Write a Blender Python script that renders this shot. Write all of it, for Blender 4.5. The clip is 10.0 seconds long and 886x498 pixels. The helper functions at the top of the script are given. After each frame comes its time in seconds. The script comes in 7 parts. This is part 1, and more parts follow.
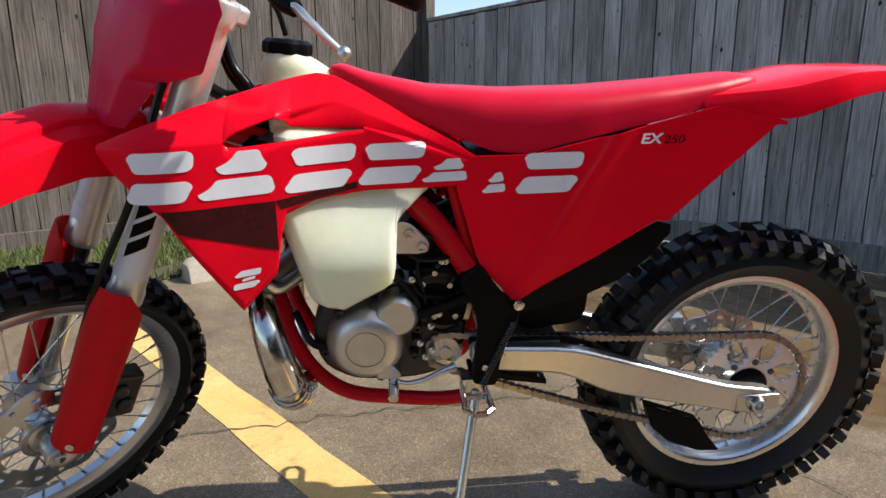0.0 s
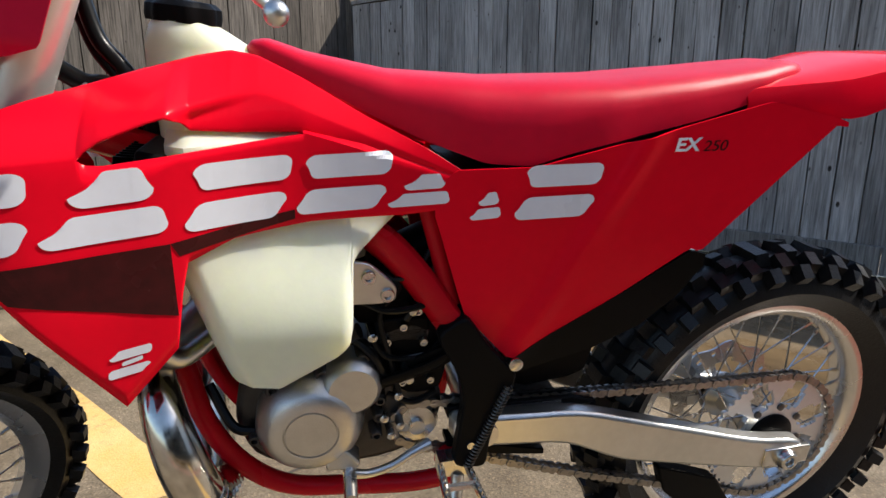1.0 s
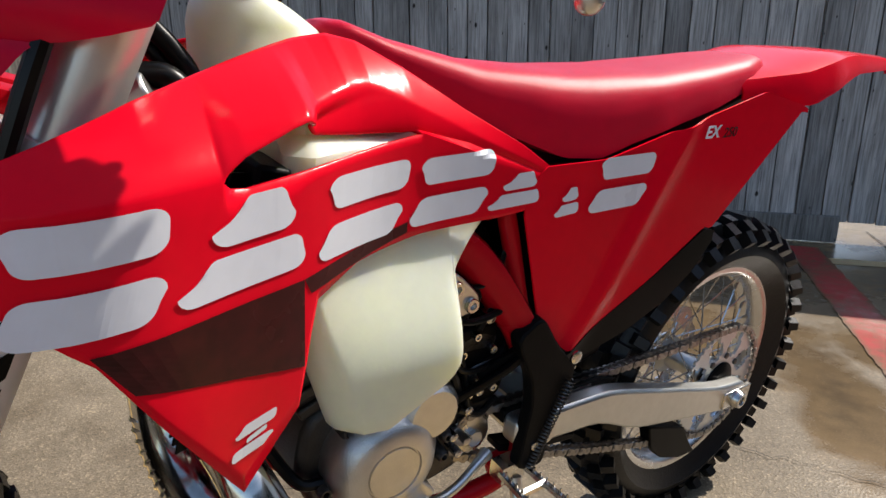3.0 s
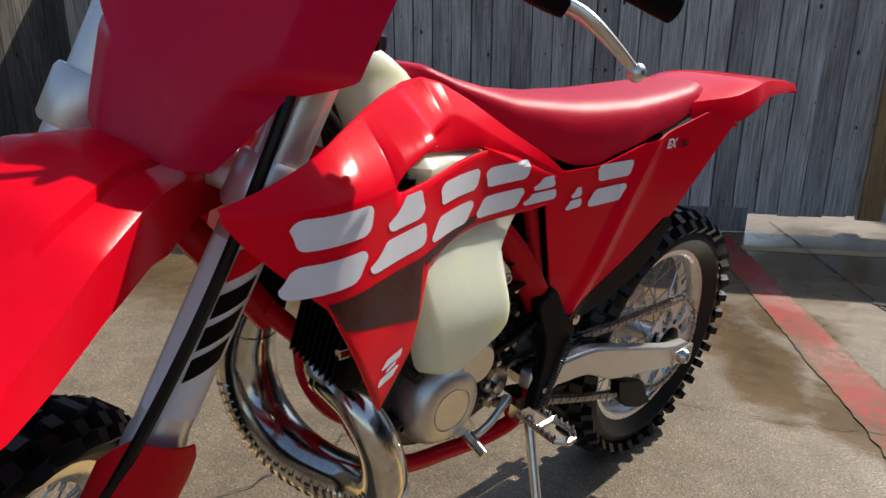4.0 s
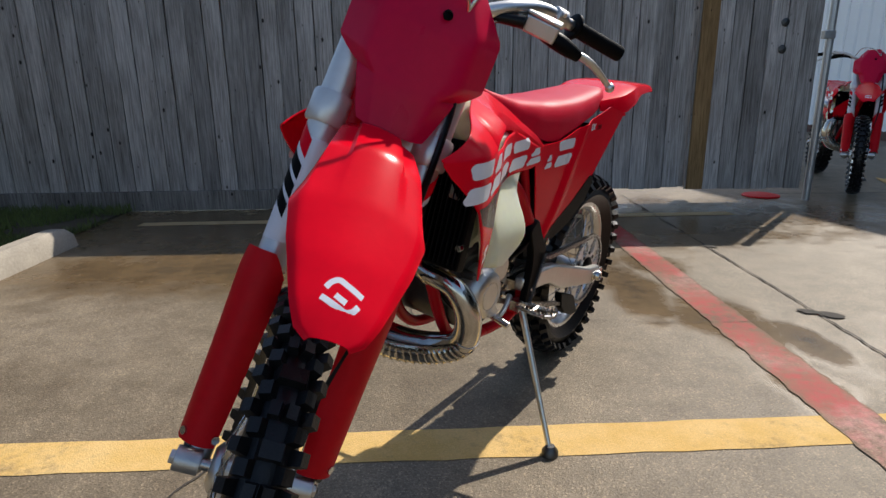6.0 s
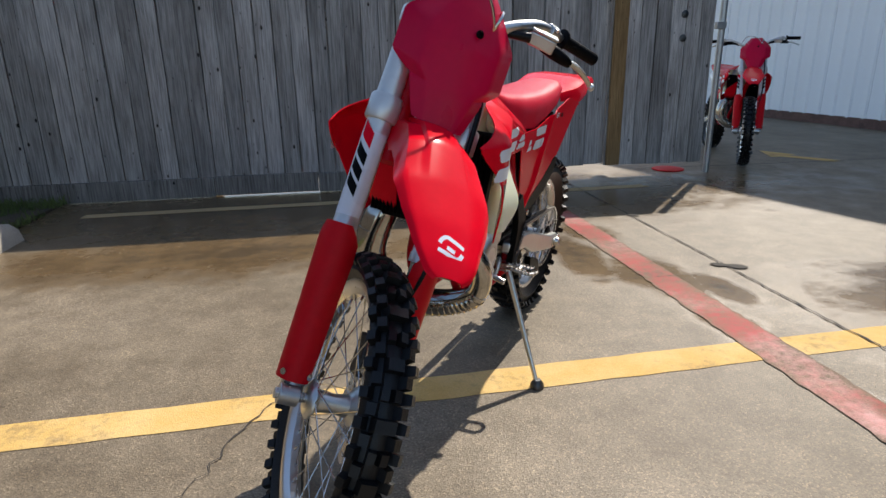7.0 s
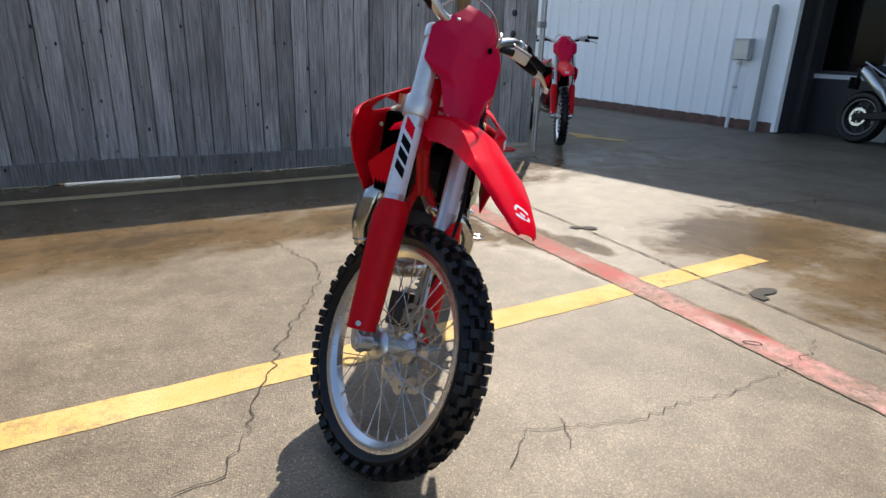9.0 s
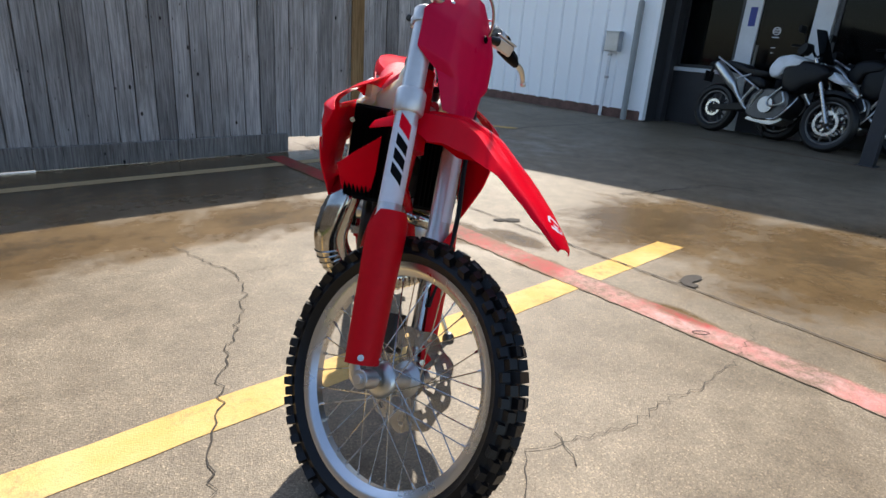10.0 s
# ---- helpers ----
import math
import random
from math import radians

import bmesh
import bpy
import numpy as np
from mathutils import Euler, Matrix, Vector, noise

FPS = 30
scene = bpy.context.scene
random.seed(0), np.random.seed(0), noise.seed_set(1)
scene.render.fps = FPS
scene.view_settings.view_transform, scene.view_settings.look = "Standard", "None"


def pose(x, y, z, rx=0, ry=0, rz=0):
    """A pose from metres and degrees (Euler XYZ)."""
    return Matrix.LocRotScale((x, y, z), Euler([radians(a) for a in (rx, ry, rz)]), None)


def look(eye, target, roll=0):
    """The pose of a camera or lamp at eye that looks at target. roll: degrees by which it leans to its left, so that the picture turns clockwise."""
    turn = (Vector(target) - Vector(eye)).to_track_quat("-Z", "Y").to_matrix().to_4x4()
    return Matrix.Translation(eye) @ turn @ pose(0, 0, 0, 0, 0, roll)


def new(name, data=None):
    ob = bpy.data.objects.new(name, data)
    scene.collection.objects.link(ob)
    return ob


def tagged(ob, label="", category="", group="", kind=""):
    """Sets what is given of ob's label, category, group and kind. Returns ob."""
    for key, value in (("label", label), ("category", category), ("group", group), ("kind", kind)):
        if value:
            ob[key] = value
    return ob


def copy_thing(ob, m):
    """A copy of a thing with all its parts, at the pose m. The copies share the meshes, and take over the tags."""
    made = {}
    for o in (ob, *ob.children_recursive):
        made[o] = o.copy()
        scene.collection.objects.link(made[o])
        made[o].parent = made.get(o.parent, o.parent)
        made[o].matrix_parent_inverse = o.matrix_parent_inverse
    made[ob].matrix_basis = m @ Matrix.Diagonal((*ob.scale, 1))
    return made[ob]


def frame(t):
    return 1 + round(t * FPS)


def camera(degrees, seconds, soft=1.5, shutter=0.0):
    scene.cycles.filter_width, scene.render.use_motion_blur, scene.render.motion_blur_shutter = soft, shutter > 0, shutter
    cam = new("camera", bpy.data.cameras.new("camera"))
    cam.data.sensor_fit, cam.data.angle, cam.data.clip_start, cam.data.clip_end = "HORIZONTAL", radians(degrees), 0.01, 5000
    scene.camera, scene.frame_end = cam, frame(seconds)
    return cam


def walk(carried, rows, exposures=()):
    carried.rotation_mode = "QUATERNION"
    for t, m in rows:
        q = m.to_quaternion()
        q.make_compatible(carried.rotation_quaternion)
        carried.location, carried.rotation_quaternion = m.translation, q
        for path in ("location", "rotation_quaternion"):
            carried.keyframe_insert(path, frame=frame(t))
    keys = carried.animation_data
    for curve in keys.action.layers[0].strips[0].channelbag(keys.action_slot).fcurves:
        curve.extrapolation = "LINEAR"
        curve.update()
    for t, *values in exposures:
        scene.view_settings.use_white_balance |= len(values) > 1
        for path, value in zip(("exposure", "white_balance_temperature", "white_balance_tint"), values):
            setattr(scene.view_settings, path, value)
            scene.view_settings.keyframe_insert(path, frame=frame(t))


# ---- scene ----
cam = camera(73.6, 10.0)
PATH = [
    (0, (0.189, 0.398, 0.866), (-0.051, 2.338, 0.443), -0.30),
    (0.5, (0.136, 0.560, 0.871), (0.003, 2.505, 0.426), -0.10),
    (1, (0.094, 0.682, 0.879), (0.106, 2.630, 0.422), -0.10),
    (1.5, (0.021, 0.780, 0.874), (0.207, 2.714, 0.401), -0.20),
    (2, (-0.057, 0.830, 0.877), (0.319, 2.733, 0.388), -0.20),
    (2.5, (-0.146, 0.846, 0.883), (0.403, 2.703, 0.384), -0.30),
    (2.7, (-0.185, 0.836, 0.886), (0.429, 2.672, 0.381), -0.40),
    (3.8, (-0.422, 0.715, 0.925), (0.461, 2.429, 0.389), 0.25),
    (4, (-0.476, 0.692, 0.931), (0.445, 2.388, 0.407), 0.20),
    (4.5, (-0.623, 0.628, 0.938), (0.395, 2.277, 0.444), 0.00),
    (5, (-0.760, 0.565, 0.950), (0.352, 2.155, 0.458), -0.10),
    (5.5, (-0.913, 0.503, 0.952), (0.287, 2.023, 0.452), -0.40),
    (6, (-1.076, 0.461, 0.952), (0.218, 1.892, 0.424), -0.70),
    (6.2, (-1.145, 0.454, 0.958), (0.189, 1.841, 0.414), -0.50),
    (7.3, (-1.571, 0.446, 1.023), (-0.042, 1.587, 0.419), -0.95),
    (7.5, (-1.639, 0.445, 1.034), (-0.079, 1.537, 0.422), -0.70),
    (8, (-1.814, 0.473, 1.045), (-0.178, 1.438, 0.421), -0.20),
    (8.5, (-1.942, 0.579, 1.063), (-0.230, 1.392, 0.426), 0.70),
    (9, (-2.038, 0.758, 1.079), (-0.257, 1.393, 0.429), 1.80),
    (9.5, (-2.005, 0.943, 1.067), (-0.166, 1.372, 0.407), 2.80),
    (10, (-1.923, 1.135, 1.072), (-0.053, 1.340, 0.394), 4.00),
]
walk(cam, [(t, look(eye, target, roll)) for t, eye, target, roll in PATH],
     [(0.0, 0.58), (1.0, 0.57), (2.5, 0.55), (4.0, 0.19), (5.5, 0.10), (6.2, 0.16), (7.5, 0.48), (8.5, 0.60), (10.0, 0.74)])


# ---------------------------------------------------------------- world and sun
SUN_TO = Vector((0.976, 0.129, 1.0)).normalized()
world = bpy.data.worlds.new("sky")
world.use_nodes = True
scene.world = world
wn, wl = world.node_tree.nodes, world.node_tree.links
sky = wn.new("ShaderNodeTexSky")
sky.sky_type, sky.sun_disc = "NISHITA", False
sky.sun_elevation = math.asin(SUN_TO.z)
sky.sun_rotation = math.atan2(SUN_TO.x, SUN_TO.y)
wn["Background"].inputs["Strength"].default_value = 0.15
wl.new(sky.outputs["Color"], wn["Background"].inputs["Color"])
sun_data = bpy.data.lights.new("sun", "SUN")
sun_data.energy, sun_data.angle, sun_data.color = 4.6, radians(0.55), (1.0, 0.93, 0.83)
sun = new("sun", sun_data)
sun.matrix_world = look((4, 0.5, 8), Vector((4, 0.5, 8)) - SUN_TO)

# ---------------------------------------------------------------- materials


def mat(name, color, rough=0.5, metal=0.0, vary=0.12, scale=6.0, fine=60.0, bump=0.0, bump_scale=120.0, coat=0.0,
        second=None, rough_vary=0.1, stretch=(1, 1, 1), spec=0.5, per_piece=0.0):
    """A surface with colour that wanders at two scales, uneven gloss and fine relief."""
    m = bpy.data.materials.new(name)
    m.use_nodes = True
    n, l = m.node_tree.nodes, m.node_tree.links
    b = n["Principled BSDF"]
    b.inputs["Metallic"].default_value = metal
    b.inputs["Coat Weight"].default_value = coat
    b.inputs["Coat Roughness"].default_value = 0.08
    b.inputs["Specular IOR Level"].default_value = spec
    geo = n.new("ShaderNodeTexCoord")
    mp = n.new("ShaderNodeMapping")
    mp.inputs["Scale"].default_value = stretch
    l.new(geo.outputs["Object"], mp.inputs["Vector"])
    big = n.new("ShaderNodeTexNoise")
    big.inputs["Scale"].default_value, big.inputs["Detail"].default_value = scale, 5
    small = n.new("ShaderNodeTexNoise")
    small.inputs["Scale"].default_value, small.inputs["Detail"].default_value = fine, 4
    for t in (big, small):
        l.new(mp.outputs["Vector"], t.inputs["Vector"])
    mix = n.new("ShaderNodeMath")
    mix.operation = "MULTIPLY_ADD"
    mix.inputs[1].default_value = 0.4
    l.new(small.outputs["Fac"], mix.inputs[0])
    half = n.new("ShaderNodeMath")
    half.operation = "MULTIPLY"
    half.inputs[1].default_value = 0.6
    l.new(big.outputs["Fac"], half.inputs[0])
    l.new(half.outputs[0], mix.inputs[2])
    last = mix.outputs[0]
    if per_piece:
        info = n.new("ShaderNodeObjectInfo")
        pp = n.new("ShaderNodeMath")
        pp.operation = "MULTIPLY_ADD"
        pp.inputs[1].default_value = per_piece
        l.new(info.outputs["Random"], pp.inputs[0])
        sub = n.new("ShaderNodeMath")
        sub.operation = "SUBTRACT"
        sub.inputs[1].default_value = per_piece / 2
        l.new(last, sub.inputs[0])
        l.new(sub.outputs[0], pp.inputs[2])
        last = pp.outputs[0]
    ramp = n.new("ShaderNodeValToRGB")
    lo = [c * (1 - vary) for c in color]
    hi = [min(1, c * (1 + vary)) for c in (second or color)]
    ramp.color_ramp.elements[0].position, ramp.color_ramp.elements[1].position = 0.3, 0.7
    ramp.color_ramp.elements[0].color, ramp.color_ramp.elements[1].color = (*lo, 1), (*hi, 1)
    l.new(last, ramp.inputs["Fac"])
    l.new(ramp.outputs["Color"], b.inputs["Base Color"])
    rr = n.new("ShaderNodeMapRange")
    rr.inputs["To Min"].default_value, rr.inputs["To Max"].default_value = max(0.02, rough - rough_vary), min(1, rough + rough_vary)
    l.new(big.outputs["Fac"], rr.inputs["Value"])
    l.new(rr.outputs["Result"], b.inputs["Roughness"])
    if bump:
        rel = n.new("ShaderNodeTexNoise")
        rel.inputs["Scale"].default_value, rel.inputs["Detail"].default_value = bump_scale, 3
        l.new(mp.outputs["Vector"], rel.inputs["Vector"])
        bp = n.new("ShaderNodeBump")
        bp.inputs["Strength"].default_value, bp.inputs["Distance"].default_value = bump, 0.002
        l.new(rel.outputs["Fac"], bp.inputs["Height"])
        l.new(bp.outputs["Normal"], b.inputs["Normal"])
    return m


RED = mat("red_plastic", (0.74, 0.003, 0.017), 0.18, vary=0.06, bump=0.02, bump_scale=300, rough_vary=0.05, spec=0.065)
RED_MATT = mat("red_guard_plastic", (0.56, 0.003, 0.010), 0.46, vary=0.12, spec=0.14, bump=0.1, bump_scale=500)
RED_PLATE = mat("crimson_plate_plastic", (0.57, 0.004, 0.045), 0.30, spec=0.15, vary=0.08, bump=0.05, bump_scale=400)
RED_FRAME = mat("red_frame_paint", (0.46, 0.004, 0.012), 0.26, spec=0.15, vary=0.1)
SEAT_RED = mat("red_seat_vinyl", (0.56, 0.004, 0.026), 0.36, spec=0.15, vary=0.10, bump=0.22, bump_scale=900)
WHITE_FILM = mat("white_film", (0.72, 0.74, 0.80), 0.3, vary=0.05)
DARK_FILM = mat("black_maroon_film", (0.014, 0.004, 0.004), 0.25, second=(0.05, 0.006, 0.007), spec=0.18, scale=4)
TANK = mat("translucent_tank_plastic", (0.74, 0.76, 0.56), 0.32, vary=0.05, bump=0.05, bump_scale=200)
BLACK = mat("black_plastic", (0.003, 0.003, 0.0033), 0.42, spec=0.07, vary=0.3, bump=0.15, bump_scale=400)
RUBBER = mat("tyre_rubber", (0.006, 0.006, 0.0065), 0.40, spec=0.34, vary=0.4, bump=0.4, bump_scale=250)
ALU = mat("brushed_aluminium", (0.62, 0.62, 0.60), 0.34, metal=1.0, vary=0.1, bump=0.1, bump_scale=600)
ALU_RAW = mat("cast_aluminium", (0.58, 0.575, 0.56), 0.38, metal=1.0, vary=0.12, bump=0.3, bump_scale=420)
RIM_ALU = mat("anodised_rim", (0.70, 0.70, 0.70), 0.28, metal=1.0, vary=0.06)
FORK_ALU = mat("grey_fork_tube", (0.66, 0.65, 0.63), 0.34, metal=0.6, vary=0.08, bump=0.05, bump_scale=500)
CASE_DARK = mat("dark_cast_case", (0.065, 0.062, 0.060), 0.45, metal=0.8, vary=0.25, bump=0.35, bump_scale=420)
CHROME = mat("plated_pipe", (0.42, 0.39, 0.34), 0.15, metal=1.0, vary=0.2, scale=9, rough_vary=0.08, second=(0.56, 0.54, 0.50), bump=0.06, bump_scale=90)
STEEL = mat("bright_steel", (0.55, 0.54, 0.52), 0.25, metal=1.0, vary=0.15)
CHAIN = mat("oiled_chain", (0.30, 0.28, 0.26), 0.35, metal=1.0, vary=0.3)
STEEL_DARK = mat("dark_steel", (0.10, 0.10, 0.10), 0.4, metal=0.9, vary=0.2)
HOSE = mat("black_hose", (0.005, 0.005, 0.005), 0.32, spec=0.2, vary=0.3)


def weathered_wood(name, dark, light, knot):
    """Grey board: long grain, fine checks, knots and streaks, and a tone of its own for each board."""
    m = bpy.data.materials.new(name)
    m.use_nodes = True
    n, l = m.node_tree.nodes, m.node_tree.links
    b = n["Principled BSDF"]
    tc, info = n.new("ShaderNodeTexCoord"), n.new("ShaderNodeObjectInfo")
    shift = n.new("ShaderNodeVectorMath")
    shift.operation = "MULTIPLY_ADD"
    l.new(info.outputs["Random"], shift.inputs[0])
    shift.inputs[1].default_value = (37, 11, 53)
    l.new(tc.outputs["Object"], shift.inputs[2])

    def tex(kind, scale, stretch, detail=5):
        mp = n.new("ShaderNodeMapping")
        mp.inputs["Scale"].default_value = stretch
        l.new(shift.outputs[0], mp.inputs["Vector"])
        t = n.new(kind)
        t.inputs["Scale"].default_value = scale
        if kind == "ShaderNodeTexNoise":
            t.inputs["Detail"].default_value, t.inputs["Roughness"].default_value = detail, 0.65
        l.new(mp.outputs["Vector"], t.inputs["Vector"])
        return t

    def ramp(src, stops):
        r = n.new("ShaderNodeValToRGB")
        e = r.color_ramp.elements
        while len(e) < len(stops):
            e.new(0.5)
        for k, (pos, c) in enumerate(stops):
            e[k].position, e[k].color = pos, (*c, 1)
        l.new(src, r.inputs["Fac"])
        return r.outputs["Color"]

    def mul(a, c, f=1.0):
        q = n.new("ShaderNodeMix")
        q.data_type, q.blend_type = "RGBA", "MULTIPLY"
        q.inputs[0].default_value = f
        l.new(a, q.inputs[6])
        l.new(c, q.inputs[7])
        return q.outputs[2]

    grain = tex("ShaderNodeTexNoise", 60, (1.6, 1, 0.06), 6)
    stain = tex("ShaderNodeTexNoise", 3.0, (1.5, 1, 0.35), 5)
    knots = tex("ShaderNodeTexVoronoi", 6.5, (1.3, 0.2, 0.75))
    col = ramp(grain.outputs["Fac"], [(0.32, dark), (0.62, light)])
    col = mul(col, ramp(stain.outputs["Fac"], [(0.3, (0.62, 0.60, 0.58)), (0.6, (1.1, 1.1, 1.1))]))
    col = mul(col, ramp(knots.outputs["Distance"], [(0.060, knot), (0.10, (1, 1, 1))]))
    pins = tex("ShaderNodeTexVoronoi", 15, (1.2, 0.2, 0.45))
    col = mul(col, ramp(pins.outputs["Distance"], [(0.045, (0.12, 0.10, 0.09)), (0.075, (1, 1, 1))]))
    checks = tex("ShaderNodeTexNoise", 150, (1.2, 1, 0.018), 3)
    col = mul(col, ramp(checks.outputs["Fac"], [(0.30, (0.35, 0.34, 0.33)), (0.37, (1, 1, 1))]))
    tone = n.new("ShaderNodeMapRange")
    tone.inputs["To Min"].default_value, tone.inputs["To Max"].default_value = 0.72, 1.20
    l.new(info.outputs["Random"], tone.inputs["Value"])
    col = mul(col, tone.outputs["Result"])
    l.new(col, b.inputs["Base Color"])
    b.inputs["Roughness"].default_value = 0.82
    b.inputs["Specular IOR Level"].default_value = 0.25
    bp = n.new("ShaderNodeBump")
    bp.inputs["Strength"].default_value, bp.inputs["Distance"].default_value = 0.7, 0.003
    l.new(grain.outputs["Fac"], bp.inputs["Height"])
    l.new(bp.outputs["Normal"], b.inputs["Normal"])
    return m


# Fence boards in two tones: colour lifted for the shaded run, lowered in sun.
FENCE_WOOD = weathered_wood("weathered_board_lightened_for_shade", (0.21, 0.195, 0.182), (0.50, 0.468, 0.436), (0.09, 0.075, 0.065))
SIDE_WOOD = weathered_wood("weathered_board_darkened_for_sun", (0.045, 0.039, 0.034), (0.155, 0.135, 0.115), (0.16, 0.13, 0.11))
ROT_WOOD = weathered_wood("damp_foot_board", (0.10, 0.092, 0.083), (0.27, 0.25, 0.225), (0.07, 0.06, 0.05))
POST_WOOD = weathered_wood("new_pine_batten", (0.20, 0.115, 0.048), (0.40, 0.25, 0.11), (0.22, 0.15, 0.1))
KERB = mat("kerb_concrete", (0.36, 0.32, 0.26), 0.85, vary=0.25, scale=5, fine=70, bump=0.8, bump_scale=60)
GRASS = mat("lawn_grass", (0.055, 0.095, 0.018), 0.7, vary=0.5, scale=2, fine=30, second=(0.12, 0.15, 0.035))
SOIL = mat("soil", (0.07, 0.055, 0.035), 0.9, vary=0.4, bump=0.8)
SIDING = mat("white_metal_siding", (0.90, 0.91, 0.92), 0.45, vary=0.04, scale=1.5, stretch=(1, 1, 0.3))
BRICK_RED = mat("wall_base_brick", (0.13, 0.07, 0.055), 0.85, vary=0.5, scale=6, fine=40, bump=0.6, bump_scale=60)
TRIM_DARK = mat("charcoal_trim", (0.035, 0.036, 0.040), 0.45, vary=0.15)
TRIM_GREY = mat("grey_pipe_paint", (0.27, 0.28, 0.28), 0.5, vary=0.15)
tb = TANK.node_tree.nodes["Principled BSDF"]
tb.inputs["Subsurface Weight"].default_value = 0.55
tb.inputs["Subsurface Radius"].default_value = (0.06, 0.055, 0.03)
tb.inputs["Subsurface Scale"].default_value = 1.0
GALV = mat("galvanised_steel", (0.42, 0.43, 0.44), 0.4, metal=0.8, vary=0.15)

# ---------------------------------------------------------------- ground surfaces
GZ = -0.015
D = Vector((0.753, -0.658, 0))       # along the painted lines
N = Vector((0.658, 0.753, 0))        # across them, towards the fence
LOT = Matrix(((D.x, N.x, 0, 0), (D.y, N.y, 0, 0), (0, 0, 1, GZ), (0, 0, 0, 1)))


def concrete(name, paint=None, damp_paint=None, stained=None, wear=0.4, across=None):
    """Trowelled concrete with damp patches; with paint, a worn coat over it, thinner towards the edges of a band (middle, half width)."""
    m = bpy.data.materials.new(name)
    m.use_nodes = True
    n, l = m.node_tree.nodes, m.node_tree.links
    b = n["Principled BSDF"]
    tc = n.new("ShaderNodeTexCoord")

    def tex(kind, scale, detail=4, rough=0.55):
        t = n.new(kind)
        t.inputs["Scale"].default_value = scale
        if kind == "ShaderNodeTexNoise":
            t.inputs["Detail"].default_value, t.inputs["Roughness"].default_value = detail, rough
        l.new(tc.outputs["Object"], t.inputs["Vector"])
        return t

    def ramp(src, stops):
        r = n.new("ShaderNodeValToRGB")
        e = r.color_ramp.elements
        while len(e) < len(stops):
            e.new(0.5)
        for k, (p, c) in enumerate(stops):
            e[k].position, e[k].color = p, (*c, 1) if len(c) == 3 else c
        l.new(src, r.inputs["Fac"])
        return r.outputs["Color"]

    def math_(op, a, c):
        q = n.new("ShaderNodeMath")
        q.operation = op
        for k, v in enumerate((a, c)):
            if isinstance(v, (int, float)):
                q.inputs[k].default_value = v
            else:
                l.new(v, q.inputs[k])
        return q.outputs[0]

    def mix(fac, a, c, mode="MIX"):
        q = n.new("ShaderNodeMix")
        q.data_type, q.blend_type = "RGBA", mode
        if isinstance(fac, (int, float)):
            q.inputs[0].default_value = fac
        else:
            l.new(fac, q.inputs[0])
        for k, v in ((6, a), (7, c)):
            if isinstance(v, tuple):
                q.inputs[k].default_value = (*v, 1)
            else:
                l.new(v, q.inputs[k])
        return q.outputs[2]

    broad = tex("ShaderNodeTexNoise", 0.9, 6)
    grain = tex("ShaderNodeTexNoise", 190, 5, 0.75)
    speck = tex("ShaderNodeTexVoronoi", 210)
    base = ramp(broad.outputs["Fac"], [(0.3, (0.150, 0.117, 0.076)), (0.55, (0.202, 0.162, 0.112)), (0.75, (0.246, 0.202, 0.147))])
    gr = ramp(grain.outputs["Fac"], [(0.34, (0.66, 0.66, 0.66)), (0.66, (1.30, 1.29, 1.26))])
    mottle = tex("ShaderNodeTexNoise", 6.5, 8, 0.68)
    streak = tex("ShaderNodeTexNoise", 2.1, 5, 0.6)
    base = mix(1.0, base, ramp(mottle.outputs["Fac"], [(0.30, (0.74, 0.71, 0.67)), (0.50, (1.0, 1.0, 1.0)), (0.70, (1.28, 1.28, 1.28))]), "MULTIPLY")
    base = mix(1.0, base, ramp(streak.outputs["Fac"], [(0.34, (0.84, 0.82, 0.79)), (0.55, (1.03, 1.03, 1.03))]), "MULTIPLY")
    col = mix(1.0, base, gr, "MULTIPLY")
    chip = n.new("ShaderNodeSeparateColor")
    l.new(speck.outputs["Color"], chip.inputs["Color"])
    # Pale and dark aggregate chips; the brightest are painted-in stand-ins for sun glints.
    stone_glint = ramp(chip.outputs[0], [(0.0, (0.62, 0.60, 0.57)), (0.45, (0.95, 0.95, 0.95)), (0.86, (1.06, 1.06, 1.06)), (1.0, (1.75, 1.72, 1.65))])
    col = mix(0.85, col, stone_glint, "MULTIPLY")
    if paint:
        flake = tex("ShaderNodeTexNoise", 22, 7, 0.7)
        blot = tex("ShaderNodeTexNoise", 2.2, 4)
        amount = math_("ADD", math_("MULTIPLY", flake.outputs["Fac"], 0.6), math_("MULTIPLY", blot.outputs["Fac"], 0.6))
        if across:
            sp = n.new("ShaderNodeSeparateXYZ")
            l.new(tc.outputs["Object"], sp.inputs["Vector"])
            off = math_("DIVIDE", math_("ABSOLUTE", math_("SUBTRACT", sp.outputs["X"], across[0]), 0), across[1])
            amount = math_("SUBTRACT", amount, math_("MULTIPLY", math_("POWER", off, 7.0), 0.16))
        keep = ramp(amount, [(wear - 0.12, (0.10, 0.10, 0.10)), (wear + 0.10, (0.94, 0.94, 0.94))])
        stain_ = tex("ShaderNodeTexNoise", 3.6, 6, 0.7)
        dry_tone = mix(ramp(stain_.outputs["Fac"], [(0.40, (0, 0, 0)), (0.58, (0.9, 0.9, 0.9))]), tuple(c * 1.0 for c in paint), stained)
        coat = (keep, dry_tone)
    # damp places, with an edge of their own
    wet_a = tex("ShaderNodeTexNoise", 0.55, 6, 0.6)
    sep = n.new("ShaderNodeSeparateXYZ")
    l.new(tc.outputs["Object"], sep.inputs["Vector"])

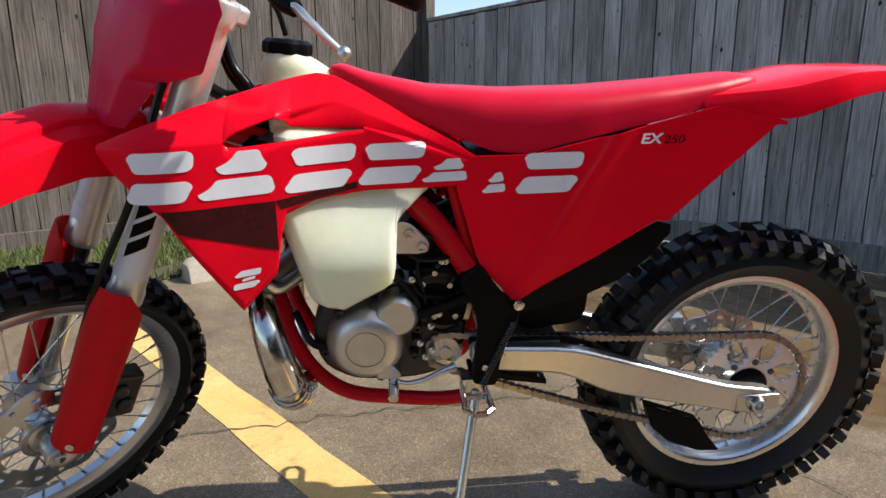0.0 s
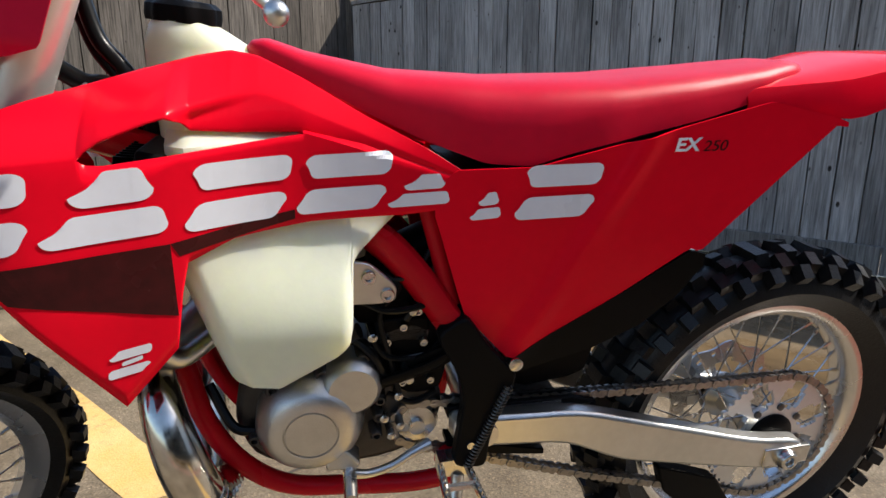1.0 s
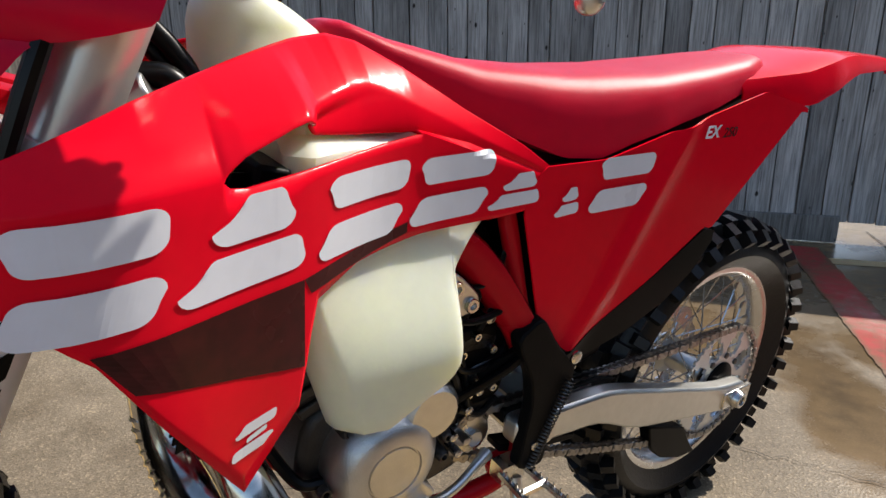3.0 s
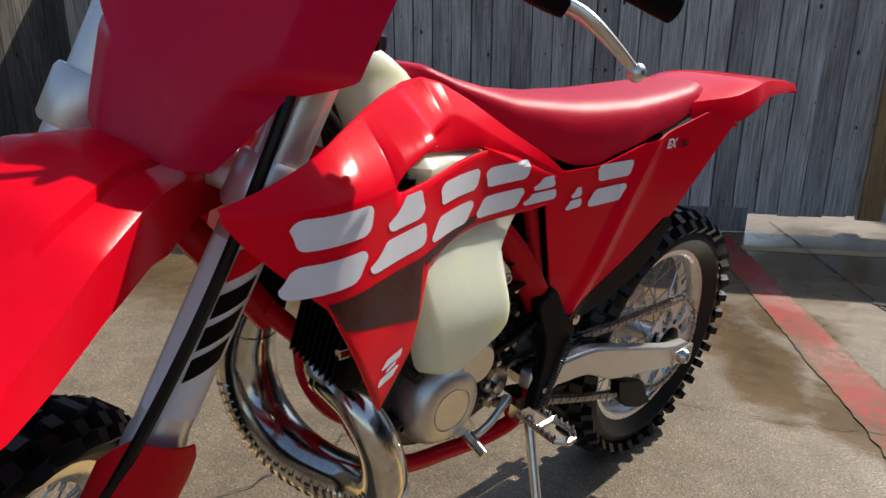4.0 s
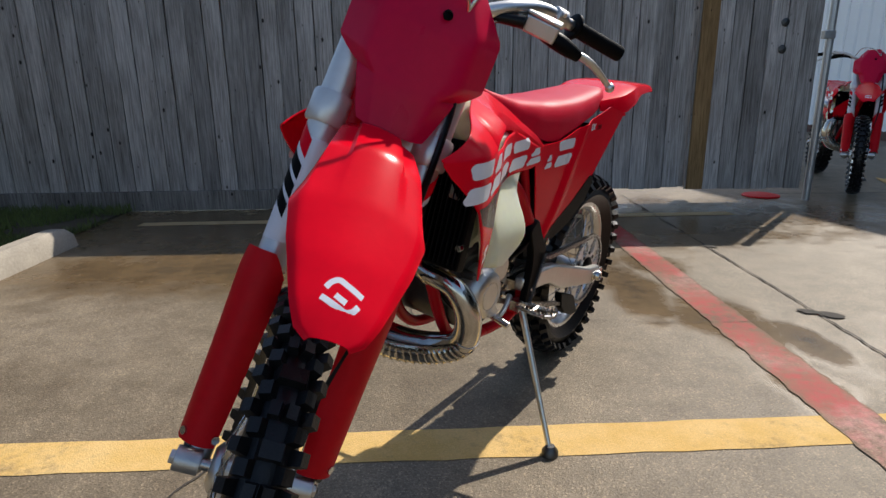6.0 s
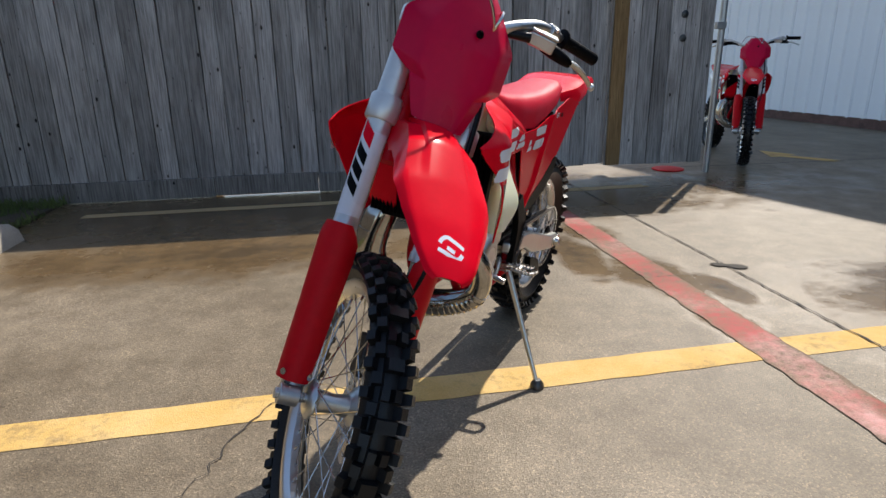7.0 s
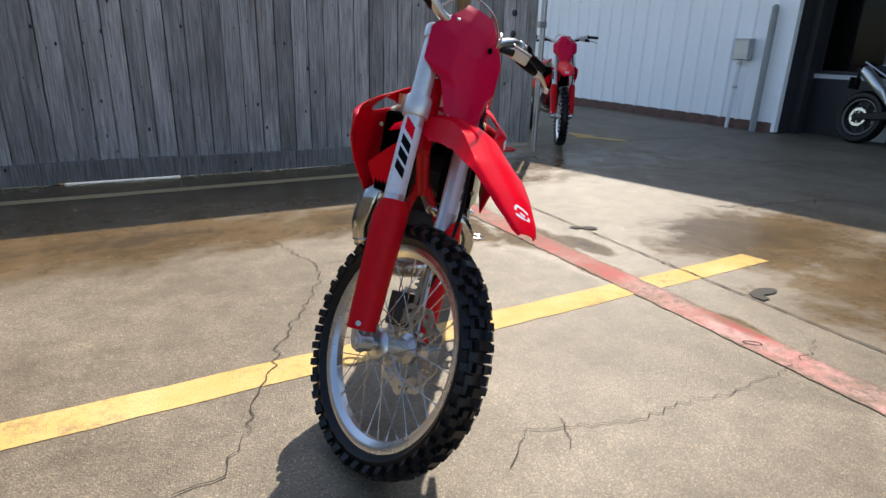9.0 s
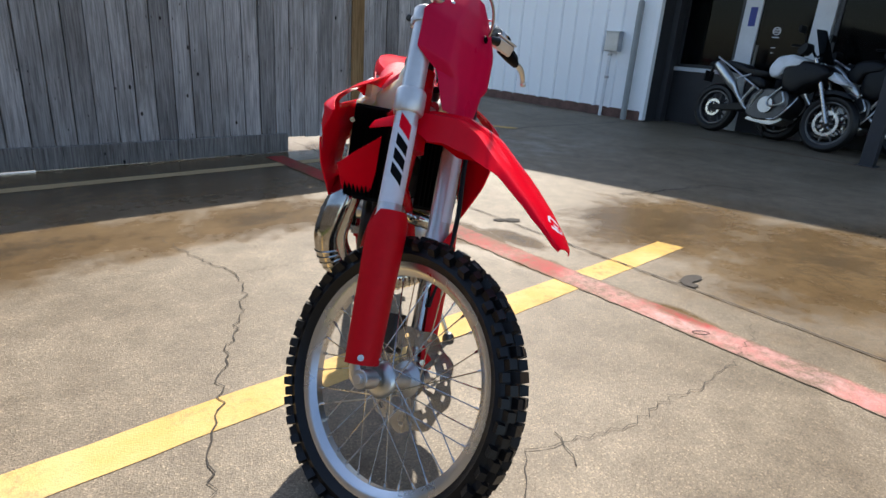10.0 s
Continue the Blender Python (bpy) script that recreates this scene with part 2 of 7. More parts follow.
    def patch(cx, cy, rx, ry, turn=0.0):
        mp = n.new("ShaderNodeMapping")
        mp.vector_type = "TEXTURE"
        mp.inputs["Location"].default_value = (cx, cy, 0)
        mp.inputs["Rotation"].default_value = (0, 0, radians(turn))
        mp.inputs["Scale"].default_value = (rx, ry, 1)
        l.new(tc.outputs["Object"], mp.inputs["Vector"])
        ln = n.new("ShaderNodeVectorMath")
        ln.operation = "LENGTH"
        l.new(mp.outputs["Vector"], ln.inputs[0])
        return math_("SUBTRACT", 1.0, ln.outputs["Value"])

    pools = [patch(*p) for p in WET]
    near = pools[0]
    for p in pools[1:]:
        near = math_("MAXIMUM", near, p)
    edge = tex("ShaderNodeTexNoise", 3.2, 6, 0.65)
    frayed = tex("ShaderNodeTexNoise", 11, 5, 0.7)
    damp = math_("ADD", near, math_("MULTIPLY", math_("SUBTRACT", edge.outputs["Fac"], 0.5), 1.6))
    damp = math_("ADD", damp, math_("MULTIPLY", math_("SUBTRACT", frayed.outputs["Fac"], 0.5), 0.7))
    wet = n.new("ShaderNodeMapRange")
    wet.inputs["From Min"].default_value, wet.inputs["From Max"].default_value = -0.30, 0.52
    wet.interpolation_type = "SMOOTHSTEP"
    l.new(damp, wet.inputs["Value"])
    wetf = wet.outputs["Result"]
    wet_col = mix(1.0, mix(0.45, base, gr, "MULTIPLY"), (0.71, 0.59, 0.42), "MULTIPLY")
    # Deeper tone: soaked concrete, plus shade put into the colour along the fence.
    soak_shade = n.new("ShaderNodeMapRange")
    soak_shade.inputs["From Min"].default_value, soak_shade.inputs["From Max"].default_value = 0.62, 1.15
    l.new(damp, soak_shade.inputs["Value"])
    wet_col = mix(soak_shade.outputs["Result"], wet_col, mix(1.0, wet_col, (0.50, 0.52, 0.58), "MULTIPLY"))
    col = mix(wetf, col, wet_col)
    if paint:
        tone = mix(wetf, coat[1], damp_paint)
        col = mix(coat[0], col, mix(0.38, tone, gr, "MULTIPLY"))
    l.new(col, b.inputs["Base Color"])
    b.inputs["Specular IOR Level"].default_value = 0.2 if paint else 0.36
    rg = n.new("ShaderNodeMapRange")
    rg.inputs["To Min"].default_value, rg.inputs["To Max"].default_value = (0.80, 0.62) if paint else (0.55, 0.24)
    l.new(wetf, rg.inputs["Value"])
    l.new(math_("ADD", rg.outputs["Result"], math_("MULTIPLY", math_("SUBTRACT", grain.outputs["Fac"], 0.5), 0.2)), b.inputs["Roughness"])
    bp = n.new("ShaderNodeBump")
    bp.inputs["Strength"].default_value, bp.inputs["Distance"].default_value = 0.2 if paint else 0.8, 0.005
    relief = n.new("ShaderNodeMapRange")
    relief.inputs["To Min"].default_value, relief.inputs["To Max"].default_value = (0.2, 0.10) if paint else (0.26, 0.05)
    l.new(wetf, relief.inputs["Value"])
    l.new(relief.outputs["Result"], bp.inputs["Strength"])
    l.new(math_("ADD", grain.outputs["Fac"], speck.outputs["Distance"]), bp.inputs["Height"])
    l.new(bp.outputs["Normal"], b.inputs["Normal"])
    return m


# damp places on the lot: middle s, n, half lengths, turn; the last also puts the fence's shade into the colour
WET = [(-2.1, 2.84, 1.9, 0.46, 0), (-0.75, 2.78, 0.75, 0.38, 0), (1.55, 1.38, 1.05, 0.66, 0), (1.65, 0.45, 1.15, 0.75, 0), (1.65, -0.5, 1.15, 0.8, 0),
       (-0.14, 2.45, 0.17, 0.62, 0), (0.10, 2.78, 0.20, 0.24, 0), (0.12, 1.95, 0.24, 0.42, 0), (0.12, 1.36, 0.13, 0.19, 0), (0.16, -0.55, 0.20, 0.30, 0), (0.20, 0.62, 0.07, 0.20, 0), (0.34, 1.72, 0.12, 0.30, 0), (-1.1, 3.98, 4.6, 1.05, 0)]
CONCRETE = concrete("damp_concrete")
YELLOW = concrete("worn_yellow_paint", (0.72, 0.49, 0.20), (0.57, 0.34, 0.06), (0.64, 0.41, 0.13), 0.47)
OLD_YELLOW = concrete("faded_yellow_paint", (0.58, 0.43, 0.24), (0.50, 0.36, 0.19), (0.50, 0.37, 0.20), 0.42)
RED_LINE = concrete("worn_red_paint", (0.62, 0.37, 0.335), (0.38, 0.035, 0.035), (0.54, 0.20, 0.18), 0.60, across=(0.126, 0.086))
CRACK = mat("crack_dirt", (0.05, 0.042, 0.034), 0.9, vary=0.4)

# ---------------------------------------------------------------- mesh helpers


def part(name, bm, material, parent=None, label="", smooth=True, bevel=0.0, mats=(), solid=0.0):
    """Links a bmesh as one mesh object, under a thing or a part of one."""
    bmesh.ops.recalc_face_normals(bm, faces=bm.faces)
    me = bpy.data.meshes.new(name)
    bm.to_mesh(me)
    bm.free()
    for m in (material, *mats):
        me.materials.append(m)
    if smooth:
        for f in me.polygons:
            f.use_smooth = True
        me.set_sharp_from_angle(angle=radians(38))
    ob = new(name, me)
    if parent is not None:
        ob.parent = parent
    if label:
        ob["label"] = label
    if solid:
        sd = ob.modifiers.new("thickness", "SOLIDIFY")
        sd.thickness, sd.offset = solid, 0.0
    if bevel:
        bv = ob.modifiers.new("bevel", "BEVEL")
        bv.width, bv.segments, bv.limit_method, bv.angle_limit = bevel, 2, "ANGLE", radians(40)
    return ob


def box(bm, lo, hi, m=None):
    lo, hi = Vector(lo), Vector(hi)
    mm = Matrix.Translation((lo + hi) / 2) @ Matrix.Diagonal((*(hi - lo), 1))
    bmesh.ops.create_cube(bm, size=1, matrix=(m @ mm) if m else mm)
    return bm


def spline(points, count):
    """Points evenly along a smooth curve through the given ones (tuples of any length)."""
    p = [np.array(q, float) for q in points]
    p = [2 * p[0] - p[1]] + p + [2 * p[-1] - p[-2]]
    out = []
    spans = len(p) - 3
    for k in range(count):
        u = k / (count - 1) * spans
        i = min(int(u), spans - 1)
        f = u - i
        a, b, c, d = p[i:i + 4]
        out.append(0.5 * (2 * b + (c - a) * f + (2 * a - 5 * b + 4 * c - d) * f * f + (3 * b - a - 3 * c + d) * f ** 3))
    return out


def tube(bm, points, radius, segs=12, count=0, flat=1.0, side=None, caps=True):
    """A round bar swept along points; radius is one number or one for each point."""
    rad = radius if isinstance(radius, (list, tuple)) else [radius] * len(points)
    rows = [(*p, r) for p, r in zip(points, rad)]
    rows = spline(rows, count) if count else [np.array(r, float) for r in rows]
    path = [Vector(r[:3]) for r in rows]
    rings = []
    ref = Vector(side) if side else None
    for k, p in enumerate(path):
        t = (path[min(k + 1, len(path) - 1)] - path[max(k - 1, 0)]).normalized()
        if ref is None:
            ref = t.orthogonal()
        a = (ref - t * ref.dot(t)).normalized()
        ref = a
        c = t.cross(a)
        rings.append([bm.verts.new(p + (a * math.cos(w) + c * math.sin(w) * flat) * rows[k][3])
                      for w in (2 * math.pi * j / segs for j in range(segs))])
    for r0, r1 in zip(rings, rings[1:]):
        for j in range(segs):
            bm.faces.new((r0[j], r0[(j + 1) % segs], r1[(j + 1) % segs], r1[j]))
    if caps:
        bm.faces.new(rings[0][::-1])
        bm.faces.new(rings[-1])
    return bm


def rod(bm, a, b, r, segs=10, r2=None):
    return tube(bm, [a, b], [r, r if r2 is None else r2], segs)


def lathe(bm, profile, centre, axis="y", segs=48, sweep=None):
    """Turns a profile of (radius, offset along the axis) round an axis through centre."""
    c = Vector(centre)
    closed = profile[0] == profile[-1]
    prof = profile[:-1] if closed else profile
    rings = []
    for j in range(segs):
        w = 2 * math.pi * j / segs
        ring = []
        for r, o in prof:
            if axis == "y":
                v = Vector((r * math.cos(w), o, r * math.sin(w)))
            elif axis == "x":
                v = Vector((o, r * math.cos(w), r * math.sin(w)))
            else:
                v = Vector((r * math.cos(w), r * math.sin(w), o))
            ring.append(bm.verts.new(c + v))
        rings.append(ring)
    k = len(prof)
    for j in range(segs):
        a, b = rings[j], rings[(j + 1) % segs]
        for i in range(k if closed else k - 1):
            bm.faces.new((a[i], a[(i + 1) % k], b[(i + 1) % k], b[i]))
    if not closed:
        for i in (0, -1):
            if prof[i][0] > 1e-5:
                bm.faces.new([r[i] for r in rings])
    return bm


def skin(bm, rows, thick):
    """A curved sheet through rows of points, given thickness inwards along its normals."""
    h, w = len(rows), len(rows[0])
    P = [[Vector(q) for q in r] for r in rows]
    nor = [[Vector((0, 0, 0))] * w for _ in range(h)]
    for i in range(h):
        for j in range(w):
            a = P[min(i + 1, h - 1)][j] - P[max(i - 1, 0)][j]
            b = P[i][min(j + 1, w - 1)] - P[i][max(j - 1, 0)]
            c = a.cross(b)
            nor[i][j] = c.normalized() if c.length > 1e-12 else Vector((0, 1, 0))
    F = [[bm.verts.new(P[i][j]) for j in range(w)] for i in range(h)]
    B = [[bm.verts.new(P[i][j] - nor[i][j] * thick) for j in range(w)] for i in range(h)]
    for i in range(h - 1):
        for j in range(w - 1):
            bm.faces.new((F[i][j], F[i + 1][j], F[i + 1][j + 1], F[i][j + 1]))
            bm.faces.new((B[i][j], B[i][j + 1], B[i + 1][j + 1], B[i + 1][j]))
    for i in range(h - 1):
        for j in (0, w - 1):
            bm.faces.new((F[i][j], F[i + 1][j], B[i + 1][j], B[i][j]))
    for j in range(w - 1):
        for i in (0, h - 1):
            bm.faces.new((F[i][j], F[i][j + 1], B[i][j + 1], B[i][j]))
    return bm


def slab(bm, outline, y0, y1, shrink=0.0):
    """A flat plate: an outline in x, z drawn out from y0 to y1 (shrink pulls the far face in)."""
    cx = sum(p[0] for p in outline) / len(outline)
    cz = sum(p[1] for p in outline) / len(outline)
    a = [bm.verts.new((x, y0, z)) for x, z in outline]
    b = [bm.verts.new((x + (cx - x) * shrink, y1, z + (cz - z) * shrink)) for x, z in outline]
    bm.faces.new(a)
    bm.faces.new(b[::-1])
    k = len(a)
    for i in range(k):
        bm.faces.new((a[i], a[(i + 1) % k], b[(i + 1) % k], b[i]))
    return bm


def rounded(outline, cuts=3, amount=0.3):
    """The outline with its corners rounded."""
    out = []
    k = len(outline)
    for i in range(k):
        p, q, r = (Vector(outline[(i + j) % k]) for j in (-1, 0, 1))
        a, b = q.lerp(p, amount), q.lerp(r, amount)
        for c in range(cuts + 1):
            f = c / cuts
            out.append(tuple((a.lerp(q, f)).lerp(q.lerp(b, f), f)))
    return out


def pillow(bm, outline, y0, y1, soft=0.02, steps=5):
    """A swollen body over an outline: straight walls from y0, then rounding over to y1."""
    k = len(outline)
    cx = sum(p[0] for p in outline) / k
    cz = sum(p[1] for p in outline) / k
    size = sum(math.hypot(p[0] - cx, p[1] - cz) for p in outline) / k
    sgn = 1 if y1 > y0 else -1
    levels = [(0.0, y0)]
    for s in range(steps + 1):
        w = math.pi / 2 * s / steps
        levels.append((soft * (1 - math.cos(w)) / size, y1 - sgn * soft * (1 - math.sin(w))))
    levels.append((0.5, y1 + sgn * 0.004))
    rings = [[bm.verts.new((x + (cx - x) * f, y, z + (cz - z) * f)) for x, z in outline] for f, y in levels]
    for a, b in zip(rings, rings[1:]):
        for i in range(k):
            bm.faces.new((a[i], a[(i + 1) % k], b[(i + 1) % k], b[i]))
    bm.faces.new(rings[0])
    top = bm.verts.new((cx, y1 + sgn * 0.005, cz))
    for i in range(k):
        bm.faces.new((rings[-1][i], rings[-1][(i + 1) % k], top))
    return bm


def lerp_table(table, x):
    t = sorted(table)
    return float(np.interp(x, [a for a, _ in t], [b for _, b in t]))


def moved(bm, m):
    bmesh.ops.transform(bm, matrix=m, verts=bm.verts)
    return bm


def mirrored(bm):
    return moved(bm, Matrix.Diagonal((1, -1, 1, 1)))


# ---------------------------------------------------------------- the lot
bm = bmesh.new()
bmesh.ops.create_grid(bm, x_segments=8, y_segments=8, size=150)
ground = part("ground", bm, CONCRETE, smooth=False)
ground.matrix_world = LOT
tagged(ground, "damp tan concrete parking lot with wet stains", "ground", kind="structure")


def flat_strip(name, s0, s1, n0, n1, material, label, z=0.002, cells=40, wob=0.004, skew=0.0):
    """A painted strip with slightly uneven edges, lying on the lot; skew turns it a little out of line."""
    bm = bmesh.new()
    rows = []
    for k in range(cells + 1):
        f = k / cells
        long_s = abs(s1 - s0) > abs(n1 - n0)
        e0, e1 = random.uniform(-wob, wob), random.uniform(-wob, wob)
        if long_s:
            s = s0 + (s1 - s0) * f
            rows.append((bm.verts.new((s, n0 + e0 + skew * s, z)), bm.verts.new((s - 0.035 * f * (n1 - n0) / 0.14, n1 + e1 + skew * s, z))))
        else:
            n = n0 + (n1 - n0) * f
            rows.append((bm.verts.new((s0 + e0, n, z)), bm.verts.new((s1 + e1, n, z))))
    for a, b in zip(rows, rows[1:]):
        bm.faces.new((a[0], a[1], b[1], b[0]))
    ob = part(name, bm, material, smooth=False)
    ob.matrix_world = LOT
    return tagged(ob, label, "line marking", kind="structure")


flat_strip("line_near", -3.3, 1.105, 1.050, 1.197, YELLOW, "worn yellow painted parking line on the concrete", skew=0.024)
flat_strip("line_far", -3.3, 1.20, 4.0, 4.115, OLD_YELLOW, "worn yellow painted parking line near the fence", skew=0.016)


def ribbon(name, points, width, material, label, z=0.003, rough=0.0, step=0.03):
    """A thin uneven ribbon along points on the lot: joints and cracks."""
    bm = bmesh.new()
    rows = []
    for (a, b) in zip(points, points[1:]):
        a, b = Vector((*a, 0)), Vector((*b, 0))
        cnt = max(2, int((b - a).length / step))
        d = (b - a).normalized()
        side = Vector((-d.y, d.x, 0))
        for k in range(cnt):
            p = a.lerp(b, k / cnt) + side * (noise.noise(Vector((a.x + k * 0.9, a.y * 3, 1.7))) * rough)
            w = width * random.uniform(0.55, 1.3)
            rows.append((bm.verts.new((*(p + side * w / 2).xy, z)), bm.verts.new((*(p - side * w / 2).xy, z))))
    for a, b in zip(rows, rows[1:]):
        bm.faces.new((a[0], a[1], b[1], b[0]))
    ob = part(name, bm, material, smooth=False)
    ob.matrix_world = LOT
    return tagged(ob, label, "crack", kind="structure")


# fire-lane stripe that crosses the stalls
flat_strip("red_stripe", 0.04, 0.212, -5.0, 4.35, RED_LINE, "worn and faded red painted stripe across the concrete", z=0.004, cells=240, wob=0.006)
ribbon("joint_slab", [(0.60, 4.9), (0.575, 3.6), (0.545, 2.1), (0.525, 1.4), (0.52, 0.5), (0.505, -0.1), (0.45, -6.0)], 0.010, CRACK,
       "dark joint between concrete slabs", z=0.006, rough=0.008)
CRACKS = [([(-1.33, 2.67), (-1.275, 2.36), (-1.21, 2.05), (-1.215, 1.93), (-1.29, 1.76), (-1.50, 1.42), (-1.60, 1.24), (-1.672, 1.07), (-1.745, 0.94), (-1.80, 0.79), (-1.895, 0.627), (-2.06, 0.587)], 0.0042, 0.03),
          ([(-1.19, 2.045), (-1.06, 2.047), (-0.75, 2.004), (-0.44, 1.99), (-0.2, 1.94), (0.15, 1.93), (0.42, 1.92)], 0.0026, 0.03),
          ([(-1.2, 0.31), (-1.06, 0.42), (-0.83, 0.35), (-0.71, 0.315), (-0.42, 0.305), (-0.33, 0.28), (-0.05, 0.285), (0.235, 0.33), (0.40, 0.40)], 0.0028, 0.03),
          ([(-1.0, 0.30), (-0.95, 0.37), (-0.91, 0.46)], 0.0028, 0.03),
          ([(1.90, 2.05), (2.06, 1.88), (2.10, 1.62), (2.2, 1.3)], 0.008, 0.04),
          ([(2.05, 1.87), (2.31, 1.95)], 0.006, 0.04)]
for pts_, w_, r_ in CRACKS:
    ribbon("crack", pts_, w_, CRACK, "thin meandering crack in the concrete", z=0.005, rough=r_)


def tar_spot(s, n_, arms):
    """A dark ragged blot where filler has spread from the joint."""
    bm = bmesh.new()
    ring = []
    for k in range(48):
        a = 2 * math.pi * k / 48
        r = 0.018 * (1 + 1.1 * noise.noise(Vector((s * 9 + math.cos(a) * 3, n_ * 9 + math.sin(a) * 3, 0))))
        for ds, dn, w in arms:
            al = math.atan2(dn, ds)
            r += math.hypot(ds, dn) * math.exp(-(math.atan2(math.sin(a - al), math.cos(a - al)) / w) ** 2)
        ring.append(bm.verts.new((s + r * math.cos(a), n_ + r * math.sin(a), 0.0065)))
    bm.faces.new(ring)
    ob = part("filler_spot", bm, CRACK, smooth=False)
    ob.matrix_world = LOT
    tagged(ob, "dark blot of joint filler on the concrete", "stain", kind="structure")


tar_spot(0.545, 2.01, [(-0.05, 0.02, 0.8), (0.07, -0.05, 0.7)])
tar_spot(0.575, 0.81, [(0.13, -0.01, 0.5), (-0.01, -0.06, 0.8)])
tar_spot(0.565, 3.12, [(0.04, -0.02, 0.7)])

# small dark loop lying on the stripe
bm = bmesh.new()
tube(bm, [tuple(Vector((0.095 + 0.026 * math.cos(a) + 0.010 * math.sin(a), 0.479 - 0.024 * math.cos(a) + 0.011 * math.sin(a), 0.0065))) for a in np.linspace(0, 2 * math.pi, 29)], 0.0013, 6)
ob = part("wire_loop", bm, CRACK)
ob.matrix_world = LOT
tagged(ob, "small dark wire loop lying on the red stripe", "wire")

# ---------------------------------------------------------------- fences


def fence_board(w, h, seed):
    """One dog-eared board, a little bowed and worn at its edges."""
    r = random.Random(seed)
    bm = bmesh.new()
    steps = 6
    rings = []
    for k in range(steps + 1):
        z = h * k / steps
        ww = w - r.uniform(0.0, 0.003)
        zz = z
        o = r.uniform(-0.0025, 0.0025)
        rings.append([bm.verts.new((x + o, y, zz)) for x, y in ((-ww / 2, 0), (ww / 2, 0), (ww / 2, 0.017), (-ww / 2, 0.017))])
    for a, b in zip(rings, rings[1:]):
        for j in range(4):
            bm.faces.new((a[j], a[(j + 1) % 4], b[(j + 1) % 4], b[j]))
    bm.faces.new(rings[0][::-1])
    bm.faces.new(rings[-1])
    return bm


def board_meshes(h, wood):
    out = []
    for k in range(4):
        bm = fence_board(0.1325 + 0.0012 * k, h, k)
        bmesh.ops.recalc_face_normals(bm, faces=bm.faces)
        me = bpy.data.meshes.new("board")
        bm.to_mesh(me)
        bm.free()
        me.materials.append(wood)
        out.append(me)
    return out


def fence(name, origin, turn, length, base, height, label, wood):
    """A board fence along local x, with rails, posts and a rot board behind and below."""
    f = new(name)
    f.matrix_world = Matrix.Translation(origin) @ Matrix.Rotation(turn, 4, "Z")
    tagged(f, label, "fence", kind="structure")
    bm = bmesh.new()
    for z in (0.35, 1.0, 1.6):
        box(bm, (0, 0.062, z), (length, 0.100, z + 0.09))
    box(bm, (0, -0.012, height + 0.002), (length, 0.105, height + 0.034))
    part("rail", bm, wood, f, smooth=False)
    for x in np.arange(0.1, length, 2.4):
        bm = bmesh.new()
        box(bm, (x - 0.045, 0.102, 0 if length > 2 else base), (x + 0.045, 0.190, height - 0.05))
        part("post", bm, wood, f, smooth=False)
    meshes = board_meshes(height - base, wood)
    x, k = 0.07, 0
    rr = random.Random(len(name))
    while x < length - 0.03:
        ob = new("board", meshes[rr.randrange(4)])
        ob.parent = f
        ob.location = (x, rr.uniform(-0.004, 0.003), base + rr.uniform(-0.014, 0.0))
        ob.rotation_euler = (0, rr.uniform(-0.004, 0.004), 0)
        # backing board behind the gap, added to block the sky and keep the gap dark
        gap_backing = new("board", meshes[rr.randrange(4)])
        gap_backing.parent = f
        gap_backing.location = (min(x + 0.069, length - 0.068), 0.043, base)
        x += 0.1385 + rr.uniform(0.0, 0.0045)
        k += 1
    return f


def lot(s, n, z=0.0):
    return LOT @ Vector((s, n, z))


ANG = math.atan2(D.y, D.x)
FENCE_N = 4.545
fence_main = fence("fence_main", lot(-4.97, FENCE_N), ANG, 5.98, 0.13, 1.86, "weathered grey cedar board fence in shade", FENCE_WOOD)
bm = bmesh.new()
for a, b, z in ((-4.9, -2.45, 0.003), (-2.447, -1.60, 0.010), (-1.597, -0.62, 0.003), (-0.617, 0.34, 0.004)):
    box(bm, (a, FENCE_N - 0.038, z), (b, FENCE_N - 0.007, z + 0.16))
ob = part("rot_board", bm, ROT_WOOD, smooth=False, bevel=0.004)
ob.matrix_world = LOT
tagged(ob, "weathered grey board along the foot of the fence", "board", kind="structure")
gate = fence("fence_gate", lot(1.0, FENCE_N), ANG, 0.97, 0.120, 1.86, "weathered grey board gate hanging open at the fence end", FENCE_WOOD)
bm = bmesh.new()
box(bm, (1.015, FENCE_N - 0.022, 0.115), (1.150, FENCE_N - 0.003, 1.86))
ob = part("gate_batten", bm, POST_WOOD, smooth=False, bevel=0.004)
ob.matrix_world = LOT
tagged(ob, "yellow-brown new pine batten with knots on the gate", "batten", kind="structure")
left = fence("fence_side", lot(-5.0, FENCE_N + 0.02), ANG - math.pi / 2 + math.pi, 9.0, 0.1, 2.15, "weathered cedar board fence lit by sun, colour darkened to offset it", SIDE_WOOD)
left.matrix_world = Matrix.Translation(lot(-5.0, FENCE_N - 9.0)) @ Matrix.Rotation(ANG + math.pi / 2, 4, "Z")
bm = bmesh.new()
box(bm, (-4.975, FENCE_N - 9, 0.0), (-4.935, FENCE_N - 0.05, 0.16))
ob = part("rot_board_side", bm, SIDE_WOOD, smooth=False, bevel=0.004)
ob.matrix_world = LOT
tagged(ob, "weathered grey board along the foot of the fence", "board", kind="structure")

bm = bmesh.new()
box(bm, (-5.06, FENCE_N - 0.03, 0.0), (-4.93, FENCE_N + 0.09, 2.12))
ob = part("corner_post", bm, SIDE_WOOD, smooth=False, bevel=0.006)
ob.matrix_world = LOT
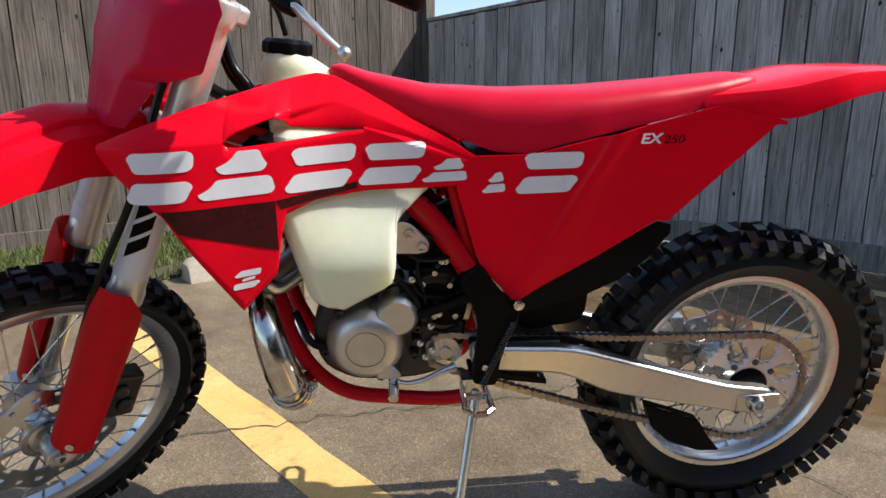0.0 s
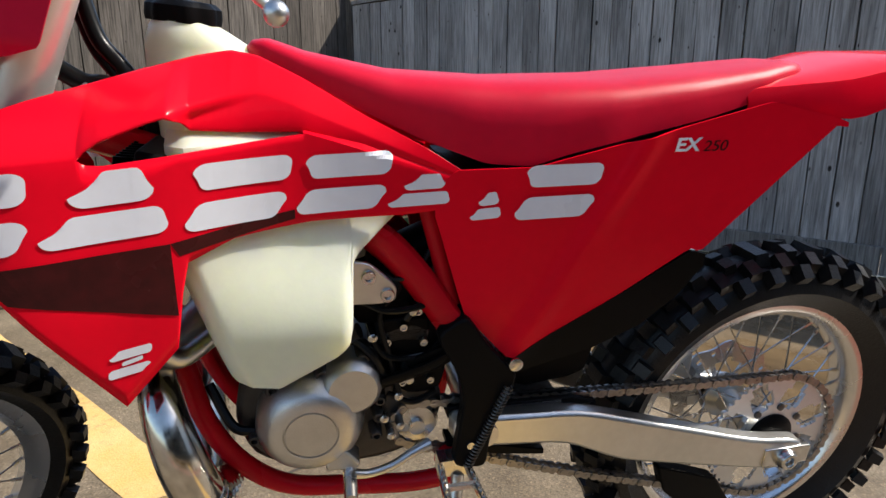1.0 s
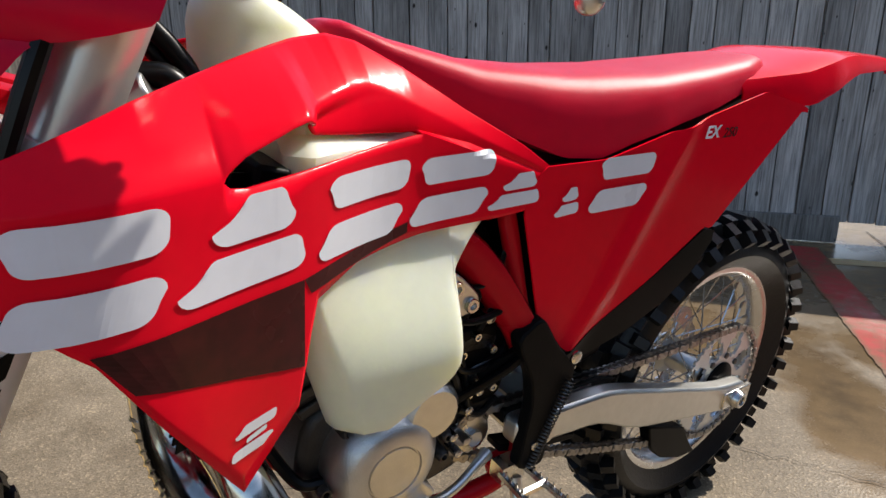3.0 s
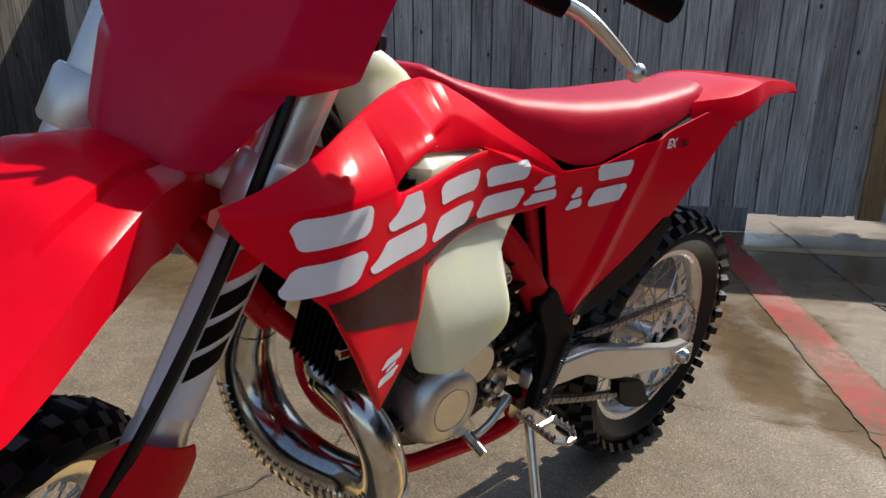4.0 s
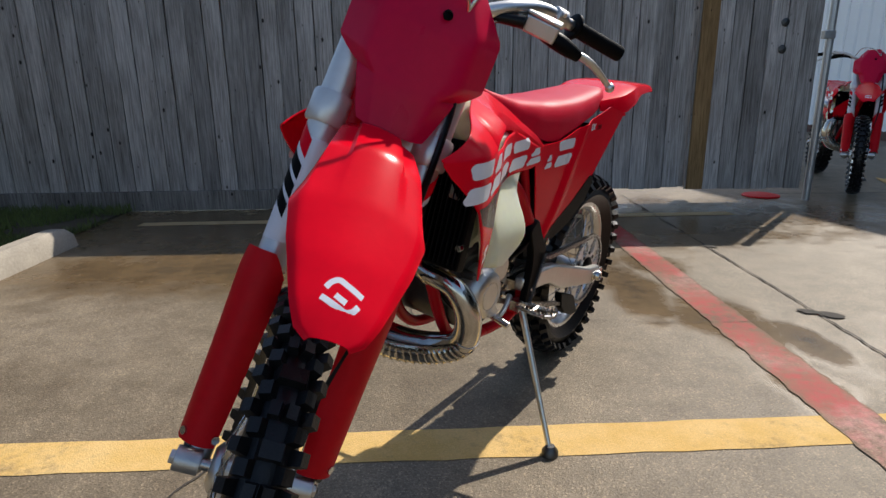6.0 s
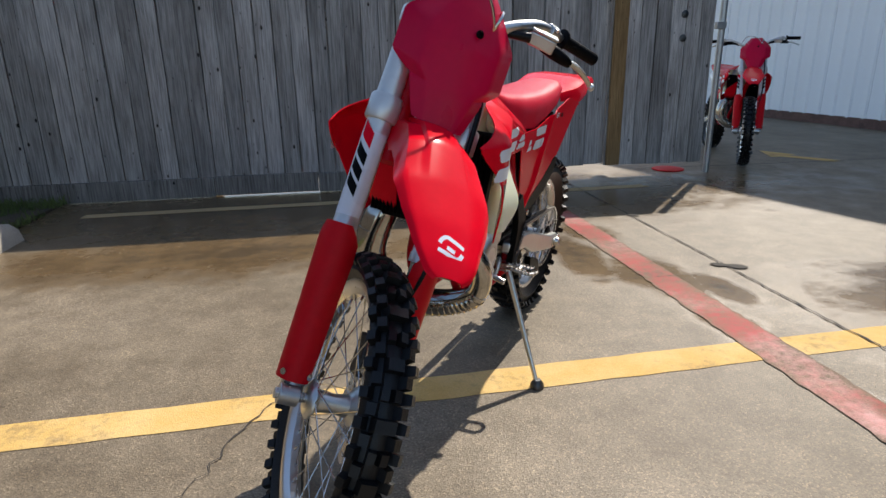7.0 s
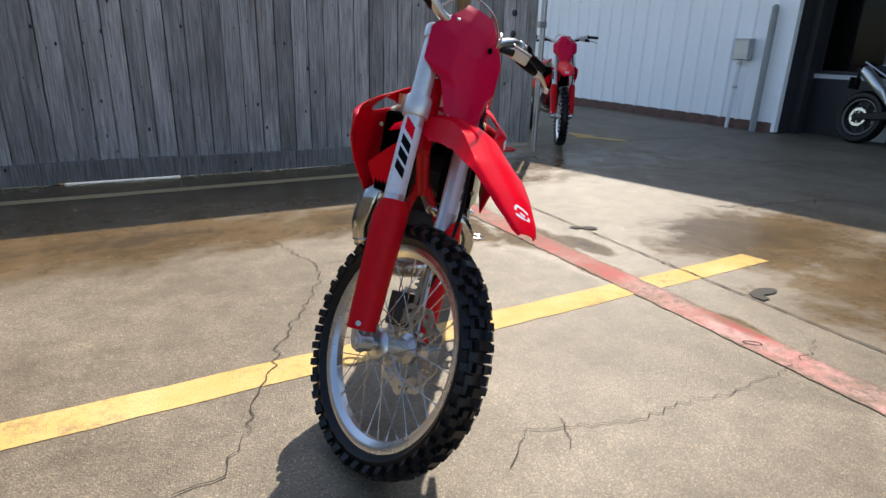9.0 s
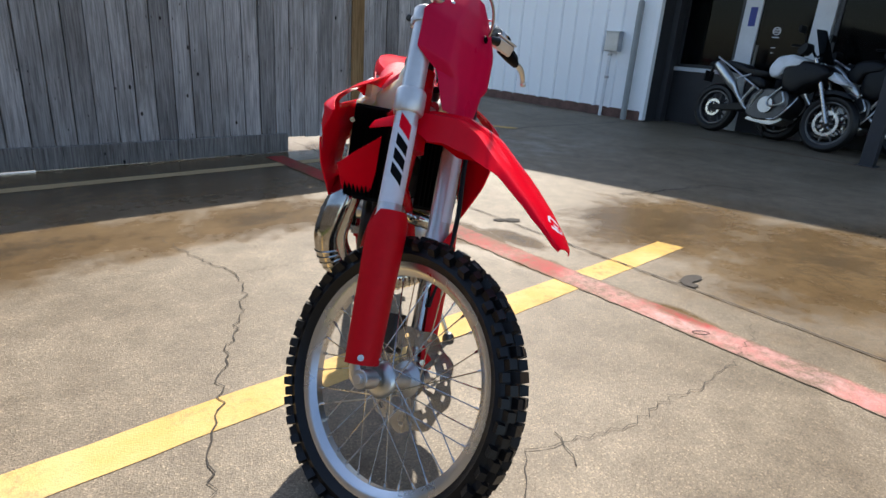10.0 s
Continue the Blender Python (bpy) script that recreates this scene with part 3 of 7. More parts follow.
tagged(ob, "weathered grey timber post at the fence corner", "post", kind="structure")


def post_frame():
    """Galvanised gate post with its latch arm."""
    g = new("gate_post")
    g.matrix_world = LOT
    tagged(g, "galvanised steel gate post with cap and latch arm", "post")
    bm = bmesh.new()
    rod(bm, (2.07, FENCE_N + 0.02, 0), (2.07, FENCE_N + 0.02, 1.9), 0.03, 16)
    part("post", bm, GALV, g)
    bm = bmesh.new()
    bmesh.ops.create_uvsphere(bm, u_segments=16, v_segments=10, radius=0.036, matrix=Matrix.Translation((2.07, FENCE_N + 0.02, 1.9)))
    part("cap", bm, GALV, g)
    bm = bmesh.new()
    box(bm, (2.0, FENCE_N - 0.02, 1.30), (2.09, FENCE_N + 0.03, 1.36))
    part("latch", bm, GALV, g, bevel=0.004)
    return g


post_frame()
for z in (1.225, 1.425):
    bolt = new("carriage_bolt")
    bolt.matrix_world = LOT
    tagged(bolt, "round rusty steel bolt plate on the gate boards", "bolt", group="gate bolts")
    bm = bmesh.new()
    lathe(bm, [(0.0, 0), (0.032, 0), (0.032, -0.004), (0.012, -0.008), (0.0, -0.009)], (1.68, FENCE_N - 0.008, z))
    part("plate", bm, STEEL_DARK, bolt)

# wheel stop and lawn
stop = new("wheel_stop")
stop.matrix_world = LOT
tagged(stop, "worn tan concrete wheel stop at the grass edge", "wheel stop")
bm = bmesh.new()
prof = [(-3.42, 0), (-3.44, 0.10), (-3.47, 0.13), (-3.55, 0.13), (-3.58, 0.10), (-3.60, 0)]
rows = []
for n_, k in ((1.50, 0.75), (1.53, 0.93), (1.6, 1.0), (2.4, 1.0), (3.3, 1.0), (3.37, 0.93), (3.42, 0.7)):
    rows.append([bm.verts.new((-3.51 + (x + 3.51) * (0.8 + 0.2 * k), n_, z * k)) for x, z in prof])
for a, b in zip(rows, rows[1:]):
    for i in range(len(prof) - 1):
        bm.faces.new((a[i], a[i + 1], b[i + 1], b[i]))
bm.faces.new(rows[0])
bm.faces.new(rows[-1])
part("block", bm, KERB, stop)
bm = bmesh.new()
box(bm, (-4.96, -4.4, -0.05), (-3.62, FENCE_N - 0.02, 0.02))
ob = part("lawn", bm, SOIL, smooth=False)
ob.matrix_world = LOT
tagged(ob, "strip of soil under mown grass by the fence", "lawn", kind="structure")
rg = random.Random(5)
verts, faces = [], []
for _ in range(26000):
    s, n_ = rg.uniform(-4.93, -3.56), rg.uniform(-1.0, FENCE_N - 0.05)
    if noise.noise(Vector((s * 2, n_ * 2, 0))) < -0.35:
        continue
    h, w, a = rg.uniform(0.03, 0.085), rg.uniform(0.002, 0.004), rg.uniform(0, 6.28)
    dx, dy = math.cos(a), math.sin(a)
    bx, by = rg.uniform(-0.03, 0.03), rg.uniform(-0.03, 0.03)
    i = len(verts)
    verts += [(s - dx * w, n_ - dy * w, 0.015), (s + dx * w, n_ + dy * w, 0.015), (s + bx * 0.4 + dx * w * 0.7, n_ + by * 0.4 + dy * w * 0.7, 0.015 + h * 0.6), (s + bx, n_ + by, 0.015 + h)]
    faces += [(i, i + 1, i + 2), (i, i + 2, i + 3)]
me = bpy.data.meshes.new("grass")
me.from_pydata(verts, [], faces)
me.materials.append(GRASS)
ob = new("grass", me)
ob.matrix_world = LOT
tagged(ob, "short green and yellowed lawn grass by the fence", "grass", kind="stuff")

# ---------------------------------------------------------------- building
WALL_S = 6.55
CORNER = 4.64
FRONT_S = 7.25


def roof_z(n):
    return 3.7 + 0.30 * n if n < 11 else 7.0 - 0.30 * (n - 11)


wall = new("wall_metal")
wall.matrix_world = LOT
tagged(wall, "white ribbed metal siding wall of the shop building", "wall", kind="structure")
# ribbed sheets as separate panels, each 0.91 m wide
rib = [(0.0, 0.0), (0.02, -0.03), (0.06, -0.03), (0.08, 0.0)]
n0 = CORNER
while n0 < 20:
    bm = bmesh.new()
    xs = []
    for q in range(3):
        for a, o in rib:
            xs.append((n0 + q * 0.3048 + a, WALL_S + o))
    xs.append((n0 + 0.9144 - 0.002, WALL_S))
    lo = [bm.verts.new((s, n, 0.14)) for n, s in xs]
    hi = [bm.verts.new((s, n, roof_z(n))) for n, s in xs]
    for i in range(len(xs) - 1):
        bm.faces.new((lo[i], lo[i + 1], hi[i + 1], hi[i]))
    part("panel", bm, SIDING, wall, smooth=False)
    n0 += 0.9144
bm = bmesh.new()
box(bm, (WALL_S + 0.02, CORNER + 0.02, 0), (WALL_S + 0.2, 20, 3.6))
part("core", bm, TRIM_DARK, wall, smooth=False)
bm = bmesh.new()
box(bm, (WALL_S - 0.02, CORNER + 0.03, -0.01), (WALL_S + 0.03, 20, 0.15))
part("plinth", bm, BRICK_RED, wall, smooth=False)
bm = bmesh.new()
vs = [(-9, 0.9), (11, 7.0), (31, 0.9)]
a = [bm.verts.new((WALL_S - 0.70, n, z + 0.02)) for n, z in vs]
b = [bm.verts.new((WALL_S + 14, n, z + 0.02)) for n, z in vs]
c = [bm.verts.new((WALL_S - 0.70, n, z + 0.16)) for n, z in vs]
d = [bm.verts.new((WALL_S + 14, n, z + 0.16)) for n, z in vs]
for p, q in ((a, b), (c, d)):
    for i in range(2):
        bm.faces.new((p[i], p[i + 1], q[i + 1], q[i]))
for i in range(2):
    bm.faces.new((a[i], a[i + 1], c[i + 1], c[i]))
ob = part("roof", bm, SIDING, smooth=False)
ob.matrix_world = LOT
tagged(ob, "low-pitched white metal gable roof of the shop", "roof", kind="structure")
# storefront set back under the roof
bm = bmesh.new()
box(bm, (WALL_S - 0.034, CORNER - 0.012, 0.02), (WALL_S + 0.06, CORNER + 0.05, 4.9))
ob = part("corner_trim", bm, SIDING, smooth=False, bevel=0.004)
ob.matrix_world = LOT
tagged(ob, "white metal corner trim of the shop wall", "trim", kind="structure")
bm = bmesh.new()
box(bm, (WALL_S + 0.062, CORNER - 0.006, 0), (FRONT_S + 0.15, CORNER + 0.12, 4.9))
ob = part("wall_return", bm, TRIM_DARK, smooth=False)
ob.matrix_world = LOT
tagged(ob, "charcoal return wall at the shop corner", "wall", kind="structure")
bm = bmesh.new()
box(bm, (WALL_S + 0.36, CORNER - 0.10, 0), (WALL_S + 0.50, CORNER - 0.008, 3.0))
ob = part("column", bm, TRIM_DARK, smooth=False, bevel=0.005)
ob.matrix_world = LOT
tagged(ob, "charcoal square column beside the shop window", "column", kind="structure")

# red plate at the gate's foot
bm = bmesh.new()
lathe(bm, [(0.0, 0.0), (0.15, 0.0), (0.155, 0.004), (0.15, 0.012), (0.10, 0.022), (0.05, 0.026), (0.0, 0.026)], (1.80, 4.78, 0.001), axis="z", segs=40)
disc = part("marker_base", bm, RED_MATT)
disc.matrix_world = LOT
tagged(disc, "flat red plastic disc lying behind the gate foot", "marker")

# ---------------------------------------------------------------- dirt bike
RAKE = Vector((-0.415, 0, 0.910))           # steering axis, upwards
LEAD = Vector((0.910, 0, 0.415))
PIVOT = Vector((1.42, 0, 0.314))
REAR = Vector((0.0, 0, 0.322))
FRONT = Vector((1.463, 0, 0.334))

SHROUD_TOP = [(1.166, 0.862), (1.109, 0.885), (1.035, 0.912), (0.945, 0.938), (0.896, 0.951), (0.86, 0.957), (0.832, 0.952),
              (0.786, 0.930), (0.716, 0.890), (0.644, 0.854), (0.602, 0.828)]
SHROUD_LOW = [(1.166, 0.853), (1.149, 0.830), (1.079, 0.762), (0.988, 0.592), (0.932, 0.650), (0.92, 0.716), (0.912, 0.748),
              (0.866, 0.766), (0.783, 0.774), (0.672, 0.775), (0.615, 0.780), (0.602, 0.80)]
HOLE_UP = [(1.166, 0.858), (0.99, 0.864), (0.985, 0.870), (0.972, 0.879), (0.932, 0.894), (0.917, 0.898), (0.909, 0.893), (0.900, 0.8815), (0.857, 0.8775), (0.796, 0.876), (0.785, 0.8745), (0.602, 0.815)]
HOLE_LOW = [(1.166, 0.858), (0.99, 0.864), (0.985, 0.859), (0.972, 0.857), (0.923, 0.861), (0.857, 0.867), (0.796, 0.8735), (0.785, 0.8745), (0.602, 0.815)]
SHROUD_Y = [(1.2, 0.185), (1.166, 0.200), (1.12, 0.228), (1.09, 0.236), (1.035, 0.224), (0.985, 0.198), (0.95, 0.187), (0.915, 0.178), (0.88, 0.154), (0.8, 0.126), (0.7, 0.117), (0.6, 0.116)]
SHROUD_FOLD = [(1.166, 0.0), (1.10, 0.03), (1.0, 0.07), (0.88, 0.098), (0.83, 0.062), (0.75, 0.028), (0.65, 0.004), (0.6, 0.0)]


def soft_table(table, x):
    """As lerp_table, with its corners rounded off."""
    return sum(w * lerp_table(table, x + d) for d, w in ((-0.05, 0.08), (-0.033, 0.13), (-0.016, 0.18), (0, 0.22), (0.016, 0.18), (0.033, 0.13), (0.05, 0.08)))


def SCOOP(x, z):
    """Distance into the scoop from the line that runs from its apex down to its tail."""
    d = ((x - 0.839) * 0.049 + (0.921 - z) * 0.117) / 0.127
    return max(0.0, min(0.06, d, (z - lerp_table(HOLE_LOW, x)) * 1.5 + max(0.0, x - 0.72) * 0.27))


def shroud_y(x, z):
    y = soft_table(SHROUD_Y, x)
    top, mid = lerp_table(SHROUD_TOP, x), lerp_table(HOLE_UP, x)
    f = max(0.0, min(1.0, (z - mid) / max(0.004, top - mid)))
    y -= soft_table(SHROUD_FOLD, x) * f ** 1.4
    # three-cornered scoop behind the opening, steep along its upper edge
    if x < 0.93 and z > lerp_table(HOLE_LOW, x) + 0.0005:
        below = (0.923 - z) - max(0.0, x - 0.839) * 0.27
        f = max(0.0, min(1.0, below / 0.015)) * max(0.0, min(1.0, (0.918 - x) / 0.014))
        y -= f * f * (3 - 2 * f) * 0.42 * SCOOP(x, z)
    return y - max(0.0, 0.70 - z) * 0.08


PANEL_TOP = [(0.633, 0.80), (0.61, 0.828), (0.505, 0.830), (0.349, 0.868), (0.187, 0.912), (0.084, 0.892), (0.067, 0.886)]
PANEL_LOW = [(0.633, 0.771), (0.59, 0.632), (0.53, 0.564), (0.51, 0.558), (0.272, 0.714), (0.257, 0.708), (0.084, 0.882), (0.067, 0.880)]


def panel_y(x, z):
    crease = 0.36 + (0.86 - z) * 0.55
    y = 0.119 if x > crease else 0.119 + (crease - x) * 0.05
    y += 0.010 * math.exp(-((x - crease) / (0.012 if x > crease else 0.026)) ** 2)
    return y - max(0, 0.65 - z) * 0.10


def band(table_up, table_low, x0, x1, yfun, cols, rows):
    """Rows of points between an upper and a lower edge, over a stretch of x."""
    out = []
    for i in range(cols + 1):
        x = x0 + (x1 - x0) * i / cols
        up, low = lerp_table(table_up, x), lerp_table(table_low, x)
        out.append([(x, yfun(x, low + (up - low) * j / rows), low + (up - low) * j / rows) for j in range(rows + 1)])
    return out


def decal(bm, quads, yfun, lift=0.0012, cells=14):
    """Thin film pieces that follow a panel: each quad is four (x, z) corners."""
    for q in quads:
        a, b, c, d = (Vector(p) for p in q)
        g = []
        for i in range(cells + 1):
            u, w = a.lerp(b, i / cells), d.lerp(c, i / cells)
            row = []
            for j in range(cells // 2 + 1):
                p = u.lerp(w, j / (cells // 2))
                row.append(bm.verts.new((p.x, yfun(p.x, p.y) + lift, p.y)))
            g.append(row)
        for i in range(cells):
            for j in range(cells // 2):
                bm.faces.new((g[i][j], g[i + 1][j], g[i + 1][j + 1], g[i][j + 1]))
    return bm


def sheet(bm, bands):
    """Curved sheets that share their common edges; thickness comes later."""
    for rows in bands:
        g = [[bm.verts.new(q) for q in r] for r in rows]
        for a, b in zip(g, g[1:]):
            for j in range(len(a) - 1):
                bm.faces.new((a[j], b[j], b[j + 1], a[j + 1]))
    bmesh.ops.remove_doubles(bm, verts=bm.verts, dist=0.0003)
    return bm


def film_slab(bm, cell, span, lo, hi, yfun):
    """A slanted film slab with rounded ends inside a cell: its lower edge runs over u0..u1, its upper edge over v0..v1."""
    x0, z0, x1, z1, lean = cell
    u0, u1, v0, v1 = span
    wide, tall = abs(x1 - x0), z1 - z0
    r = 0.42 * (hi - lo) * tall
    grid = []
    for i in range(31):
        f = (1 - math.cos(math.pi * i / 30)) / 2
        d = min(f, 1 - f) * wide * max(u1 - u0, v1 - v0)
        inset = (r - math.sqrt(max(0.0, r * r - (r - d) ** 2))) * 0.8 if d < r else 0.0
        row = []
        for k in range(7):
            g = k / 6
            z = z0 + tall * (lo + (hi - lo) * g)
            z += inset * (1 - 2 * g)
            u = (u0 + (u1 - u0) * f) * (1 - g) + (v0 + (v1 - v0) * f) * g
            x = x0 + (x1 - x0) * u - lean * (z - z0) / tall
            z += 0.014 * (u - 0.5) * (0.5 - abs((lo + hi) / 2 - 0.5))
            row.append(bm.verts.new((x, yfun(x, z) + 0.0033, z)))
        grid.append(row)
    for a, b in zip(grid, grid[1:]):
        for k in range(6):
            bm.faces.new((a[k], b[k], b[k + 1], a[k + 1]))


# shapes of the white films: lower span, upper span, low and high edge, as fractions of a cell
FILM_SHAPES = ([(0.14, 1.0, 0.08, 1.0, 0.60, 1.0), (0.06, 0.94, 0.12, 1.0, 0.0, 0.42)],
               [(0.26, 0.92, 0.50, 0.86, 0.52, 1.0), (0.0, 1.0, 0.20, 0.98, 0.0, 0.42)])


def cut_ring(bm, radii, cols, skip, y, thick, edge=None):
    """A flat disc of rings and columns with some cells left out as holes; edge(a) scales the outermost ring."""
    rows = []
    for i, r in enumerate(radii):
        row = []
        for k in range(cols):
            a = 2 * math.pi * k / cols
            q = r * (edge(k) if edge and i == len(radii) - 1 else 1.0)
            row.append([bm.verts.new((q * math.cos(a), y + o, q * math.sin(a))) for o in (thick / 2, -thick / 2)])
        rows.append(row)
    h = len(radii) - 1
    kept = [[not skip(i, k) for k in range(cols)] for i in range(h)]
    for i in range(h):
        for k in range(cols):
            if not kept[i][k]:
                continue
            j = (k + 1) % cols
            a, b, c, d = rows[i][k], rows[i][j], rows[i + 1][j], rows[i + 1][k]
            bm.faces.new((a[0], b[0], c[0], d[0]))
            bm.faces.new((a[1], d[1], c[1], b[1]))
            for p, q, open_ in ((a, b, i == 0 or not kept[i - 1][k]), (c, d, i == h - 1 or not kept[i + 1][k]), (b, c, not kept[i][j]), (d, a, not kept[i][k - 1])):
                if open_:
                    bm.faces.new((p[0], p[1], q[1], q[0]))
    return bm


def wheel(S, c, tyre_r, rim_r, width, bike, front, close=True):
    """Tyre with knobs, rim, hub and spokes."""
    T = S @ Matrix.Translation(c)
    end = "front" if front else "rear"
    seed = random.Random(3 if front else 4)
    # tyre carcass
    t0 = tyre_r - 0.013
    hw = width / 2
    prof = []
    for k in range(15):
        a = math.pi * (k / 14)
        prof.append((rim_r + 0.004 + (t0 - rim_r - 0.004) * math.sin(a) ** 0.75, -hw * math.cos(a) * (1.0 if 0 < k < 14 else 0.62)))
    prof = prof + [(rim_r - 0.01, hw * 0.5), (rim_r - 0.01, -hw * 0.5), prof[0]]
    bm = bmesh.new()
    lathe(bm, prof, (0, 0, 0), segs=72)
    tyre = None
    if close:
        tyre = part(end + "_tyre", moved(bm, T), RUBBER, bike, "black knobbly off-road tyre")
    # knobs: middle, shoulder and side rows, on shared meshes
    kinds = {}
    count = 40 if front else 36
    for k in range(count):
        ang = 2 * math.pi * k / count
        step = 2 * math.pi / count
        rows = [(0.0, 0.020 if k % 4 else 0.026, 0.0, 0.024), (0.62, 0.012, 0.5, 0.022), (-0.62, 0.012, 0.5, 0.022), (0.95, 0.011, 0.0, 0.020), (-0.95, 0.011, 0.0, 0.020)]
        if k % 2:
            rows[0] = (0.24, 0.010, 0.0, 0.022)
            rows.append((-0.24, 0.010, 0.0, 0.022))
        for off, half, shift, length in rows:
            half *= width / 0.10
            rad = rim_r + (t0 - rim_r) * math.cos(min(1.2, abs(off) * 0.95)) ** 0.55
            m = (Matrix.Rotation(-(ang + shift * step), 4, "Y") @ Matrix.Translation((rad, off * hw * 0.97, 0)) @ Matrix.Rotation(off * 0.85, 4, "Z")
                 @ Matrix.Rotation(seed.uniform(-0.04, 0.04), 4, "X"))
            kb = bm if not close else (None if (half, length) in kinds else bmesh.new())
            if kb is not None:
                mm = Matrix() if close else m
                v = []
                for x, g in ((-0.006, 1.12), (0.0145, 0.92)):
                    for y, z in ((-half, -length / 2), (half, -length / 2), (half, length / 2), (-half, length / 2)):
                        v.append(kb.verts.new(mm @ Vector((x, y * g, z * g))))
                for f in ((4, 5, 6, 7), (0, 1, 5, 4), (1, 2, 6, 5), (2, 3, 7, 6), (3, 0, 4, 7)):
                    kb.faces.new([v[i] for i in f])
            if close:
                if kb is not None:
                    bmesh.ops.recalc_face_normals(kb, faces=kb.faces)
                    kinds[half, length] = bpy.data.meshes.new("knob")
                    kb.to_mesh(kinds[half, length])
                    kb.free()
                    kinds[half, length].materials.append(RUBBER)
                ob = new("knob", kinds[half, length])
                ob.parent = tyre
                ob.matrix_local = T @ m
    if not close:
        tyre = part(end + "_tyre", moved(bm, T), RUBBER, bike, "black knobbly off-road tyre")
    bm = bmesh.new()
    r = rim_r
    hw2 = width * 0.30 if front else width * 0.28
    prof = [(r + 0.006, -hw2), (r + 0.006, -hw2 + 0.003), (r - 0.010, -hw2 + 0.006), (r - 0.024, -hw2 * 0.35), (r - 0.024, hw2 * 0.35),
            (r - 0.010, hw2 - 0.006), (r + 0.006, hw2 - 0.003), (r + 0.006, hw2), (r - 0.012, hw2), (r - 0.018, hw2 - 0.004),
            (r - 0.030, hw2 * 0.4), (r - 0.030, -hw2 * 0.4), (r - 0.018, -hw2 + 0.004), (r - 0.012, -hw2), (r + 0.006, -hw2)]
    lathe(bm, prof, (0, 0, 0), segs=72)
    rim = part(end + "_rim", moved(bm, T), RIM_ALU, bike, "silver aluminium rim with spokes")
    # hub
    bm = bmesh.new()
    lathe(bm, [(0.012, -0.060), (0.030, -0.060), (0.042, -0.052), (0.044, -0.046), (0.026, -0.034), (0.021, 0), (0.026, 0.034), (0.044, 0.046),
               (0.042, 0.052), (0.030, 0.060), (0.012, 0.060)], (0, 0, 0), segs=32)
    hub = part(end + "_hub", moved(bm, T), ALU, bike)
    for k in range(36):
        side = 1 if k % 2 else -1
        lead = 1 if (k // 2) % 2 else -1
        a = 2 * math.pi * k / 36
        p = Vector(((r - 0.028) * math.cos(a), -side * hw2 * 0.15, (r - 0.028) * math.sin(a)))
        b = a + lead * 0.95
        q = Vector((0.040 * math.cos(b), side * 0.048, 0.040 * math.sin(b)))
        bm = bmesh.new()
        rod(bm, q, p, 0.0016, 5)
        d = (q - p).normalized()
        rod(bm, p - d * 0.004, p + d * 0.016, 0.0034, 6)
        part("spoke", moved(bm, T), STEEL, rim)
    # brake disc with a wavy rim and holes
    dr = 0.122 if front else 0.110
    ds = 0.062 if front else -0.062
    bm = bmesh.new()
    cut_ring(bm, [0.036, 0.046, dr * 0.52, dr * 0.66, dr * 0.74, dr * 0.84, dr * 0.92, dr * 1.02], 144,
             lambda i, k: (i in (1, 2) and k % 24 not in (0, 1, 2, 3)) or (i == 5 and k % 16 in (3, 4, 5, 11, 12)) or (i == 3 and k % 24 in (12, 13, 14, 15)),
             ds, 0.004, lambda k: 1 + 0.045 * math.sin(9 * 2 * math.pi * k / 144))
    part(end + "_brake_disc", moved(bm, T), STEEL, bike, "wavy steel brake disc")
    if not front:
        sp = bmesh.new()
        cut_ring(sp, [0.042, 0.058, 0.066, 0.080, 0.090, 0.098, 0.114, 0.1215], 200,
                 lambda i, k: (i == 1 and 8 < k % 25 < 17) or (i == 2 and 2 < k % 25 < 22) or (i == 3 and 3 < k % 25 < 21) or (i == 4 and 4 < k % 25 < 20) or (i == 5 and 7 < k % 25 < 17),
                 0.072, 0.006, lambda k: 1.0 if k % 4 in (0, 1) else 0.955)
        part("rear_sprocket", moved(sp, Matrix.Translation(c)), FORK_ALU, bike, "machined rear sprocket")
        for k in range(8):
            a = 2 * math.pi * (k + 0.2) / 8
            bm = bmesh.new()
            lathe(bm, [(0.0, 0.079), (0.004, 0.079), (0.007, 0.078), (0.007, 0.074)], (0.060 * math.cos(a), 0, 0.060 * math.sin(a)), segs=10)
            part("bolt", moved(bm, Matrix.Translation(c)), STEEL_DARK, hub)
        bm = bmesh.new()
        lathe(bm, [(0.0, 0.06), (0.045, 0.06), (0.045, 0.078), (0.032, 0.086), (0.0, 0.086)], (0, 0, 0), segs=32)
        part("hub_carrier", moved(bm, Matrix.Translation(c)), BLACK, hub)


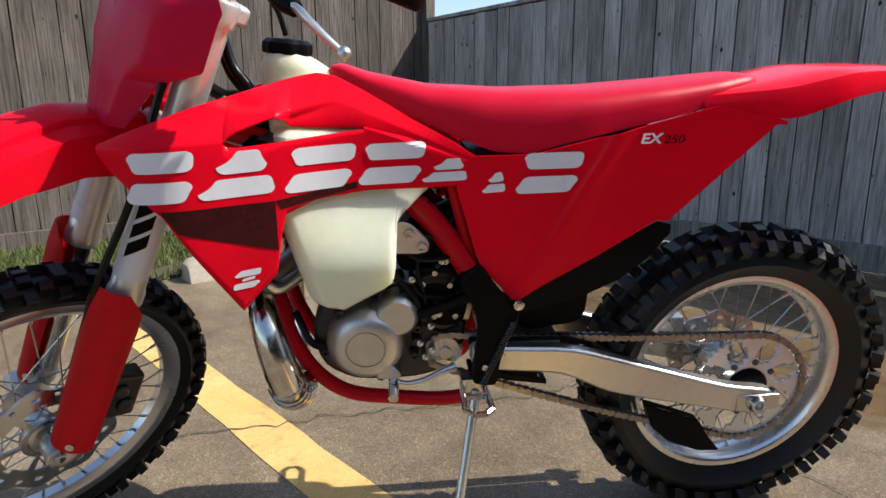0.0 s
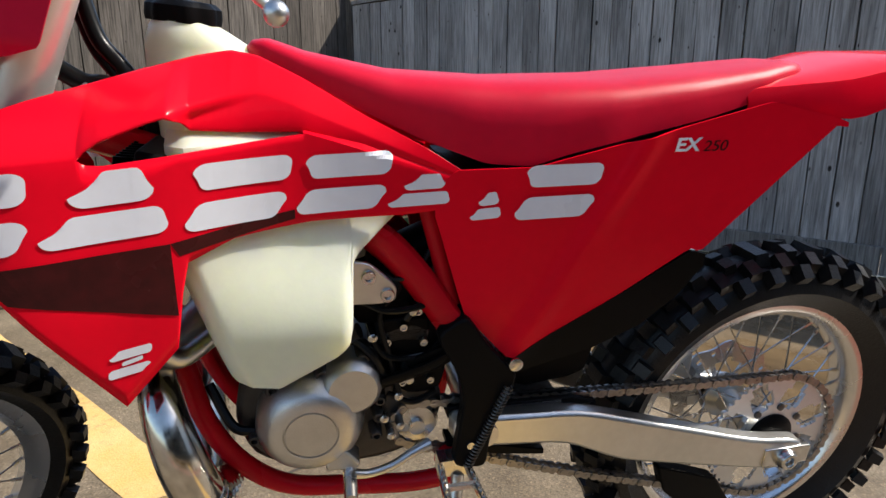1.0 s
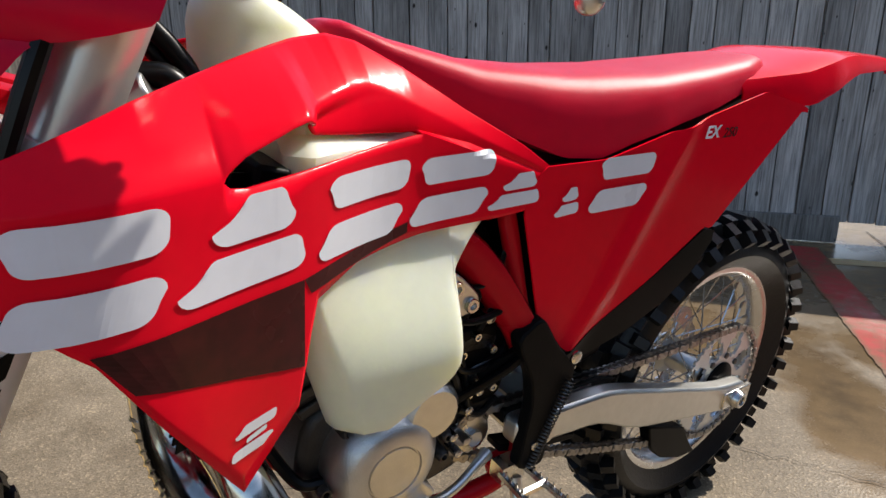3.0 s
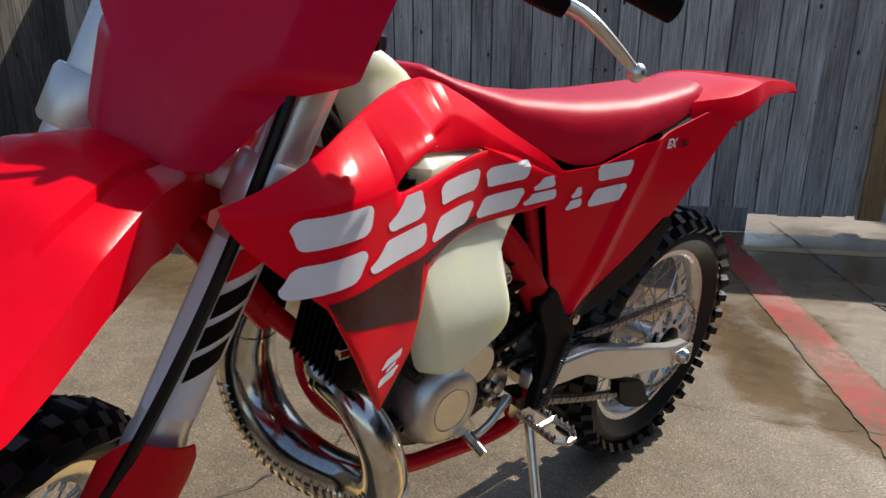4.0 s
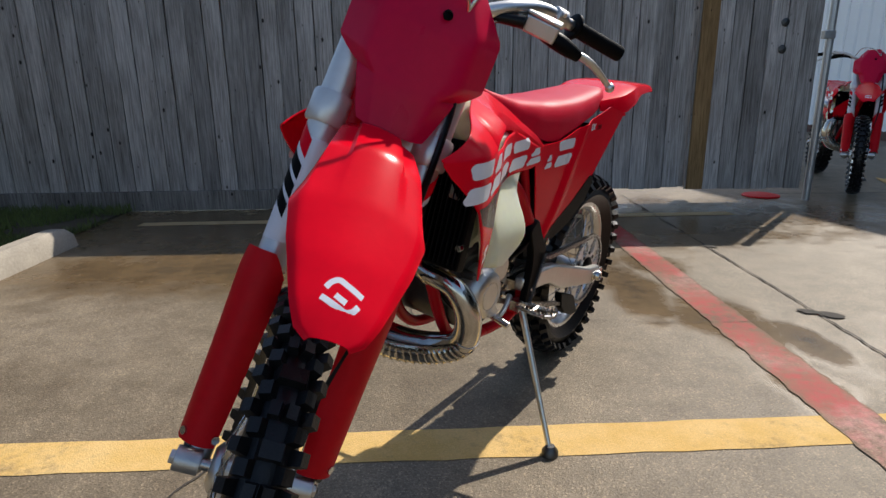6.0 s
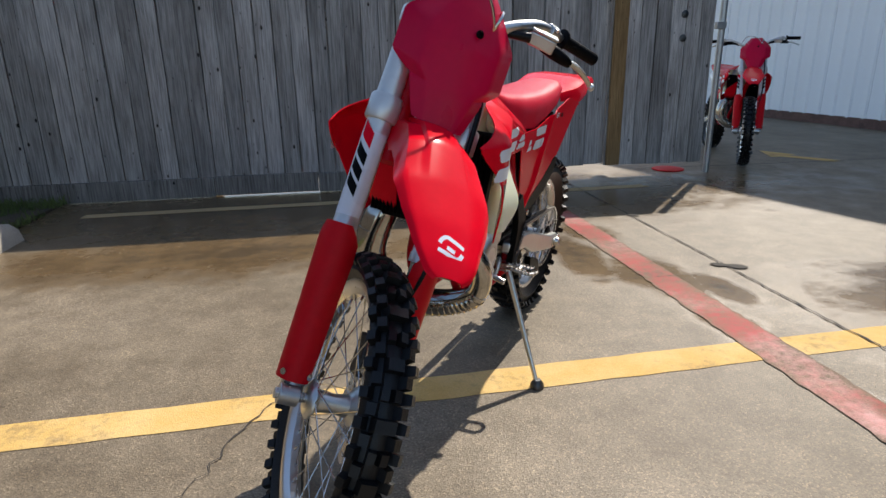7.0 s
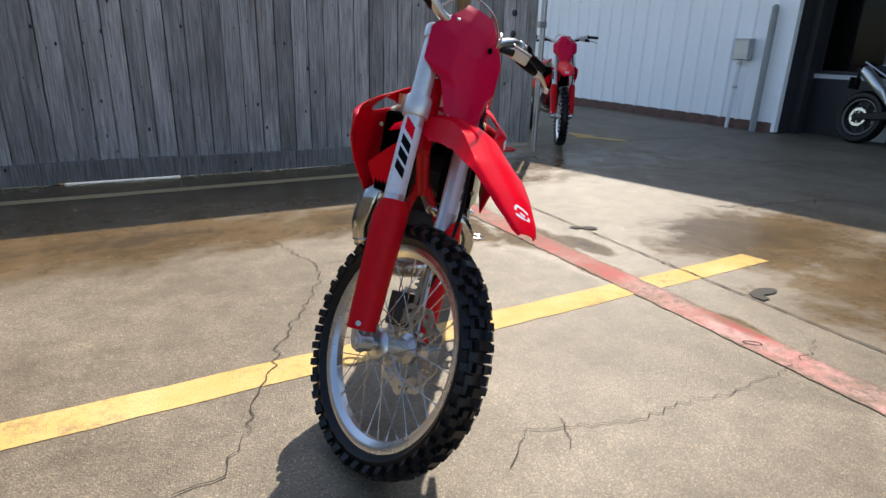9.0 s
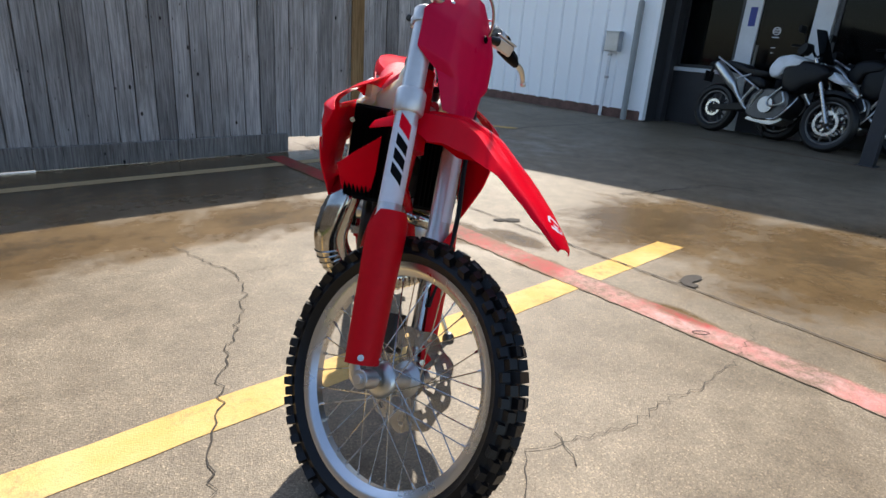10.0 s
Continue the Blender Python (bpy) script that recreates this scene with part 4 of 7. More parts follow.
def dirt_bike(M, steer, label, close=True):
    bike = new("dirt_bike")
    bike.matrix_world = M
    tagged(bike, label, "motorcycle", group="red dirt bikes")
    S = Matrix.Translation(PIVOT) @ Matrix.Rotation(radians(steer), 4, RAKE) @ Matrix.Translation(-PIVOT)
    if close:
        # bars at the left stop, the fork settled a little in its travel
        S = pose(0.3803, -1.0103, 0.1705, -18.33, 7.0, 40.49)

    def add(name, bm, material, label="", parent=None, **k):
        return part(name, bm, material, parent or bike, label, **k)

    # wheels
    wheel(Matrix(), REAR, 0.338, 0.240, 0.122, bike, False, close)
    wheel(S, FRONT, 0.3405, 0.2755, 0.080, bike, True, close)

    # seat
    top = [(0.850, 0.958), (0.842, 0.968), (0.825, 0.971), (0.778, 0.956), (0.675, 0.936), (0.54, 0.930), (0.391, 0.934), (0.24, 0.947), (0.108, 0.961), (0.082, 0.958), (0.068, 0.945)]
    low = [(0.850, 0.950), (0.842, 0.948), (0.82, 0.946), (0.786, 0.930), (0.716, 0.893), (0.642, 0.859), (0.566, 0.832), (0.509, 0.829), (0.452, 0.846), (0.357, 0.868), (0.261, 0.888), (0.166, 0.912), (0.09, 0.926), (0.068, 0.938)]
    half = [(0.850, 0.012), (0.845, 0.030), (0.83, 0.042), (0.79, 0.056), (0.7, 0.078), (0.6, 0.098), (0.5, 0.110), (0.4, 0.112), (0.28, 0.104), (0.16, 0.086), (0.1, 0.062), (0.078, 0.045), (0.068, 0.02)]
    bm = bmesh.new()
    rings = []
    for i in range(65):
        x = 0.850 + (0.068 - 0.850) * (i / 64) ** 1.3
        t, b, h = lerp_table(top, x), lerp_table(low, x), lerp_table(half, x)
        ring = []
        for j in range(17):
            a = math.pi * j / 16
            cy, cz = math.cos(a), math.sin(a)
            y = h * math.copysign(abs(cy) ** 0.5, cy)
            ring.append(bm.verts.new((x, y, b + (t - b) * cz ** 0.5)))
        rings.append(ring)
    for a, b in zip(rings, rings[1:]):
        for j in range(17):
            bm.faces.new((a[j], a[(j + 1) % 17], b[(j + 1) % 17], b[j]))
    bm.faces.new(rings[0])
    bm.faces.new(rings[-1])
    add("seat", bm, SEAT_RED, "red grippy vinyl seat")

    # side parts, both sides
    for sgn in (1, -1):
        def put(name, bm, material, label="", parent=None, **k):
            return add(name, bm if sgn > 0 else mirrored(bm), material, label, parent, **k)

        bm = bmesh.new()
        sheet(bm, [band(SHROUD_TOP, HOLE_UP, 1.166, 0.602, shroud_y, 282, 30), band(HOLE_LOW, SHROUD_LOW, 1.166, 0.602, shroud_y, 282, 12)])
        shroud = put("shroud", bm, RED, "glossy red radiator shroud", solid=0.004)
        bm = bmesh.new()
        skin(bm, band(PANEL_TOP, PANEL_LOW, 0.633, 0.067, panel_y, 64, 16), 0.003)
        side = put("side_panel", bm, RED, "glossy red side panel")
        # black lower strip of the panel
        bm = bmesh.new()
        low1 = [(0.52, 0.556), (0.27, 0.711), (0.25, 0.705)]
        low2 = [(0.52, 0.526), (0.40, 0.562), (0.33, 0.598), (0.28, 0.644), (0.25, 0.688)]
        skin(bm, band(low1, low2, 0.53, 0.248, lambda x, z: panel_y(x, z) + 0.001, 24, 4), 0.006)
        put("lower_guard", bm, BLACK)
        # films
        film_cells = [(1.134, 0.782, 1.036, 0.857, 0.010, 0, shroud_y, shroud), (1.028, 0.784, 0.924, 0.853, 0.0, 1, shroud_y, shroud), (0.918, 0.782, 0.812, 0.852, 0.014, 0, shroud_y, shroud),
                      (0.806, 0.784, 0.698, 0.852, 0.014, 0, shroud_y, shroud), (0.692, 0.786, 0.616, 0.824, 0.0, 1, shroud_y, shroud), (0.590, 0.766, 0.550, 0.800, 0.0, 1, panel_y, side),
                      (0.540, 0.764, 0.428, 0.834, 0.014, 0, panel_y, side)]
        for x0, z0, x1, z1, lean, kind, yf, owner in film_cells:
            for u0, u1, v0, v1, lo, hi in FILM_SHAPES[kind]:
                bm = bmesh.new()
                film_slab(bm, (x0, z0, x1, z1, lean), (u0, u1, v0, v1), lo, hi, yf)
                put("film_shape", bm, WHITE_FILM, "", owner, smooth=False)
        bm = bmesh.new()
        decal(bm, [((1.082, 0.770), (0.925, 0.772), (0.926, 0.690), (1.060, 0.735)), ((0.925, 0.772), (0.80, 0.790), (0.80, 0.779), (0.918, 0.757))], shroud_y, 0.0029)
        put("dark_film", bm, DARK_FILM, "black fading film", shroud, smooth=False)
        for shape in ((0.0, 1.0, 0.15, 1.0, 0.66, 1.0), (0.0, 0.85, 0.0, 1.0, 0.0, 0.34), (0.30, 0.80, 0.30, 0.80, 0.42, 0.58)):
            bm = bmesh.new()
            film_slab(bm, (0.998, 0.632, 0.960, 0.664, 0.006), shape[:4], shape[4], shape[5], shroud_y)
            put("badge_film", bm, WHITE_FILM, "", shroud, smooth=False)
        for word, m_, x_, size in (("EX", WHITE_FILM, 0.322, 0.024), ("250", DARK_FILM, 0.282, 0.020)):
            curve = bpy.data.curves.new("lettering", "FONT")
            curve.body, curve.size, curve.extrude, curve.shear, curve.offset = word, size, 0.0003, 0.15, 0.0006 if word == "EX" else 0.0
            curve.materials.append(m_)
            txt = new("lettering", curve)
            txt.parent = side
            turn = Matrix.Rotation(math.pi, 4, "Z") if sgn > 0 else Matrix()
            txt.matrix_local = Matrix.Translation((x_ if sgn > 0 else x_ - 0.05, (panel_y(x_ - 0.02, 0.865) + 0.0045) * sgn, 0.849)) @ turn @ Matrix.Rotation(radians(5 * 1), 4, "Z") @ Matrix.Rotation(math.pi / 2, 4, "X") @ Matrix.Diagonal((1.3, 1, 1, 1))

    # tail fender
    bm = bmesh.new()
    rows = []
    for i in range(29):
        f = i / 28
        x = 0.20 - 0.64 * f
        z = lerp_table([(0.2, 0.925), (0.072, 0.944), (-0.04, 0.968), (-0.14, 0.972), (-0.3, 0.968), (-0.38, 0.960), (-0.44, 0.945)], x)
        hw = lerp_table([(0.2, 0.095), (0.07, 0.128), (-0.02, 0.131), (-0.07, 0.120), (-0.15, 0.102), (-0.34, 0.080), (-0.41, 0.062), (-0.44, 0.03)], x)
        drop = lerp_table([(0.2, 0.030), (0.05, 0.058), (-0.1, 0.036), (-0.3, 0.022), (-0.44, 0.010)], x)
        rows.append([(x, hw * s, z - dz * drop) for s, dz in ((1.0, 1.0), (0.99, 0.6), (0.90, 0.12), (0.75, 0.0), (0.4, -0.04), (0, -0.06), (-0.4, -0.04), (-0.75, 0.0), (-0.90, 0.12), (-0.99, 0.6), (-1.0, 1.0))])
    skin(bm, rows, -0.003)
    add("tail_fender", bm, RED, "red rear fender")

    # tank: a lobe on each side and the neck between
    LOBE_LOW = [(0.927, 0.716), (0.916, 0.680), (0.888, 0.588), (0.880, 0.577), (0.829, 0.568), (0.760, 0.606), (0.748, 0.616), (0.740, 0.630), (0.735, 0.716), (0.728, 0.726), (0.671, 0.776)]
    LOBE_TOP = [(0.927, 0.722), (0.915, 0.775), (0.90, 0.79), (0.79, 0.805), (0.671, 0.80)]

    def lobe_y(x, z):
        f = max(0.0, min(1.0, (z - 0.64) / 0.14))
        f = f * f * (3 - 2 * f)
        y = 0.166 + 0.06 * max(0.0, min(0.08, z - 0.565)) + (shroud_y(x, 0.785) - 0.010 - 0.1708) * f
        # flat bevel down the front, softened edges all round
        front = ((0.927 - x) * 0.130 - (0.716 - z) * 0.039) / 0.136
        y -= max(0.0, 0.026 - front) * 0.75
        pts = [Vector(p) for p in LOBE_LOW]
        d = 1.0
        for a, b in zip(pts, pts[1:]):
            q = Vector((x, z))
            u_ = max(0.0, min(1.0, (q - a).dot(b - a) / (b - a).length_squared))
            d = min(d, (q - a.lerp(b, u_)).length)
        e = max(0.0, 1 - d / 0.014)
        return y - 0.014 * (1 - math.sqrt(max(0.0, 1 - e * e)))

    bm = bmesh.new()
    for sgn in (1, -1):
        rows = band(LOBE_TOP, LOBE_LOW, 0.927, 0.671, lobe_y, 64, 26)
        skin(bm, [[(x, y * sgn, z) for x, y, z in r] for r in rows], 0.09 * sgn)
    # shoulder of the tank below the opening of the shroud
    for sgn in (1, -1):
        up = [(0.935, 0.915), (0.90, 0.915), (0.78, 0.895)]
        low = [(0.935, 0.845), (0.90, 0.845), (0.78, 0.860)]
        rows = band(up, low, 0.927, 0.785, lambda x, z: soft_table(SHROUD_Y, x) - 0.010 - 0.022 * max(0.0, min(1.0, (z - 0.866) / 0.014)) - max(0.0, x - 0.905) * 1.2, 20, 20)
        skin(bm, [[(x, y * sgn, z) for x, y, z in r] for r in rows], 0.02 * sgn)
    neck = []
    for z, x0, x1, hy in ((0.80, 0.95, 0.68, 0.11), (0.845, 0.955, 0.72, 0.122), (0.885, 0.955, 0.74, 0.112), (0.915, 0.962, 0.79, 0.078), (0.945, 0.962, 0.83, 0.052), (0.96, 0.962, 0.845, 0.050), (0.975, 0.958, 0.868, 0.046), (0.985, 0.953, 0.885, 0.040), (0.990, 0.948, 0.892, 0.034)):
        ring = []
        for j in range(28):
            a = 2 * math.pi * j / 28
            ring.append(bm.verts.new(((x0 + x1) / 2 + (x0 - x1) / 2 * math.copysign(abs(math.cos(a)) ** 0.8, math.cos(a)), hy * math.copysign(abs(math.sin(a)) ** 0.8, math.sin(a)), z)))
        neck.append(ring)
    for a, b in zip(neck, neck[1:]):
        for j in range(28):
            bm.faces.new((a[j], a[(j + 1) % 28], b[(j + 1) % 28], b[j]))
    bm.faces.new(neck[0])
    bm.faces.new(neck[-1])
    tank = add("fuel_tank", bm, TANK, "pale translucent cream fuel tank")
    bm = bmesh.new()
    capm = Matrix.Translation((0.917, 0, 0.985)) @ Matrix.Rotation(radians(-5), 4, "Y")
    segs = 48
    rings = []
    for r, z in ((0.040, 0.0), (0.041, 0.008), (0.040, 0.018), (0.033, 0.024), (0.0, 0.026)):
        rings.append([bm.verts.new(capm @ Vector((r * (1 + 0.05 * math.sin(8 * 2 * math.pi * j / segs)) * math.cos(2 * math.pi * j / segs), r * (1 + 0.05 * math.sin(8 * 2 * math.pi * j / segs)) * math.sin(2 * math.pi * j / segs), z))) for j in range(segs)])
    for a, b in zip(rings, rings[1:]):
        for j in range(segs):
            bm.faces.new((a[j], a[(j + 1) % segs], b[(j + 1) % segs], b[j]))
    bmesh.ops.remove_doubles(bm, verts=bm.verts, dist=0.0003)
    add("cap", bm, BLACK, "black ribbed filler cap", tank)
    bm = bmesh.new()
    tube(bm, [(0.917, 0, 1.015), (0.93, 0.005, 1.06), (0.97, 0.01, 1.11), (1.04, 0.0, 1.15)], 0.005, 8, 16)
    add("vent_hose", bm, HOSE, "", tank)

    # frame
    bm = bmesh.new()
    tube(bm, [(1.19, 0, 0.86), (1.10, 0, 0.74), (1.03, 0, 0.64)], 0.021, 12, 12)
    for sgn in (1, -1):
        tube(bm, [(1.04, 0.01 * sgn, 0.66), (0.965, 0.045 * sgn, 0.57), (0.938, 0.065 * sgn, 0.478), (0.897, 0.07 * sgn, 0.403), (0.835, 0.07 * sgn, 0.352), (0.745, 0.07 * sgn, 0.335), (0.64, 0.08 * sgn, 0.333), (0.58, 0.09 * sgn, 0.36), (0.56, 0.10 * sgn, 0.45)], 0.0145, 12, 40)
    tube(bm, [(1.215, 0, 0.80), (1.13, 0, 0.985)], 0.031, 16)
    add("frame", bm, RED_FRAME, "red painted steel frame")
    for sgn in (1, -1):
        bm = bmesh.new()
        tube(bm, [(1.15, 0.03 * sgn, 0.90), (0.95, 0.05 * sgn, 0.84), (0.80, 0.062 * sgn, 0.79), (0.690, 0.082 * sgn, 0.725), (0.61, 0.100 * sgn, 0.622), (0.585, 0.104 * sgn, 0.57)], [0.028, 0.026, 0.026, 0.028, 0.026, 0.024], 12, 30, flat=0.7)
        tube(bm, [(0.645, 0.085 * sgn, 0.80), (0.628, 0.09 * sgn, 0.74), (0.603, 0.097 * sgn, 0.64)], 0.012, 10, 10)
        add("frame_spar", bm, RED_FRAME)
        bm = bmesh.new()
        out = rounded([(0.632, 0.612), (0.590, 0.640), (0.556, 0.590), (0.526, 0.556), (0.512, 0.540), (0.514, 0.520), (0.531, 0.488), (0.545, 0.434), (0.549, 0.383), (0.600, 0.390), (0.594, 0.452), (0.588, 0.500), (0.596, 0.545)], 2, 0.25)
        slab(bm, out, 0.110 * sgn, 0.131 * sgn, 0.03)
        add("frame_guard", bm, BLACK, "black plastic frame guard", bevel=0.003)
        bm = bmesh.new()
        lathe(bm, [(0.0, 0), (0.010, 0), (0.010, 0.003), (0.006, 0.005), (0.0, 0.005)], (0.516, 0.129, 0.556), segs=16)
        add("bolt", bm if sgn > 0 else mirrored(bm), STEEL)
        bm = bmesh.new()
        lathe(bm, [(0.0, 0), (0.006, 0), (0.006, 0.003), (0.0, 0.003)], (0.575, 0.131, 0.43), segs=12)
        add("bolt", bm if sgn > 0 else mirrored(bm), STEEL)
    # subframe and air box behind the panels
    bm = bmesh.new()
    for sgn in (1, -1):
        tube(bm, [(0.64, 0.07 * sgn, 0.80), (0.4, 0.07 * sgn, 0.83), (0.12, 0.05 * sgn, 0.90)], 0.012, 8, 12)
    box(bm, (0.30, -0.095, 0.60), (0.60, 0.095, 0.80))
    slab(bm, [(0.30, 0.60), (0.60, 0.60), (0.60, 0.82), (0.45, 0.82), (0.24, 0.86), (0.22, 0.82), (0.26, 0.75)], -0.088, 0.088)
    add("air_box", bm, BLACK, "black air box")
    return bike, S, add


def bike_running_gear(bike, S, add, stand=True):
    # swingarm
    for sgn in (1, -1):
        bm = bmesh.new()
        out = [(0.60, 0.468), (0.53, 0.462), (0.40, 0.455), (0.27, 0.415), (0.065, 0.352), (-0.03, 0.340), (-0.045, 0.315), (-0.03, 0.292), (0.01, 0.282), (0.18, 0.318), (0.32, 0.350), (0.42, 0.400), (0.53, 0.410), (0.60, 0.42)]
        slab(bm, rounded(out, 2, 0.25), 0.088 * sgn, 0.118 * sgn, 0.015)
        arm = add("swingarm", bm, ALU, "cast aluminium swingarm", bevel=0.006)
        bm = bmesh.new()
        lathe(bm, [(0.0, 0.0), (0.019, 0.0), (0.019, 0.012), (0.016, 0.016), (0.016, 0.020), (0.009, 0.020), (0.008, 0.010), (0.0, 0.010)], (0.004, 0.116, 0.312), segs=6 * 4)
        box(bm, (-0.045, 0.112, 0.296), (0.045, 0.122, 0.332))
        add("axle_nut", bm if sgn > 0 else mirrored(bm), STEEL, "", arm, bevel=0.002)
    bm = bmesh.new()
    box(bm, (0.42, -0.09, 0.40), (0.56, 0.09, 0.46))
    rod(bm, (0.55, -0.13, 0.44), (0.55, 0.13, 0.44), 0.018, 16)
    add("pivot", bm, ALU_RAW)
    bm = bmesh.new()
    rod(bm, (0.0, -0.12, 0.312), (0.0, 0.12, 0.312), 0.012, 12)
    add("axle", bm, STEEL)
    # Slab added to darken the gap, standing in for shock linkage and clutter.
    bm = bmesh.new()
    slab(bm, rounded([(0.53, 0.62), (0.42, 0.64), (0.355, 0.58), (0.362, 0.478), (0.50, 0.462)], 2, 0.25), -0.07, 0.055)
    add("mud_flap", bm, BLACK, "black inner mud flap", bevel=0.006)
    # chain: upper run, round the sprocket, lower run
    c = Vector((REAR.x, 0.073, REAR.z))
    f = Vector((0.645, 0.073, 0.437))
    loop = []
    r1, r2 = 0.124, 0.036
    d = (f - c)
    base = math.atan2(d.z, d.x)
    off = math.asin((r1 - r2) / math.hypot(d.x, d.z))
    a0, a1 = base + math.pi / 2 - off, base + 3 * math.pi / 2 + off
    for k in range(25):
        a = a0 + (a1 - a0) * k / 24
        loop.append((c.x + r1 * math.cos(a), c.z + r1 * math.sin(a)))
    low_end = (f.x + r2 * math.cos(a1), f.z + r2 * math.sin(a1))
    x0, z0 = loop[-1]
    for k in range(1, 12):
        g = k / 12
        loop.append((x0 + (low_end[0] - x0) * g, z0 + (low_end[1] - z0) * g - 0.010 * math.sin(math.pi * g)))
    for k in range(13):
        a = a1 + (a0 + 2 * math.pi - a1) * k / 12
        loop.append((f.x + r2 * math.cos(a), f.z + r2 * math.sin(a)))
    x0, z0 = loop[-1]
    for k in range(1, 12):
        g = k / 12
        loop.append((x0 + (loop[0][0] - x0) * g, z0 + (loop[0][1] - z0) * g - 0.006 * math.sin(math.pi * g)))
    pts = [Vector((x, z)) for x, z in loop] + [Vector(loop[0])]
    acc = [0.0]
    for p, q in zip(pts, pts[1:]):
        acc.append(acc[-1] + (q - p).length)
    pitch = 0.01588
    cnt = int(acc[-1] / pitch)
    cnt -= cnt % 2
    pins = []
    for k in range(cnt):
        t = acc[-1] * k / cnt
        i = max(0, int(np.searchsorted(acc, t)) - 1)
        g = (t - acc[i]) / max(1e-6, acc[i + 1] - acc[i])
        pins.append(pts[i].lerp(pts[i + 1], g))
    bm = bmesh.new()
    for k in range(cnt):
        p, q = pins[k], pins[(k + 1) % cnt]
        w = 0.0085 if k % 2 else 0.0062
        t = (q - p).normalized()
        nn = Vector((-t.y, t.x))
        for s in (1, -1):
            ring = []
            for dl, h in ((-0.0065, 0.0), (-0.0045, 0.0062), (0.002, 0.0068), (0.008, 0.0045), (0.0139, 0.0068), (0.0204, 0.0062), (0.0224, 0.0)):
                ring.append((dl, h))
            ring = ring + [(dl, -h) for dl, h in ring[-2:0:-1]]
            a = [bm.verts.new((p.x + t.x * dl + nn.x * h, 0.073 + s * w, p.y + t.y * dl + nn.y * h)) for dl, h in ring]
            b = [bm.verts.new((p.x + t.x * dl + nn.x * h, 0.073 + s * (w - 0.002), p.y + t.y * dl + nn.y * h)) for dl, h in ring]
            bm.faces.new(a)
            bm.faces.new(b)
            for i in range(len(a)):
                bm.faces.new((a[i], a[(i + 1) % len(a)], b[(i + 1) % len(a)], b[i]))
        rod(bm, (p.x, 0.073 - 0.0095, p.y), (p.x, 0.073 + 0.0095, p.y), 0.0028, 6)
    add("chain", bm, CHAIN, "oiled steel drive chain", smooth=False)
    bm = bmesh.new()
    slab(bm, [(0.60, 0.468), (0.40, 0.462), (0.36, 0.450), (0.40, 0.442), (0.60, 0.448)], 0.06, 0.09)
    slab(bm, [(0.60, 0.41), (0.50, 0.385), (0.44, 0.37), (0.44, 0.36), (0.52, 0.372), (0.60, 0.398)], 0.06, 0.09)
    add("chain_slider", bm, BLACK, bevel=0.002)
    bm = bmesh.new()
    slab(bm, rounded([(0.222, 0.296), (0.155, 0.272), (0.098, 0.250), (0.072, 0.210), (0.038, 0.169), (0.090, 0.172), (0.160, 0.200), (0.203, 0.240)], 2, 0.12), 0.060, 0.086)
    add("chain_guide", bm, BLACK, "black plastic chain guide", bevel=0.003)
    bm = bmesh.new()
    lathe(bm, [(0.0, 0.066), (0.030, 0.066), (0.036, 0.070), (0.030, 0.078), (0.012, 0.080), (0.012, 0.088), (0.0, 0.088)], (0.645, 0, 0.437), segs=14)
    add("front_sprocket", bm, STEEL)
    # rear brake caliper and shock
    bm = bmesh.new()
    box(bm, (0.09, -0.085, 0.36), (0.16, -0.045, 0.43))
    slab(bm, rounded([(0.02, 0.33), (0.09, 0.42), (0.17, 0.42), (0.17, 0.35), (0.06, 0.29)], 2, 0.3), -0.085, -0.06)
    add("rear_caliper", bm, ALU, "bright aluminium brake caliper", bevel=0.005)
    bm = bmesh.new()
    pts_ = [(0.49 + 0.030 * math.cos(a), 0.030 * math.sin(a), 0.52 + 0.010 * a / 1.6) for a in np.linspace(0, 40, 240)]
    tube(bm, pts_, 0.006, 6)
    add("shock_spring", bm, WHITE_FILM)
    bm = bmesh.new()
    rod(bm, (0.49, 0, 0.42), (0.49, 0, 0.80), 0.021, 14)
    add("shock_body", bm, ALU)

    # engine
    bm = bmesh.new()
    out = rounded([(0.90, 0.47), (0.885, 0.545), (0.80, 0.575), (0.70, 0.575), (0.63, 0.54), (0.60, 0.47), (0.62, 0.40), (0.70, 0.375), (0.82, 0.375), (0.88, 0.41)], 2, 0.3)
    slab(bm, out, -0.095, 0.072)
    eng = add("engine_case", bm, CASE_DARK, "cast aluminium two-stroke engine case", bevel=0.01)
    bm = bmesh.new()
    lathe(bm, [(0.0, 0.1265), (0.0335, 0.1265), (0.0345, 0.1240), (0.0360, 0.1240), (0.0370, 0.1265), (0.052, 0.1250), (0.060, 0.119), (0.069, 0.108), (0.0735, 0.096), (0.074, 0.07)], (0.796, 0, 0.474), segs=64)
    ign = add("ignition_cover", bm, ALU_RAW, "round cast ignition cover", eng)
    bm = bmesh.new()
    slab(bm, rounded([(0.765, 0.458), (0.728, 0.412), (0.735, 0.403), (0.785, 0.405)], 2, 0.2), 0.085, 0.121, 0.10)
    add("cover_rib", bm, ALU_RAW, "", ign, bevel=0.004)
    for x, z, r in ((0.778, 0.546, 0.011), (0.843, 0.532, 0.011), (0.723, 0.566, 0.011), (0.872, 0.455, 0.009), (0.702, 0.470, 0.009), (0.706, 0.440, 0.009), (0.770, 0.398, 0.009), (0.700, 0.498, 0.009)):
        bm = bmesh.new()
        lathe(bm, [(0.0, 0.094), (r * 0.45, 0.094), (r * 0.5, 0.101), (r * 0.72, 0.101), (r, 0.097), (r * 1.15, 0.06)], (x, 0, z), segs=14)
